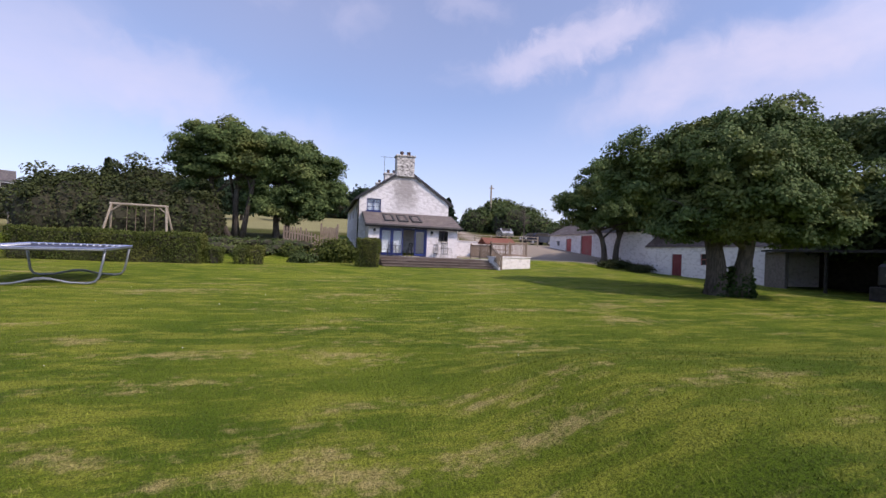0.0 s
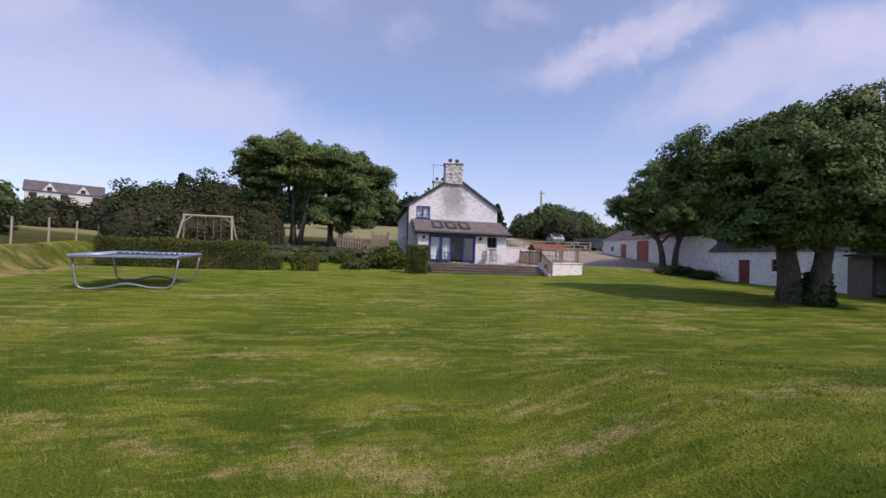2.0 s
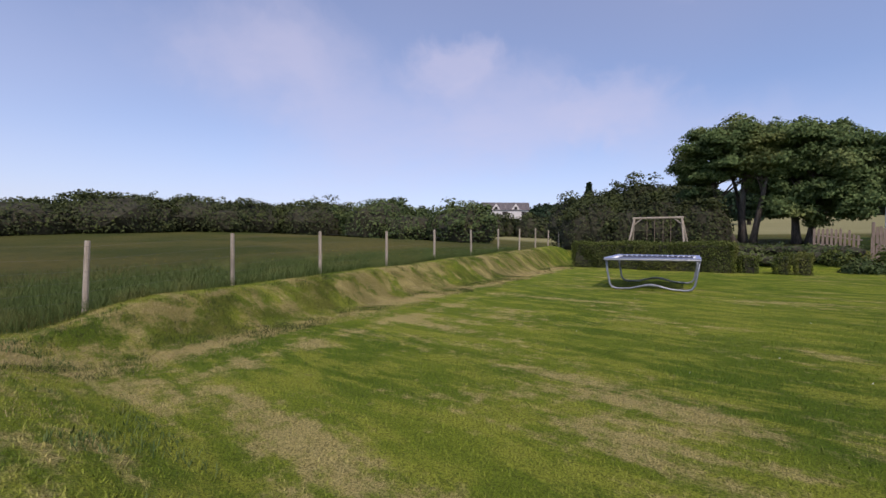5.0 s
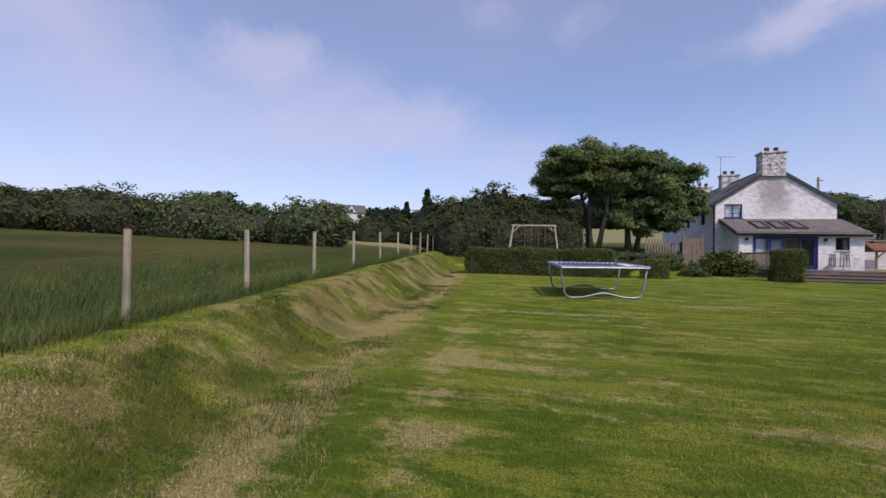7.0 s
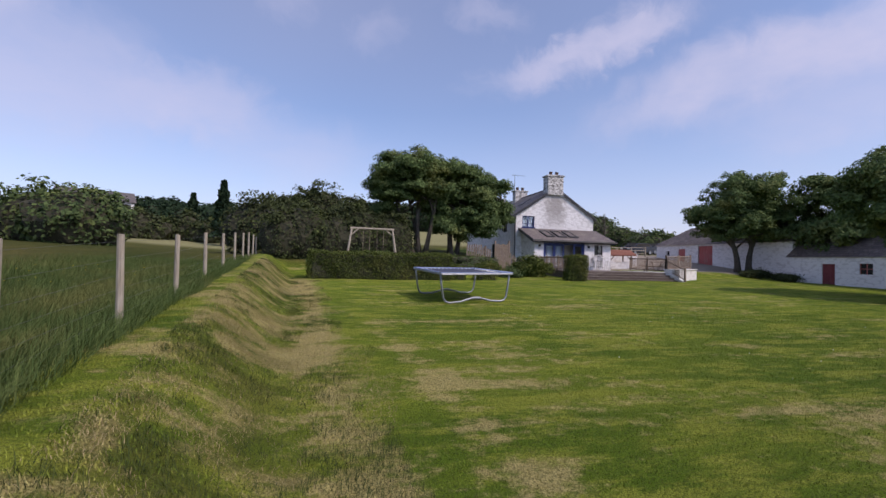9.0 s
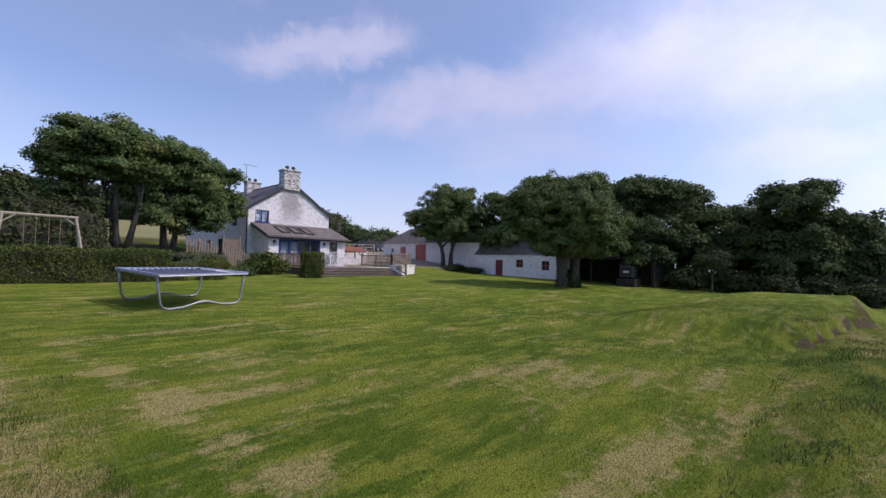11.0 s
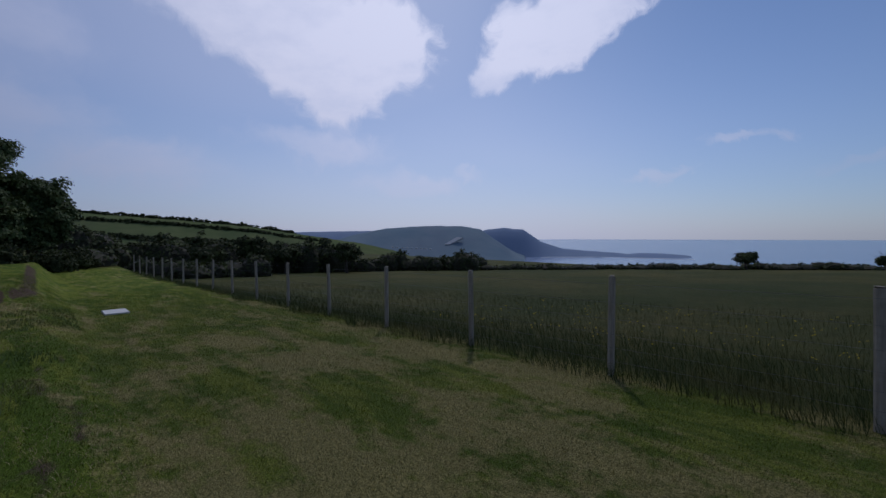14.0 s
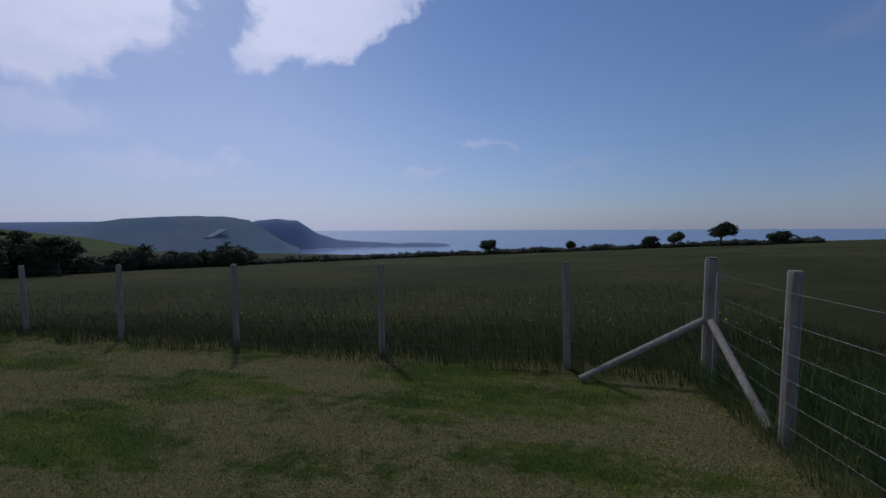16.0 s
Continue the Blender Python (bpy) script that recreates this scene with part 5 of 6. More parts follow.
big = tree("sycamore_tree", "large sycamore with a thick forked ivy-clad trunk", (15.4, 13.1, zb),
     [(15.1, 13.3, 0.36, 14.75, 13.6, zb + 3.0), (15.75, 12.9, 0.32, 16.1, 12.7, zb + 2.9)],
     [(14.4, 13.5, 5.45, 2.82, 2.82, 2.26), (16.5, 12.7, 5.55, 2.82, 2.82, 2.26), (12.8, 14.4, 4.95, 1.81, 1.92, 1.81), (17.8, 12.1, 4.65, 1.81, 2.03, 1.92), (15.4, 13.0, 6.45, 2.03, 2.03, 1.1), (15.2, 11.5, 4.35, 2.26, 1.58, 1.58), (13.7, 13.2, 6.35, 1.24, 1.36, 0.9), (17.0, 12.6, 6.45, 1.24, 1.36, 0.95), (15.4, 12.5, 3.6, 1.9, 1.3, 0.8), (13.3, 12.7, 3.05, 1.5, 1.3, 0.6), (17.2, 12.0, 3.0, 1.6, 1.3, 0.6), (15.3, 12.1, 3.05, 1.5, 1.1, 0.5), (17.0, 11.6, 3.45, 1.58, 1.36, 0.90), (13.7, 12.6, 3.55, 1.58, 1.47, 0.90), (15.6, 14.6, 4.55, 2.26, 1.69, 1.81)], 230000, 0.085, M_SYC, 0.32, 24, 130)
rng_ivy = np.random.default_rng(4)
n_ivy = 1500
ang, hgt = rng_ivy.uniform(0, math.tau, n_ivy), rng_ivy.uniform(0, 1, n_ivy) ** 1.3 * 1.15
cx = np.where(rng_ivy.random(n_ivy) < 0.75, 15.75, 15.2) + 0.1 * hgt
wild = rng_ivy.uniform(0.8, 1.2, n_ivy)
iv, fi = cards(np.stack([cx + np.cos(ang) * (0.50 - 0.16 * hgt) * wild, np.where(cx > 15.6, 12.9, 13.25) + np.sin(ang) * (0.50 - 0.16 * hgt) * wild, zb + hgt], 1), 0.1, rng_ivy)
tagged(mesh_part("ivy", iv, fi, M_IVY, big, "dark climbing ivy leaves"), kind="stuff")
zt = land_at(24.3, 31.3)
tree("sycamore_tree", "round sycamore with twin trunks before the white barn", (23.9, 31.4, zt),
     [(23.5, 31.6, 0.24, 22.6, 31.8, zt + 3.4), (24.3, 31.2, 0.24, 25.0, 31.0, zt + 3.4)],
     [(22.6, 31.6, 7.10, 3.10, 3.22, 2.18), (25.6, 31.2, 7.50, 3.22, 3.22, 2.30), (24.0, 31.2, 8.70, 2.53, 2.64, 1.49), (20.7, 32.0, 6.10, 1.72, 1.95, 1.26), (27.4, 30.4, 6.30, 2.30, 2.42, 1.84), (23.4, 30.4, 5.70, 2.07, 1.84, 1.15), (21.6, 31.2, 4.9, 1.7, 1.7, 0.8), (26.0, 30.6, 4.9, 1.9, 1.7, 0.9)], 90000, 0.12, M_SYC, 0.4, 14, 90)
zs = land_at(23.6, 6.4)
tree("sapling_tree", "thin young tree with sparse leaves at the edge of the wood", (23.6, 6.4, zs),
     [(23.6, 6.4, 0.06, 23.4, 6.5, zs + 1.9), (23.65, 6.35, 0.04, 24.0, 6.2, zs + 1.7)],
     [(23.5, 6.4, zs + 2.4, 1.1, 1.1, 0.7), (24.1, 6.2, zs + 2.0, 0.8, 0.8, 0.5), (22.9, 6.6, zs + 2.0, 0.7, 0.7, 0.5)], 3600, 0.09, M_THORN, 0.22, 12)
WOOD = [(29.5, 27.0, 9.6, 3.9), (31.5, 21.5, 11.3, 4.5), (31.0, 16.5, 10.6, 4.4), (28.0, 12.2, 9.6, 4.0), (32.5, 7.5, 7.8, 3.2), (31.8, 2.6, 9.0, 3.2), (34.5, -0.8, 6.4, 2.3), (36.5, 12.0, 9.6, 3.8), (37.5, 4.5, 7.6, 3.2)]
for k, (x, y, h, r) in enumerate(WOOD):
    z = land_at(x, y)
    tree("ash_tree", "dark leafy tree in the wood beyond the garden", (x, y, z), [(x, y, 0.25, x + 0.4, y + 0.3, z + h * 0.45), (x + 0.3, y - 0.3, 0.18, x - 0.8, y - 0.6, z + h * 0.42)],
         [(x, y, z + h - 2.4, r * 0.85, r * 0.85, 1.9), (x - r * 0.4, y + r * 0.3, z + h - 1.5, r * 0.5, r * 0.5, 1.3), (x + r * 0.3, y - r * 0.45, z + h - 1.4, r * 0.45, r * 0.5, 1.2), (x - r * 0.3, y - r * 0.3, z + h * 0.42, r * 0.75, r * 0.75, 1.9), (x + r * 0.3, y + r * 0.4, z + h * 0.45, r * 0.75, r * 0.75, 2.0), (x - r * 0.55, y, z + h * 0.27, r * 0.6, r * 0.8, 1.3), (x - r * 0.7, y + r * 0.3, z + h * 0.42, r * 0.5, r * 0.8, 1.2)],
         46000, 0.15, M_OAK if k > 1 else M_SYC, 0.46, 10, 80, group="trees of the wood")
for x, y in ((25.6, 8.4), (26.4, 5.6), (27.2, 3.0), (28.6, 0.6), (30.5, -1.8), (27.8, 9.6), (29.5, 5.0), (31.5, 1.2), (32.5, 14.0), (30.6, 8.0), (33.5, -3.2)):
    shrub("dark undergrowth at the edge of the wood", x, y, 1.7, 1.6, 1.15, M_THORN, 4200, 0.13, "undergrowth")


def bush_row(name, label, places, foliage, per_metre, category="bushes", leaf=0.22, clump=0.5):
    """One run of far scrub: overlapping leafy lobes that stand on the ground."""
    rng = np.random.default_rng(len(places) * 7 + 11)
    lobes = []
    for x, y, w, h in places:
        z = land_at(x, y)
        lobes.append((x, y, z + h * 0.42, w, w, h * 0.55))
        lobes.append((x + rng.uniform(-0.4, 0.4) * w, y + rng.uniform(-0.4, 0.4) * w, z + h * 0.62, w * 0.6, w * 0.6, h * 0.36))
    area = sum(w * h for _, _, w, h in places)
    p, way = crown_points(lobes, int(area * per_metre * 0.6), rng, clump, 18, 7)
    n = int(area * per_metre * 0.55)
    at = np.array(places)[rng.choice(len(places), n, p=np.array([w * h for _, _, w, h in places]) / area)]
    d = rng.normal(size=(n, 3))
    d /= np.linalg.norm(d, axis=1, keepdims=True)
    low = np.stack([at[:, 0], at[:, 1], land(at[:, 0], at[:, 1]) + at[:, 3] * 0.3], 1) + d * at[:, [2, 2, 3]] * np.array([1, 1, 0.54]) * rng.uniform(0.88, 1.1, (n, 1))
    p = np.concatenate([p, low])
    way = np.concatenate([way, d * 0.7 + np.array([0, 0, 0.5])])
    p[:, 2] = np.maximum(p[:, 2], land(p[:, 0], p[:, 1]))
    v, f = cards(p, leaf, rng, facing=way)
    # solid near-black lumps stand for the shaded depth behind the leaves
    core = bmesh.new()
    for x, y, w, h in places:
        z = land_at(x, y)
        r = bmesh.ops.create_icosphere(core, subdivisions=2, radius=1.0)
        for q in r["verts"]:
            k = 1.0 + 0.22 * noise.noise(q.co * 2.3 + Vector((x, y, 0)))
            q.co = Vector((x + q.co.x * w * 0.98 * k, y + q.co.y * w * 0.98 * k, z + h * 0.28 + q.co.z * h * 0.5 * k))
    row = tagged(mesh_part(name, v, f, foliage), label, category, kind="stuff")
    tagged(part("twig_shade_core", core, M_TWIG_SHADE, row), kind="stuff")
    return row


def polar(az, d, cx=-8.0, cy=0.0):
    return cx + d * math.sin(radians(az)), cy + d * math.cos(radians(az))


def run_of(az0, az1, d0, d1, n, w, h, seed):
    rng = random.Random(seed)
    out = []
    for k in range(n):
        s = k / (n - 1)
        x, y = polar(az0 + (az1 - az0) * s, d0 + (d1 - d0) * s + rng.uniform(-3, 3))
        out.append((x, y, w * rng.uniform(0.75, 1.3), h * rng.uniform(0.75, 1.25)))
    return out


bush_row("thorn_thicket", "dense dark thorn thicket along the field edge", run_of(-100, -43, 62, 64, 30, 4.4, 4.6, 1), M_THORN, 260, leaf=0.22, clump=0.45)
bush_row("thorn_thicket", "rounded green willow clump in the thicket", run_of(-46, -39, 58, 50, 4, 3.8, 5.2, 2) + [(-29.8, 36.8, 3.0, 5.0), (-33.0, 39.0, 3.0, 4.8)], M_OAK, 300, leaf=0.21, clump=0.45)
bush_row("thicket", "dark hawthorn thicket at the end of the grass bank", [(-14.4 + 1.15 * k, 28.8 + 0.25 * k, 1.5, 3.5 + 0.5 * math.sin(k * 2.1)) for k in range(7)], M_THORN, 900, leaf=0.11, clump=0.24)
bush_row("thicket", "mixed dark bushes behind the hedge and swing", run_of(-14.0, -4.5, 38, 40, 8, 2.8, 4.6, 3), M_THORN, 520, leaf=0.15, clump=0.32)
bush_row("distant_trees", "distant tree belt behind the fields", run_of(-24, 14, 120, 112, 26, 6.0, 7.5, 4), M_CONIFER, 90, leaf=0.5, clump=1.1)
bush_row("distant_trees", "tree belt beyond the farm yard", run_of(27, 52, 86, 74, 16, 3.8, 4.6, 5), M_OAK, 160, leaf=0.3, clump=0.7)
bush_row("distant_trees", "rounded trees behind the yard", [(*polar(28.5, 88), 4.6, 7.2), (*polar(31, 90), 4.2, 7.0), (*polar(25.5, 84), 3.0, 4.8)], M_OAK, 260, leaf=0.3, clump=0.7)
bush_row("field_hedge", "dark windblown hedgerow at the foot of the field", run_of(93, 122, 58, 70, 26, 2.3, 4.5, 6) + run_of(122, 140, 70, 74, 13, 1.9, 3.1, 16), M_THORN, 130, leaf=0.26, clump=0.4)
bush_row("field_hedge", "low dark windblown hedgerow at the foot of the field", run_of(132, 178, 74, 76, 40, 1.3, 1.0, 9), M_THORN, 200, leaf=0.2, clump=0.3)
bush_row("field_hedge", "dark windblown hedgerow at the foot of the field", run_of(178, 205, 77, 86, 22, 1.3, 0.9, 7), M_THORN, 130, leaf=0.26, clump=0.35)
bush_row("field_hedge", "scrubby hedge running down the valley", run_of(95, 112, 46, 52, 8, 1.8, 2.2, 8), M_THORN, 110, leaf=0.28, clump=0.45)


def conifer(x, y, h, r):
    z = land_at(x, y)
    t = thing("conifer", (x, y, z), "dark pointed conifer among the far trees", "tree", "far conifers")
    bm = bmesh.new()
    tube(bm, [(x, y, z - 0.1), (x, y, z + h * 0.5), (x, y, z + h)], [0.3, 0.18, 0.03], 8)
    part("trunk", bm, M_BARK, t)
    rng = np.random.default_rng(int(abs(x * 7 + y)))
    n = 2600
    u = rng.uniform(0.12, 1, n) ** 0.8
    a = rng.uniform(0, math.tau, n)
    rr = r * (1.02 - u) ** 0.75 * rng.uniform(0.3, 1.0, n) * (0.75 + 0.25 * np.sin(u * 40))
    v, f = cards(np.stack([x + np.cos(a) * rr, y + np.sin(a) * rr, z + u * h - rr * 0.25], 1), 0.45, rng)
    tagged(mesh_part("crown", v, f, M_CONIFER, t), kind="stuff")


for az, d, top, r in ((-16.3, 72, 12.7, 2.6), (-6.0, 77, 13.6, 2.4), (-3.6, 80, 13.2, 2.4), (0.3, 84, 13.0, 2.5), (-19.0, 88, 12.4, 2.6), (22.6, 72, 10.4, 2.6), (-9.5, 90, 13.4, 2.6)):
    place = polar(az, d)
    conifer(*place, max(5.0, top - land_at(*place)), r)


# ---- wire fences ----
def fence(label, posts, strands, r=0.045, height=1.2, net=True):
    x, y = posts[0][:2]
    t = thing("wire_fence", (x, y, land_at(x, y)), label, "fence")
    tops = []
    for k, (px, py, *h) in enumerate(posts):
        z = land_at(px, py)
        hh = h[0] if h else height
        rr = h[1] if len(h) > 1 else r
        lean = (random.uniform(-0.03, 0.03), random.uniform(-0.03, 0.03))
        bm = bmesh.new()
        tube(bm, [(px, py, z - 0.2), (px + lean[0] * 0.5, py + lean[1] * 0.5, z + hh * 0.5), (px + lean[0], py + lean[1], z + hh - 0.02), (px + lean[0], py + lean[1], z + hh)], [rr, rr * 0.97, rr * 0.95, rr * 0.86], 9)
        part("post", bm, M_WOOD, t, smooth=False)
        tops.append((px, py, z, lean))
    for f in strands:
        bm = bmesh.new()
        tube(bm, [(px + l[0] * f + 0.045, py + l[1] * f + 0.045, z + f) for px, py, z, l in tops], 0.0014, 4)
        part("wire", bm, M_WIRE, t)
    return t, tops


WEST_Y = [-4.3, -1.6, 1.4, 4.07, 6.6, 9.42, 12.3, 15.3, 18.2, 21.0, 23.6, 26.0, 28.4]
west = [(float(west_fence_x(np.array(y))), y) for y in WEST_Y]
CORNER = (-11.80, -5.85)
fence("weathered round-post and wire stock fence on the grass bank", [(CORNER[0] - 0.02, CORNER[1] + 0.12, 1.1, 0.02)] + [(-11.93, -4.45, 1.25, 0.05)] + west[1:], (0.18, 0.34, 0.5, 0.68, 0.88, 1.1))
SOUTH = [(-10.42, -5.85), *[(-10.42 + 2.285 * k + 0.03 * max(0, k - 5) ** 1.3, -5.85 - 0.008 * k) for k in range(1, 17)]]
sfence, tops = fence("weathered round-post and wire stock fence below the lawn", [(CORNER[0], CORNER[1], 1.24, 0.062)] + SOUTH, (0.18, 0.34, 0.5, 0.68, 0.88, 1.1), 0.042)
zc = land_at(*CORNER)
for end in ((-10.55, -5.45), (-11.9, -4.62)):
    bm = bmesh.new()
    rod(bm, (CORNER[0] + (0.06 if end[0] > -11 else 0.0), CORNER[1] + (0.05 if end[0] > -11 else 0.09), zc + 0.60), (end[0], end[1], land_at(*end) + 0.03), 0.036, 0.034, 9)
    part("strut", bm, M_WOOD, sfence, "pale peeled bracing strut")


# ---- trampoline ----
def build_trampoline():
    A, B, C, D = Vector((-7.78, 12.95)), Vector((-5.6, 13.42)), Vector((-5.95, 15.9)), Vector((-8.12, 15.47))
    mid = (A + B + C + D) / 4
    z0 = land_at(mid.x, mid.y)
    t = thing("trampoline", (mid.x, mid.y, z0), "rectangular trampoline with pale blue padded edge on steel legs", "trampoline")
    H = 0.92
    out = [mid + (p - mid) * 1.13 for p in (A, B, C, D)]
    zt = [land_at(p.x, p.y) + H for p in (A, B, C, D)]
    ring = [Vector((p.x, p.y, z)) for p, z in zip(out, zt)]
    bm = bmesh.new()
    for k in range(4):
        rod(bm, ring[k], ring[(k + 1) % 4], 0.03, sides=8)
    part("top_frame", bm, M_GALV, t)
    inn = [mid + (p - mid) * 0.98 for p in (A, B, C, D)]
    bed = [Vector((p.x, p.y, z - 0.01)) for p, z in zip(inn, zt)]
    part("jumping_mat", prism(bmesh.new(), bed, (0, 0, 0.008)), M_MAT, t, "dark blue woven mat")
    for k in range(4):
        a, b, c, d = ring[k], ring[(k + 1) % 4], bed[(k + 1) % 4], bed[k]
        out_a, out_b = a + (a - d) * 0.12, b + (b - c) * 0.12
        in_c, in_d = c + (b - c) * 0.42, d + (a - d) * 0.42
        part("edge_pad", prism(bmesh.new(), [p + Vector((0, 0, 0.036)) for p in (out_a, out_b, in_c, in_d)], (0, 0, 0.022)), M_PAD, t, "faded blue padding strip")
        n = int((b - a).length / 0.17)
        for q in range(1, n):
            bm = bmesh.new()
            rod(bm, d.lerp(c, q / n) + Vector((0, 0, 0.01)), in_d.lerp(in_c, q / n) + Vector((0, 0, 0.03)), 0.022, sides=6)
            part("spring", bm, M_SPRING, t)
    for p, q in ((0, 1), (2, 3)):
        a, b = (A, B, C, D)[p], (A, B, C, D)[q]
        za, zb_ = land_at(a.x, a.y), land_at(b.x, b.y)
        w = (b - a)
        u = w.normalized()
        at = lambda s, z: (a.x + w.x * s, a.y + w.y * s, za + (zb_ - za) * s + z)
        e = 0.03
        pts = [at(-0.055, H - 0.02), at(-0.04, 0.6), at(-0.01, 0.2), at(0.025, 0.08), at(0.09, 0.04), at(0.25, 0.06), at(0.42, 0.155), at(0.5, 0.17), at(0.58, 0.155), at(0.75, 0.06), at(0.91, 0.04), at(0.975, 0.08), at(1.01, 0.2), at(1.04, 0.6), at(1.055, H - 0.02)]
        bm = bmesh.new()
        tube(bm, pts, 0.032, 9)
        lg = part("leg_frame", bm, M_GALV, t, "bent galvanised leg tube", True)
        bm = bmesh.new()
        tube(bm, [at(0.42, 0.158), at(0.5, 0.172), at(0.58, 0.158)], 0.040, 9)
        part("sleeve", bm, M_GALV, lg)


build_trampoline()


# ---- swing ----
def build_swing():
    a, b = Vector((-10.35, 25.9)), Vector((-7.95, 26.1))
    za, zb_ = land_at(a.x, a.y), land_at(b.x, b.y)
    top = 3.55
    t = thing("garden_swing", (a.x, a.y, za), "weathered timber A-frame garden swing behind the hedge", "swing")
    bm = bmesh.new()
    rod(bm, (a.x - 0.1, a.y, top), (b.x + 0.1, b.y, top), 0.065, sides=10)
    part("crossbeam", bm, M_WOOD, t)
    for p, z, s in ((a, za, -1), (b, zb_, 1)):
        for dy in (-0.75, 0.75):
            bm = bmesh.new()
            rod(bm, (p.x, p.y, top + 0.02), (p.x + s * 0.35, p.y + dy, land_at(p.x, p.y + dy) - 0.05), 0.055, sides=9)
            part("leg", bm, M_WOOD, t)
        bm = bmesh.new()
        rod(bm, (p.x + s * 0.05, p.y, top - 0.4), (p.x - s * 0.4, p.y, top - 0.03), 0.04, sides=7)
        part("brace", bm, M_WOOD, t)
    for k in (0.28, 0.62):
        p, q = a.lerp(b, k), a.lerp(b, k + 0.16)
        for w in (p, q):
            bm = bmesh.new()
            rod(bm, (w.x, w.y, top), (w.x, w.y, za + 0.62), 0.012, sides=5)
            part("rope", bm, M_RAIL, t)
        part("seat", boxed(p.x - 0.05, q.x + 0.05, p.y - 0.1, p.y + 0.1, za + 0.58, za + 0.62, 0.008), M_RAIL, t)


build_swing()
# ---- far hills, headlands and the shore ----
EYE_X, EYE_Y, EYE_Z = -10.4, -0.9, 1.91


def far_ridge(name, label, profile, dist, base_z, depth, material, rough=0.012, seed=1):
    """A far hill seen as a skyline: elevation angles by bearing at a distance, with a front slope and a back."""
    rng = random.Random(seed)
    az = np.array([p[0] for p in profile])
    el = np.array([p[1] for p in profile])
    bearings = np.linspace(az[0], az[-1], 90)
    top = np.interp(bearings, az, el)
    cols = 9
    verts = []
    for b, e in zip(bearings, top):
        peak = EYE_Z + dist * math.tan(radians(e)) + dist * rough * 0.12 * noise.noise(Vector((b * 0.8, seed, 0)))
        for c in range(cols):
            s = c / (cols - 1)
            d = dist + depth * (s - 0.55)
            rise = math.sin(min(1.0, s / 0.55) * math.pi / 2) ** 1.2 if s <= 0.55 else math.cos((s - 0.55) / 0.45 * math.pi / 2)
            lump = dist * rough * noise.noise(Vector((b * 0.5, s * 3.0, seed + 4.0))) * rise * (1 - rise) * 2
            verts.append((EYE_X + d * math.sin(radians(b)), EYE_Y + d * math.cos(radians(b)), base_z + max(0.0, peak - base_z) * rise + lump))
    idx = np.arange(len(bearings) * cols).reshape(len(bearings), cols)
    faces = np.stack([idx[:-1, :-1], idx[:-1, 1:], idx[1:, 1:], idx[1:, :-1]], -1).reshape(-1, 4)
    tagged(mesh_part(name, np.array(verts), faces, material, smooth=True), label, "hill", kind="structure")
    return np.array(verts).reshape(len(bearings), cols, 3)


valley_side = far_ridge("backdrop_hill", "green valley side with field walls", [(82, 2.4), (90, 2.7), (93, 2.6), (101, 2.07), (109, 1.34), (116.7, 0.1), (123, -0.9), (128, -2.2), (132, -4)], 420, -24, 260, M_HILL, 0.01, 2)
# ridge and headlands below carry their haze in the surface colour
far_ridge("backdrop_ridge", "far ridge inland, tinted pale blue for haze", [(108, 0.3), (116, 0.61), (124, 0.72), (132, 0.3)], 2600, -80, 500, M_HEADFAR, 0.0, 5)
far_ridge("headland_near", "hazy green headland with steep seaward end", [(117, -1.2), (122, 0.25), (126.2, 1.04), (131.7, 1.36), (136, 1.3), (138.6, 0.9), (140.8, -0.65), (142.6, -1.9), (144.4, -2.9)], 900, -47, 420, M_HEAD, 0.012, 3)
far_ridge("headland_far", "headland tinted blue-grey for haze, tapering into the sea", [(134, 0.3), (138, 0.45), (139.6, 0.85), (141.6, 1.06), (144.2, 0.81), (145.4, 0.0), (146.5, -0.78), (149.1, -1.69), (152, -1.95), (155.7, -2.2), (157.0, -2.36), (158, -2.2), (161.5, -2.25), (163.4, -2.45), (164.2, -2.75)], 1060, -46.8, 160, M_HEADFAR, 0.006, 4)


def on_bearing(az, d, z):
    return Vector((EYE_X + d * math.sin(radians(az)), EYE_Y + d * math.cos(radians(az)), z))


def strip(name, label, category, points, width, material):
    bm = bmesh.new()
    tube(bm, points, width, 5)
    return tagged(part(name, bm, material), label, category, kind="structure")


strip("surf_line", "white surf along the foot of the headland", "surf", [on_bearing(a, 985 - 4 * abs(a - 154), -46.2) for a in np.linspace(146.5, 164.0, 14)], 1.1, M_FOAM)
scar = bmesh.new()
prism(scar, [on_bearing(134.0, 760, EYE_Z - 760 * 0.0222), on_bearing(134.7, 760, EYE_Z - 760 * 0.0225), on_bearing(136.4, 775, EYE_Z - 775 * 0.0062), on_bearing(135.6, 775, EYE_Z - 775 * 0.0055)], (-3, 6, 2))
tagged(part("quarry_face", scar, M_CONC), "pale bare quarry strip on the hillside", "quarry", kind="structure")
for k in range(9):
    p = on_bearing(127.0 + 0.62 * k, 720, EYE_Z - 720 * (0.0255 + 0.0006 * k))
    c = thing("far_caravan", p, "tiny white caravan in the valley", "caravan", "caravans in the valley")
    part("body", boxed(p.x - 2.6, p.x + 2.6, p.y - 1.2, p.y + 1.2, p.z - 1.0, p.z + 0.7, 0.2), M_CONC, c)
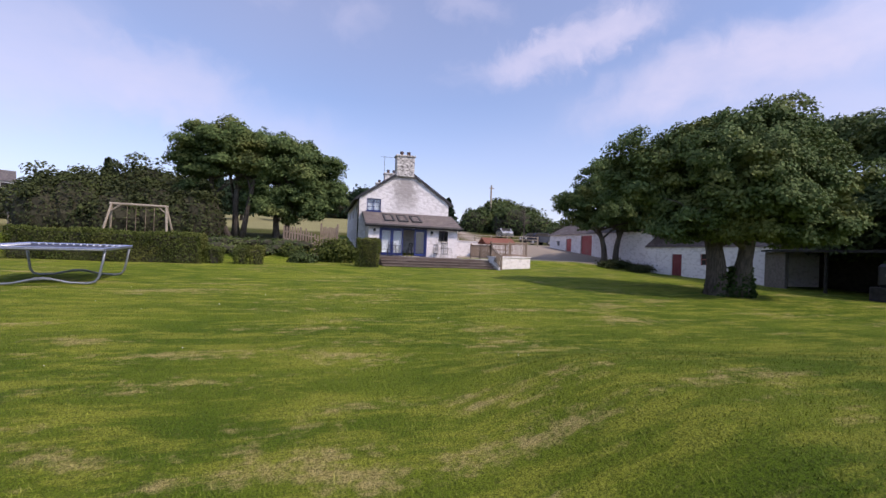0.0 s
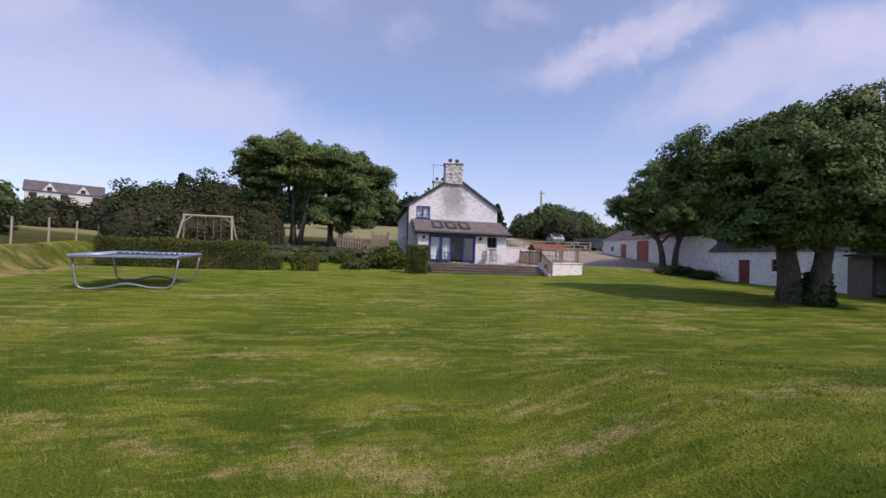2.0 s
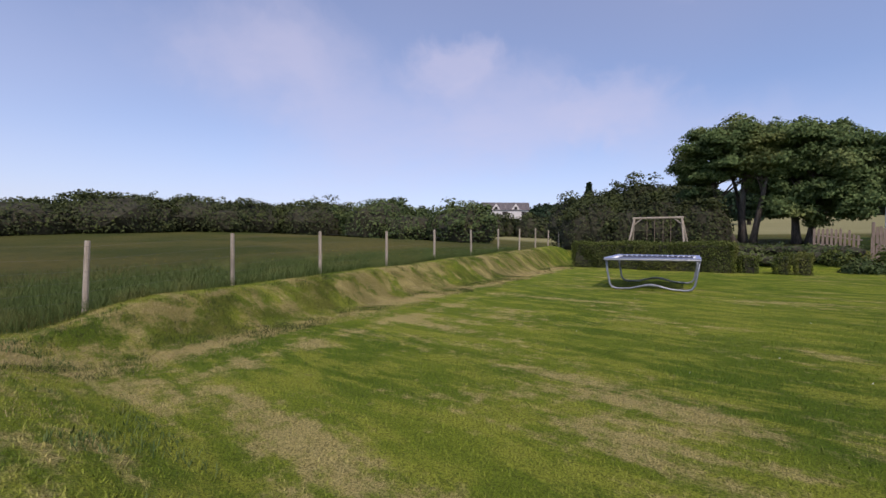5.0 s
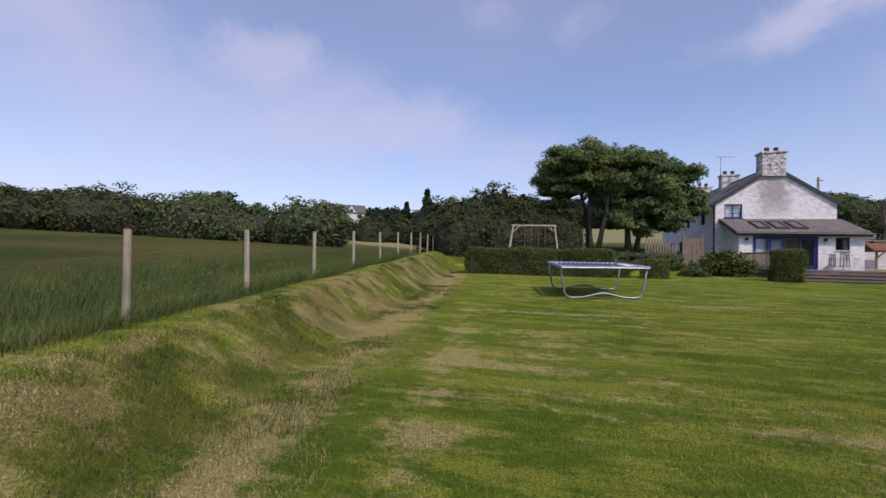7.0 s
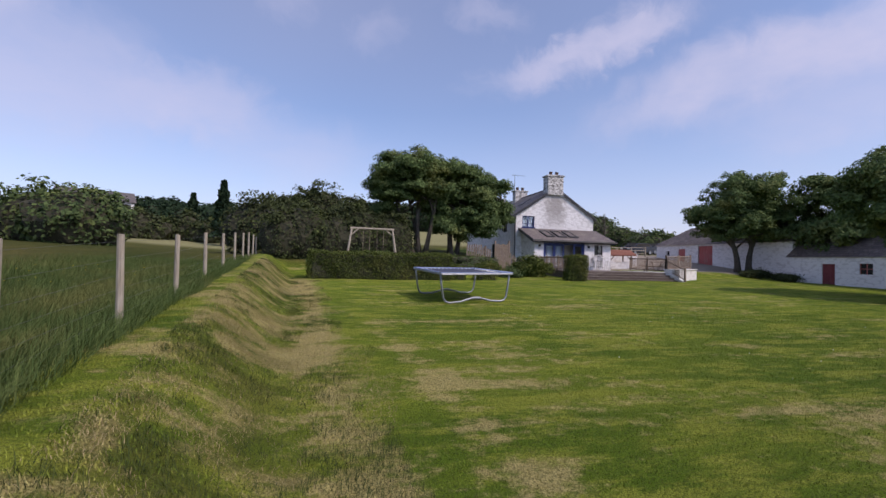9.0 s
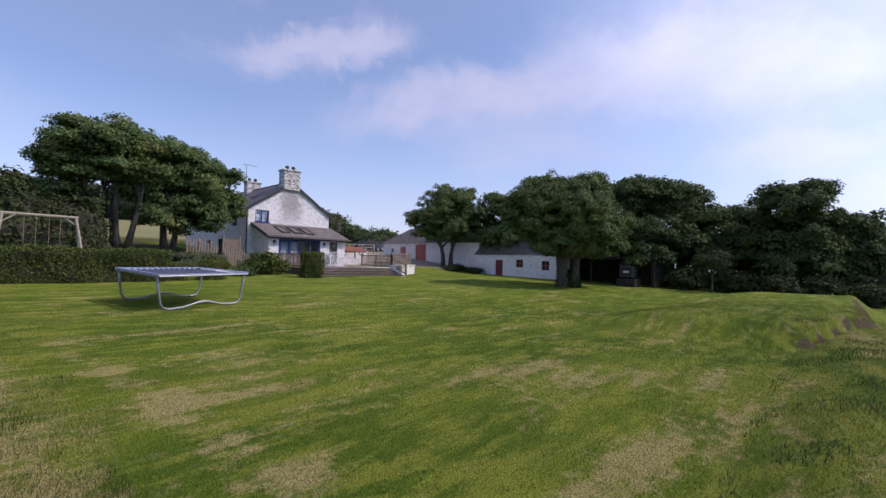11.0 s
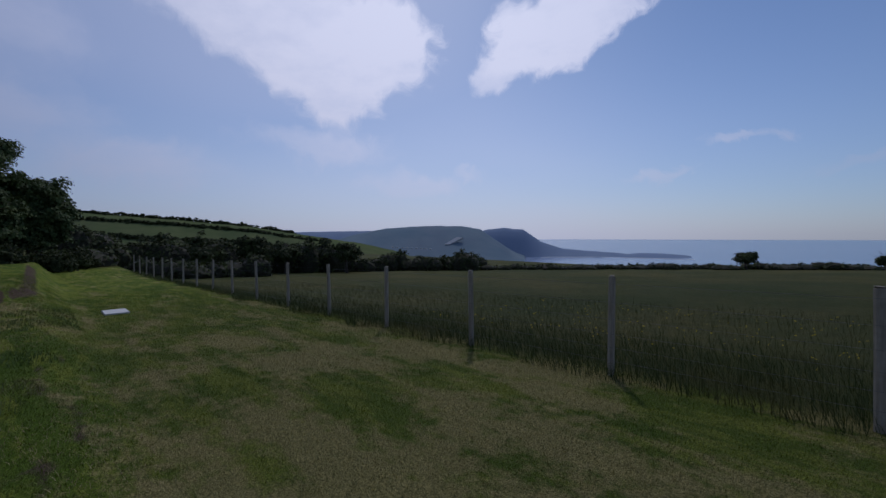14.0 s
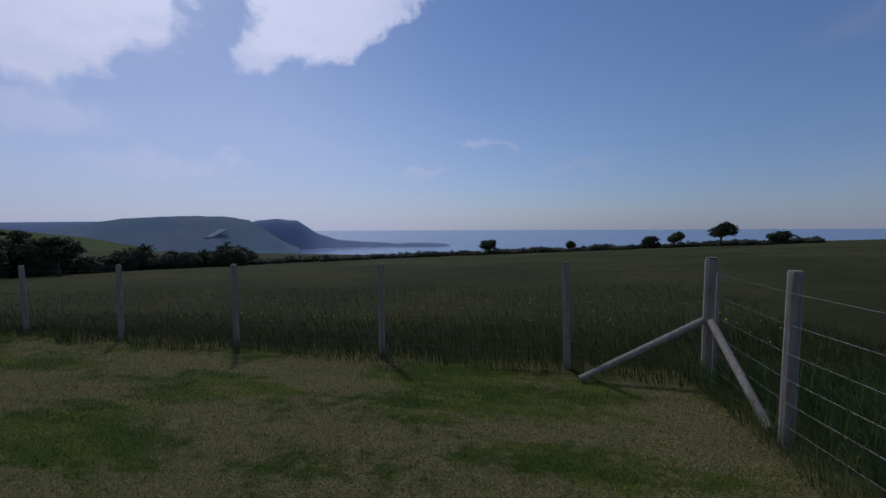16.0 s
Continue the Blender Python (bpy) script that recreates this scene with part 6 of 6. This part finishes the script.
def hill_hedge(row, a, b, size, seed):
    """A ragged hedge that follows one contour of the valley side."""
    rng = np.random.default_rng(seed)
    t = np.arange(a, b, 0.16)
    i = t.astype(int)
    p = valley_side[i, row] * (1 - (t - i))[:, None] + valley_side[i + 1, row] * (t - i)[:, None]
    lobes = [(x, y, z + 0.3 * size, 1.9 * size * g, 1.9 * size * g, size * g) for (x, y, z), g in zip(p, rng.uniform(0.5, 1.5, len(p))) if rng.random() < 0.85]
    q, way = crown_points(lobes, 60 * len(lobes), rng, 0.5 * size, 20, 5)
    v, f = cards(q, 0.9, rng, facing=way)
    tagged(mesh_part("field_hedge", v, f, M_THORN), "dark hedge line across the valley side", "hedge", kind="stuff")


for row, a, b, size, seed in ((4, 10, 58, 1.5, 1), (3, 16, 66, 1.4, 2), (2, 8, 60, 1.5, 3)):
    hill_hedge(row, a, b, size, seed)

# ---- lone trees on the southern skyline ----
def skyline_tree(az, d, h, r, lean=0.5, name="thorn_tree"):
    x, y = EYE_X + d * math.sin(radians(az)), EYE_Y + d * math.cos(radians(az))
    z = land_at(x, y)
    tree(name, "small dark windblown thorn tree on the field skyline", (x, y, z), [(x, y, 0.1 + 0.02 * h, x + lean * 0.5, y, z + h * 0.5)],
         [(x + lean, y, z + h * 0.68, r, r, h * 0.26), (x + lean * 1.6, y, z + h * 0.82, r * 0.6, r * 0.6, h * 0.16), (x, y, z + h * 0.55, r * 0.6, r * 0.6, h * 0.18)], 3600, 0.2, M_THORN, 0.3, 5, 14, group="skyline thorns")


for az, d, h, r, lean in ((195.6, 78, 3.7, 1.6, -0.7), (188.4, 80, 2.0, 1.0, -0.4), (191.2, 80, 2.4, 1.0, -0.4), (169.0, 74, 2.5, 1.6, 0.0), (179.5, 78, 1.6, 0.6, 0.0), (201.0, 84, 1.8, 1.6, -0.2), (109.6, 60, 5.2, 2.6, 0.4), (121.0, 62, 4.4, 2.4, 0.4), (104.5, 56, 3.6, 2.0, 0.2), (113.5, 62, 3.8, 2.2, 0.2)):
    skyline_tree(az, d, h, r, lean)
dead = thing("bare_tree", (33.0, 66.0, land_at(33, 66)), "leafless grey tree beyond the yard", "tree")
bm = bmesh.new()
dz = land_at(33, 66)
tube(bm, [(33, 66, dz), (33.1, 66, dz + 2.2), (32.8, 66, dz + 4.6)], [0.2, 0.15, 0.06], 7)
part("trunk", bm, M_BARK, dead)
bm = bmesh.new()
for k in range(26):
    a, z = random.uniform(0, math.tau), random.uniform(1.6, 4.4)
    e = Vector((33 + math.cos(a) * (5.2 - z) * 0.6, 66 + math.sin(a) * (5.2 - z) * 0.5, dz + z + random.uniform(0.4, 1.5)))
    tube(bm, limb_points((33, 66, dz + z), e, 0.3, 3), [0.05, 0.04, 0.025, 0.01], 5)
part("branchwork", bm, M_BARK, dead)


# ---- far house, pole, cars ----
def build_far_house():
    az, d, k = -31.4, 89.0, 0.58
    c = Vector((-1.1 + d * math.sin(radians(az)), -0.36 + d * math.cos(radians(az)), 0))
    z0 = 1.56 + d * math.tan(radians(4.3))
    h = thing("far_house", (c.x, c.y, z0), "distant white dormer bungalow with dark roof", "house")
    u = Vector((math.cos(radians(az)), -math.sin(radians(az)), 0))
    v = Vector((math.sin(radians(az)), math.cos(radians(az)), 0))

    def block(name, a0, a1, b0, b1, z_0, z_1, mat, parent=h):
        q = [c + u * a * k + v * b * k + Vector((0, 0, z0 + (z_0 - z0) * k)) for a, b in ((a0, b0), (a1, b0), (a1, b1), (a0, b1))]
        return part(name, prism(bmesh.new(), q, (0, 0, (z_1 - z_0) * k)), mat, parent)

    block("wall", -8, 8, 0, 6.5, z0 - 3.0, z0 + 2.4, M_CONC)
    e, r = z0 + 2.4, z0 + 5.4

    def spot(a, b, z):
        return c + u * a * k + v * b * k + Vector((0, 0, z0 + (z - z0) * k))

    part("roof", prism(bmesh.new(), [spot(-8.4, -0.4, e), spot(-8.4, 3.2, r), spot(-8.4, 6.9, e)], u * 16.8 * k), M_SLATE, h)
    for a in (-3.2, 3.6):
        dm = part("dormer", prism(bmesh.new(), [spot(a - 1.6, -0.2, e), spot(a + 1.6, -0.2, e), spot(a, -0.2, e + 2.3)], v * 3 * k), M_CONC, h)
        block("window", a - 0.5, a + 0.5, -0.26, -0.2, e + 0.25, e + 1.2, M_DARK, dm)
    for a in (-6.4, -0.2, 6.4):
        block("window", a - 0.8, a + 0.8, -0.06, 0.0, z0 + 0.7, z0 + 1.9, M_DARK)


build_far_house()
far_row = []
for k in range(13):
    fx, fy = polar(-37.5 + 1.5 * k, 84 + 1.5 * math.sin(k * 1.7), -1.1, -0.36)
    far_row.append((fx, fy, 2.4, max(3.0, 8.5 + 0.8 * math.sin(k * 2.3) - land_at(fx, fy))))
bush_row("distant_trees", "dark trees below the distant bungalow", far_row, M_THORN, 130, leaf=0.3, clump=0.55)
pole = thing("telegraph_pole", (30.3, 74.5, land_at(30.3, 74.5)), "tall wooden telegraph pole beyond the yard", "pole")
bm = bmesh.new()
rod(bm, (30.3, 74.5, land_at(30.3, 74.5) - 0.3), (30.3, 74.5, 14.6), 0.2, 0.15, 10)
part("mast", bm, M_WOOD, pole)
part("crossarm", boxed(29.9, 30.9, 74.35, 74.45, 14.0, 14.15), M_WOOD, pole)


def car(label, x, y, z, heading, paint):
    c = thing("parked_car", (x, y, z), label, "car", "cars in the yard")
    m = Matrix.Translation((x, y, z)) @ Matrix.Rotation(radians(heading), 4, "Z")
    prof = [(-2.1, 0.35), (-2.15, 0.75), (-1.95, 1.0), (-1.35, 1.08), (-0.75, 1.48), (0.2, 1.55), (1.15, 1.48), (1.85, 1.05), (2.08, 0.95), (2.1, 0.35)]
    bm = prism(bmesh.new(), [m @ Vector((a, -0.85, b)) for a, b in prof], m.to_3x3() @ Vector((0, 1.7, 0)))
    body = part("body", bm, paint, c)
    for s in (-1, 1):
        q = [(-1.2, 1.1), (-0.72, 1.42), (0.2, 1.49), (1.05, 1.42), (1.55, 1.1)]
        part("side_window", prism(bmesh.new(), [m @ Vector((a, s * 0.853, b)) for a, b in q], m.to_3x3() @ Vector((0, s * 0.012, 0))), M_DARK, body)
    part("windscreen", prism(bmesh.new(), [m @ Vector(p) for p in ((-1.33, -0.7, 1.11), (-1.33, 0.7, 1.11), (-0.8, 0.62, 1.47), (-0.8, -0.62, 1.47))], m.to_3x3() @ Vector((-0.012, 0, 0.02))), M_DARK, body)
    for a in (-1.35, 1.3):
        for s in (-1, 1):
            bm = bmesh.new()
            rod(bm, m @ Vector((a, s * 0.68, 0.32)), m @ Vector((a, s * 0.88, 0.32)), 0.32, sides=18)
            w = part("wheel", bm, M_RUBBER, c)
            bm = bmesh.new()
            rod(bm, m @ Vector((a, s * 0.87, 0.32)), m @ Vector((a, s * 0.895, 0.32)), 0.2, sides=14)
            part("rim", bm, M_GALV, w)
    for s in (-1, 1):
        part("headlight", prism(bmesh.new(), [m @ Vector((-2.155, s * 0.55 + d, h)) for d, h in ((-0.18, 0.68), (0.18, 0.68), (0.18, 0.84), (-0.18, 0.84))], m.to_3x3() @ Vector((-0.02, 0, 0))), M_CONC, c)


car("dark blue parked estate car on the yard", 26.0, 48.3, land_at(26, 48.3), 12, M_CARPAINT)
car("dark blue parked estate car on the yard", 30.6, 50.2, land_at(30.6, 50.2), 8, M_CARPAINT)
car("small silver car parked beyond the rail fence", 27.0, 60.5, land_at(27.0, 60.5), 80, M_CARSILVER)
bars = thing("rail_fence", (14, 44, land_at(14, 44)), "weathered post and rail fence beyond the patio", "fence")
for k in range(8):
    x = 10.5 + k * 1.9
    z = land_at(x, 44)
    part("post", boxed(x - 0.06, x + 0.06, 43.94, 44.06, z - 0.2, z + 1.15, 0.01), M_WOOD, bars)
for f in (0.4, 0.75, 1.08):
    bm = bmesh.new()
    tube(bm, [(10.5 + k * 1.9, 43.92, land_at(10.5 + k * 1.9, 44) + f) for k in range(8)], 0.045, 6)
    part("rail", bm, M_WOOD, bars)


# ---- patio things ----
def metal_chair(x, y, z, heading, material, label, group):
    c = thing("patio_chair", (x, y, z), label, "chair", group)
    m = Matrix.Translation((x, y, z)) @ Matrix.Rotation(radians(heading), 4, "Z")
    part("seat", prism(bmesh.new(), [m @ Vector(p) for p in ((-0.22, -0.22, 0.44), (0.22, -0.22, 0.44), (0.2, 0.22, 0.44), (-0.2, 0.22, 0.44))], (0, 0, 0.025)), material, c)
    for a, b in ((-0.2, -0.2), (0.2, -0.2), (-0.19, 0.2), (0.19, 0.2)):
        bm = bmesh.new()
        rod(bm, m @ Vector((a, b, 0.44)), m @ Vector((a * 1.12, b * 1.12, 0.0)), 0.014, sides=6)
        part("leg", bm, material, c)
    bm = bmesh.new()
    tube(bm, [m @ Vector(p) for p in ((-0.2, 0.2, 0.44), (-0.21, 0.26, 0.8), (-0.12, 0.28, 0.93), (0.12, 0.28, 0.93), (0.21, 0.26, 0.8), (0.2, 0.2, 0.44))], 0.014, 6)
    part("back_frame", bm, material, c)
    for k in range(4):
        bm = bmesh.new()
        rod(bm, m @ Vector((-0.12 + 0.08 * k, 0.21, 0.46)), m @ Vector((-0.12 + 0.08 * k, 0.275, 0.9)), 0.009, sides=5)
        part("back_bar", bm, material, c)


def round_table(x, y, z, r, h, material, label):
    t = thing("patio_table", (x, y, z), label, "table")
    bm = bmesh.new()
    rod(bm, (x, y, z + h - 0.03), (x, y, z + h), r, sides=28)
    part("tabletop", bm, material, t)
    for k in range(4):
        a = k * math.pi / 2 + 0.6
        bm = bmesh.new()
        tube(bm, [(x + math.cos(a) * r * 0.25, y + math.sin(a) * r * 0.25, z + h - 0.03), (x + math.cos(a) * r * 0.3, y + math.sin(a) * r * 0.3, z + 0.3), (x + math.cos(a) * r * 0.75, y + math.sin(a) * r * 0.75, z)], 0.017, 6)
        part("leg", bm, material, t)


DECK = 1.325
round_table(5.0, 28.6, DECK, 0.55, 0.73, M_BLACK, "black metal round patio table on the deck")
for a in range(5):
    an = a * math.tau / 5 + 0.4
    metal_chair(5.0 + math.cos(an) * 0.85, 28.6 + math.sin(an) * 0.8, DECK, math.degrees(an) - 90, M_BLACK, "black metal patio chair round the deck table", "chairs round the deck table")
round_table(8.45, 29.45, DECK, 0.3, 0.95, M_CONC, "tall white metal bistro table against the lean-to wall")
for x in (7.85, 9.0):
    c = thing("bistro_stool", (x, 29.5, DECK), "white metal bar stool beside the bistro table", "stool", "bistro stools")
    bm = bmesh.new()
    rod(bm, (x, 29.5, DECK + 0.68), (x, 29.5, DECK + 0.71), 0.17, sides=18)
    part("seat", bm, M_CONC, c)
    for k in range(4):
        a = k * math.pi / 2 + 0.78
        bm = bmesh.new()
        rod(bm, (x + math.cos(a) * 0.12, 29.5 + math.sin(a) * 0.12, DECK + 0.69), (x + math.cos(a) * 0.24, 29.5 + math.sin(a) * 0.2, DECK), 0.013, sides=6)
        part("leg", bm, M_CONC, c)
    bm = bmesh.new()
    tube(bm, [(x - 0.16, 29.6, DECK + 0.7), (x - 0.17, 29.66, DECK + 0.98), (x + 0.17, 29.66, DECK + 0.98), (x + 0.16, 29.6, DECK + 0.7)], 0.012, 6)
    part("backrest", bm, M_CONC, c)


def picnic_bench(x, y, z):
    t = thing("picnic_bench", (x, y, z), "reddish-brown timber picnic bench on the patio", "bench")
    for k in range(5):
        part("tabletop_plank", boxed(x - 0.85, x + 0.85, y - 0.36 + k * 0.145, y - 0.23 + k * 0.145, z + 0.71, z + 0.75), M_RAIL, t)
    for s in (-1, 1):
        part("seat_plank", boxed(x - 0.85, x + 0.85, y + s * 0.7 - 0.13, y + s * 0.7 + 0.13, z + 0.42, z + 0.46), M_RAIL, t)
        for e in (-0.6, 0.6):
            bm = bmesh.new()
            rod(bm, (x + e, y + s * 0.2, z + 0.71), (x + e, y + s * 0.62, z), 0.045, sides=4)
            part("leg", bm, M_RAIL, t)
    for e in (-0.6, 0.6):
        part("crossbar", boxed(x + e - 0.03, x + e + 0.03, y - 0.8, y + 0.8, z + 0.36, z + 0.42), M_RAIL, t)


picnic_bench(12.3, 28.2, 1.33)
shelter = thing("log_shelter", (17.0, 39.6, 1.4), "small timber shelter with a red tiled roof on a white base", "shelter")
part("base", boxed(15.7, 17.9, 39.0, 40.2, 1.36, 2.1, 0.03), M_WHITE, shelter)
for px, py in ((15.65, 38.9), (18.15, 38.9), (15.65, 40.3), (18.15, 40.3)):
    part("post", boxed(px - 0.06, px + 0.06, py - 0.06, py + 0.06, 1.36, 2.74, 0.01), M_RAIL, shelter)
for side in (-1, 1):
    part("brace", prism(bmesh.new(), [(16.9 + side * 1.2, 38.86, 2.2), (16.9 + side * 1.2, 38.86, 2.32), (16.9 + side * 0.75, 38.86, 2.74), (16.9 + side * 0.68, 38.86, 2.74)], (0, 0.06, 0)), M_RAIL, shelter)
    shed_roof = part("roof_slope", prism(bmesh.new(), [(15.3, 39.6, 3.28), (15.3, 39.6 + side * 1.05, 2.72), (15.3, 39.6 + side * 1.05, 2.78), (15.3, 39.6, 3.34)], (3.2, 0, 0)), M_TERRA, shelter, "weathered red clay tiles")
    for k in range(5):
        f0, f1 = k / 5, (k + 1) / 5
        part("tile_course", prism(bmesh.new(), [(15.28, 39.6 + side * 1.07 * f0, 3.345 - 0.56 * f0), (15.28, 39.6 + side * 1.07 * f1, 3.345 - 0.56 * f1 + 0.03), (15.28, 39.6 + side * 1.07 * f1, 3.345 - 0.56 * f1 + 0.05), (15.28, 39.6 + side * 1.07 * f0, 3.365 - 0.56 * f0)], (3.24, 0, 0)), M_TERRA, shed_roof)
for x, w, z1 in ((7.95, 0.34, 2.28), (8.5, 0.5, 2.42)):
    orn = thing("wall_ornament", (x, LY - 0.03, 1.5), "black wire ornament hung on the white wall", "wall ornament", "wire wall ornaments")
    bm = bmesh.new()
    for u in (0, 0.33, 0.67, 1):
        rod(bm, (x + w * u, LY - 0.03, 1.52), (x + w * (0.5 + (u - 0.5) * 0.75), LY - 0.03, z1), 0.012)
    for z in (1.6, (1.6 + z1) / 2, z1 - 0.03):
        rod(bm, (x, LY - 0.03, z), (x + w, LY - 0.03, z), 0.012)
    part("wire_frame", bm, M_BLACK, orn)
gate = thing("garden_gate", (0.5, 30.0, land_at(0.5, 30.0)), "tall weathered board gate between the trees and the house", "gate")
gz = land_at(0.5, 30.0)
for x in (0.05, 1.12):
    part("post", boxed(x - 0.06, x + 0.06, 29.94, 30.06, gz - 0.1, gz + 2.0, 0.01), M_RAIL, gate)
for k in range(7):
    x = 0.14 + k * 0.135
    top = gz + 1.75 + 0.05 * math.sin(k * 2.3)
    part("board", boxed(x, x + 0.115, 29.985, 30.01, gz + 0.06, top), M_RAIL, gate)
for z in (0.35, 1.35):
    part("rail", boxed(0.11, 1.06, 30.013, 30.05, gz + z, gz + z + 0.09), M_RAIL, gate)

# ---- picket fences behind the flower bed ----
for name, label, x0, x1, y, h in (("picket_fence", "rough grey paling fence under the trees", -2.3, -0.4, 29.4, 1.05), ("paling_gate", "grey upright paling panel in the shrubs", -0.35, 0.75, 27.4, 1.25)):
    t = thing(name, (x0, y, land_at(x0, y)), label, "fence")
    n = int((x1 - x0) / 0.17)
    for k in range(n):
        x = x0 + k * 0.17
        z = land_at(x, y)
        hh = h * random.uniform(0.88, 1.08)
        part("paling", prism(bmesh.new(), [(x, y, z - 0.1), (x + 0.1, y, z - 0.1), (x + 0.1, y, z + hh - 0.07), (x + 0.05, y, z + hh), (x, y, z + hh - 0.07)], (random.uniform(-0.01, 0.01), 0.025, 0)), M_RAIL, t)
    for f in (0.3, 0.75):
        bm = bmesh.new()
        rod(bm, (x0, y + 0.05, land_at(x0, y) + h * f), (x1, y + 0.05, land_at(x1, y) + h * f), 0.035, sides=4)
        part("rail", bm, M_WOOD, t)

slab = tagged(part("drain_cover", boxed(3.2, 3.95, -2.62, -2.1, land_at(3.6, -2.36) - 0.02, land_at(3.6, -2.36) + 0.05, 0.01), M_CONC), "pale square drain cover set in the terrace grass", "drain cover")
tank = thing("oil_tank", (28.0, 15.8, 0.5), "dark green tank with a white label plate", "tank")
part("base", boxed(22.6, 24.1, 11.2, 12.6, 0.2, 0.95, 0.03), M_DARK, tank)
part("body", boxed(22.75, 23.95, 11.35, 12.45, 0.953, 1.95, 0.12), M_BLACK, tank)
part("label_plate", boxed(22.735, 22.745, 11.65, 12.1, 1.4, 1.55), M_CONC, tank)

bush_row("nettles", "dark rank nettles and grass under the trees", [(x, 26.6 + 0.5 * math.sin(x * 2), 0.75, 0.5) for x in np.arange(-12.0, -1.2, 0.8)] + [(x, 28.0, 0.8, 0.55) for x in np.arange(-12.0, -0.6, 0.9)], M_OAK, 900, leaf=0.09, clump=0.16)

# ---- grass ----
def scatter(x0, x1, y0, y1, per):
    n = int((x1 - x0) * (y1 - y0) * per)
    return np.stack([RNG.uniform(x0, x1, n), RNG.uniform(y0, y1, n)], 1)


def near_path(xy, reach):
    px = np.array([[0, 0], [-2, -0.5], [-4, -0.5], [-6, -0.3], [-8, -0.1], [-10, 0.2], [-11, -0.5], [-10.4, -0.9]])
    d = np.sqrt(((xy[:, None, :] - px[None]) ** 2).sum(-1)).min(1)
    return xy[RNG.random(len(xy)) < np.clip(1.25 - d / reach, 0.0, 1.0)]


turf = near_path(scatter(-14.5, 12, -5.7, 16, 1300), 12.0)
xfw = west_fence_x(turf[:, 1])
turf = turf[(turf[:, 0] > xfw + 0.1)]
blades("turf", "short mown lawn grass with dry blades", turf, 0.035, 0.011, M_TURF_BLADE, lean=1.2, bent=False)
face = scatter(-15.5, -8.8, -1, 22, 1700)
o = face[:, 0] - west_fence_x(face[:, 1])
face = face[(o > 0.75) & (o < 2.6 + 1.0 * patchy(face[:, 0], face[:, 1], 0.8, 11))]
tuft = 0.45 * patchy(face[:, 0], face[:, 1], 0.9, 7) + 0.45 * patchy(face[:, 0], face[:, 1], 0.27, 19) + 0.3 * RNG.random(len(face)) - 0.55
blades("bank_grass", "green tufts of grass on the bank", face[tuft < -0.08], 0.075, 0.0045, M_FIELD_BLADE, lean=1.7)
blades("dead_grass", "bleached dead grass lying on the bank", face[tuft > 0.0], 0.04, 0.0035, M_STRAW, lean=2.6)
rid = scatter(-12.5, 4, -1.5, 0.8, 500)
rt = 2.4 * (patchy(rid[:, 0], rid[:, 1], 0.8, 13) - 0.5)
blades("bank_grass", "green tufts of grass on the southern ridge", rid[rt > 0.2], 0.07, 0.011, M_LONG_BLADE, lean=1.2)
blades("dead_grass", "bleached dead grass on the southern ridge", rid[rt < -0.25], 0.04, 0.0035, M_STRAW, lean=2.6)
wf = scatter(-22, -11.5, -6, 20, 900)
o = west_fence_x(wf[:, 1]) - wf[:, 0]
wf = wf[(o > -0.35) & (RNG.random(len(wf)) < np.clip(1.2 - o / 6.0, 0.08, 1))]
blades("long_grass", "tall uncut grass along the western fence", wf, 0.28, 0.006, M_LONG_BLADE, lean=1.4, drift=0.6)
sf = scatter(-14, 26, -15, -5.3, 620)
dd = -5.75 - sf[:, 1]
sf = sf[(dd > -0.4 * patchy(sf[:, 0], sf[:, 1], 0.7, 15)) & (RNG.random(len(sf)) < np.clip(1.1 - dd / 3.5, 0.06, 1) * np.clip(1.3 - (sf[:, 0] + 10) / 34, 0.15, 1))]
blades("long_grass", "tall uncut grass below the southern fence", sf, 0.2, 0.007, M_FIELD_BLADE, lean=1.3, drift=0.4)


def flowers(name, label, xy, height, material):
    p = np.stack([xy[:, 0], xy[:, 1], land(xy[:, 0], xy[:, 1]) + height * RNG.uniform(0.7, 1.1, len(xy))], 1)
    v, f = cards(np.repeat(p, 3, 0) + RNG.normal(0, 0.006, (len(p) * 3, 3)), 0.016, RNG, 1.5, 1.0)
    tagged(mesh_part(name, v, f, material), label, "flowers", kind="stuff")


flowers("buttercups", "yellow buttercups in the uncut field grass", np.concatenate([scatter(-13, -4, -11, -6.2, 7), scatter(-22, -15.5, 4, 14, 2)]), 0.4, M_FLOWER)
flowers("daisies", "scattered white daisies in the lawn", scatter(-9, 6, 5, 13, 0.2), 0.04, M_DAISY)
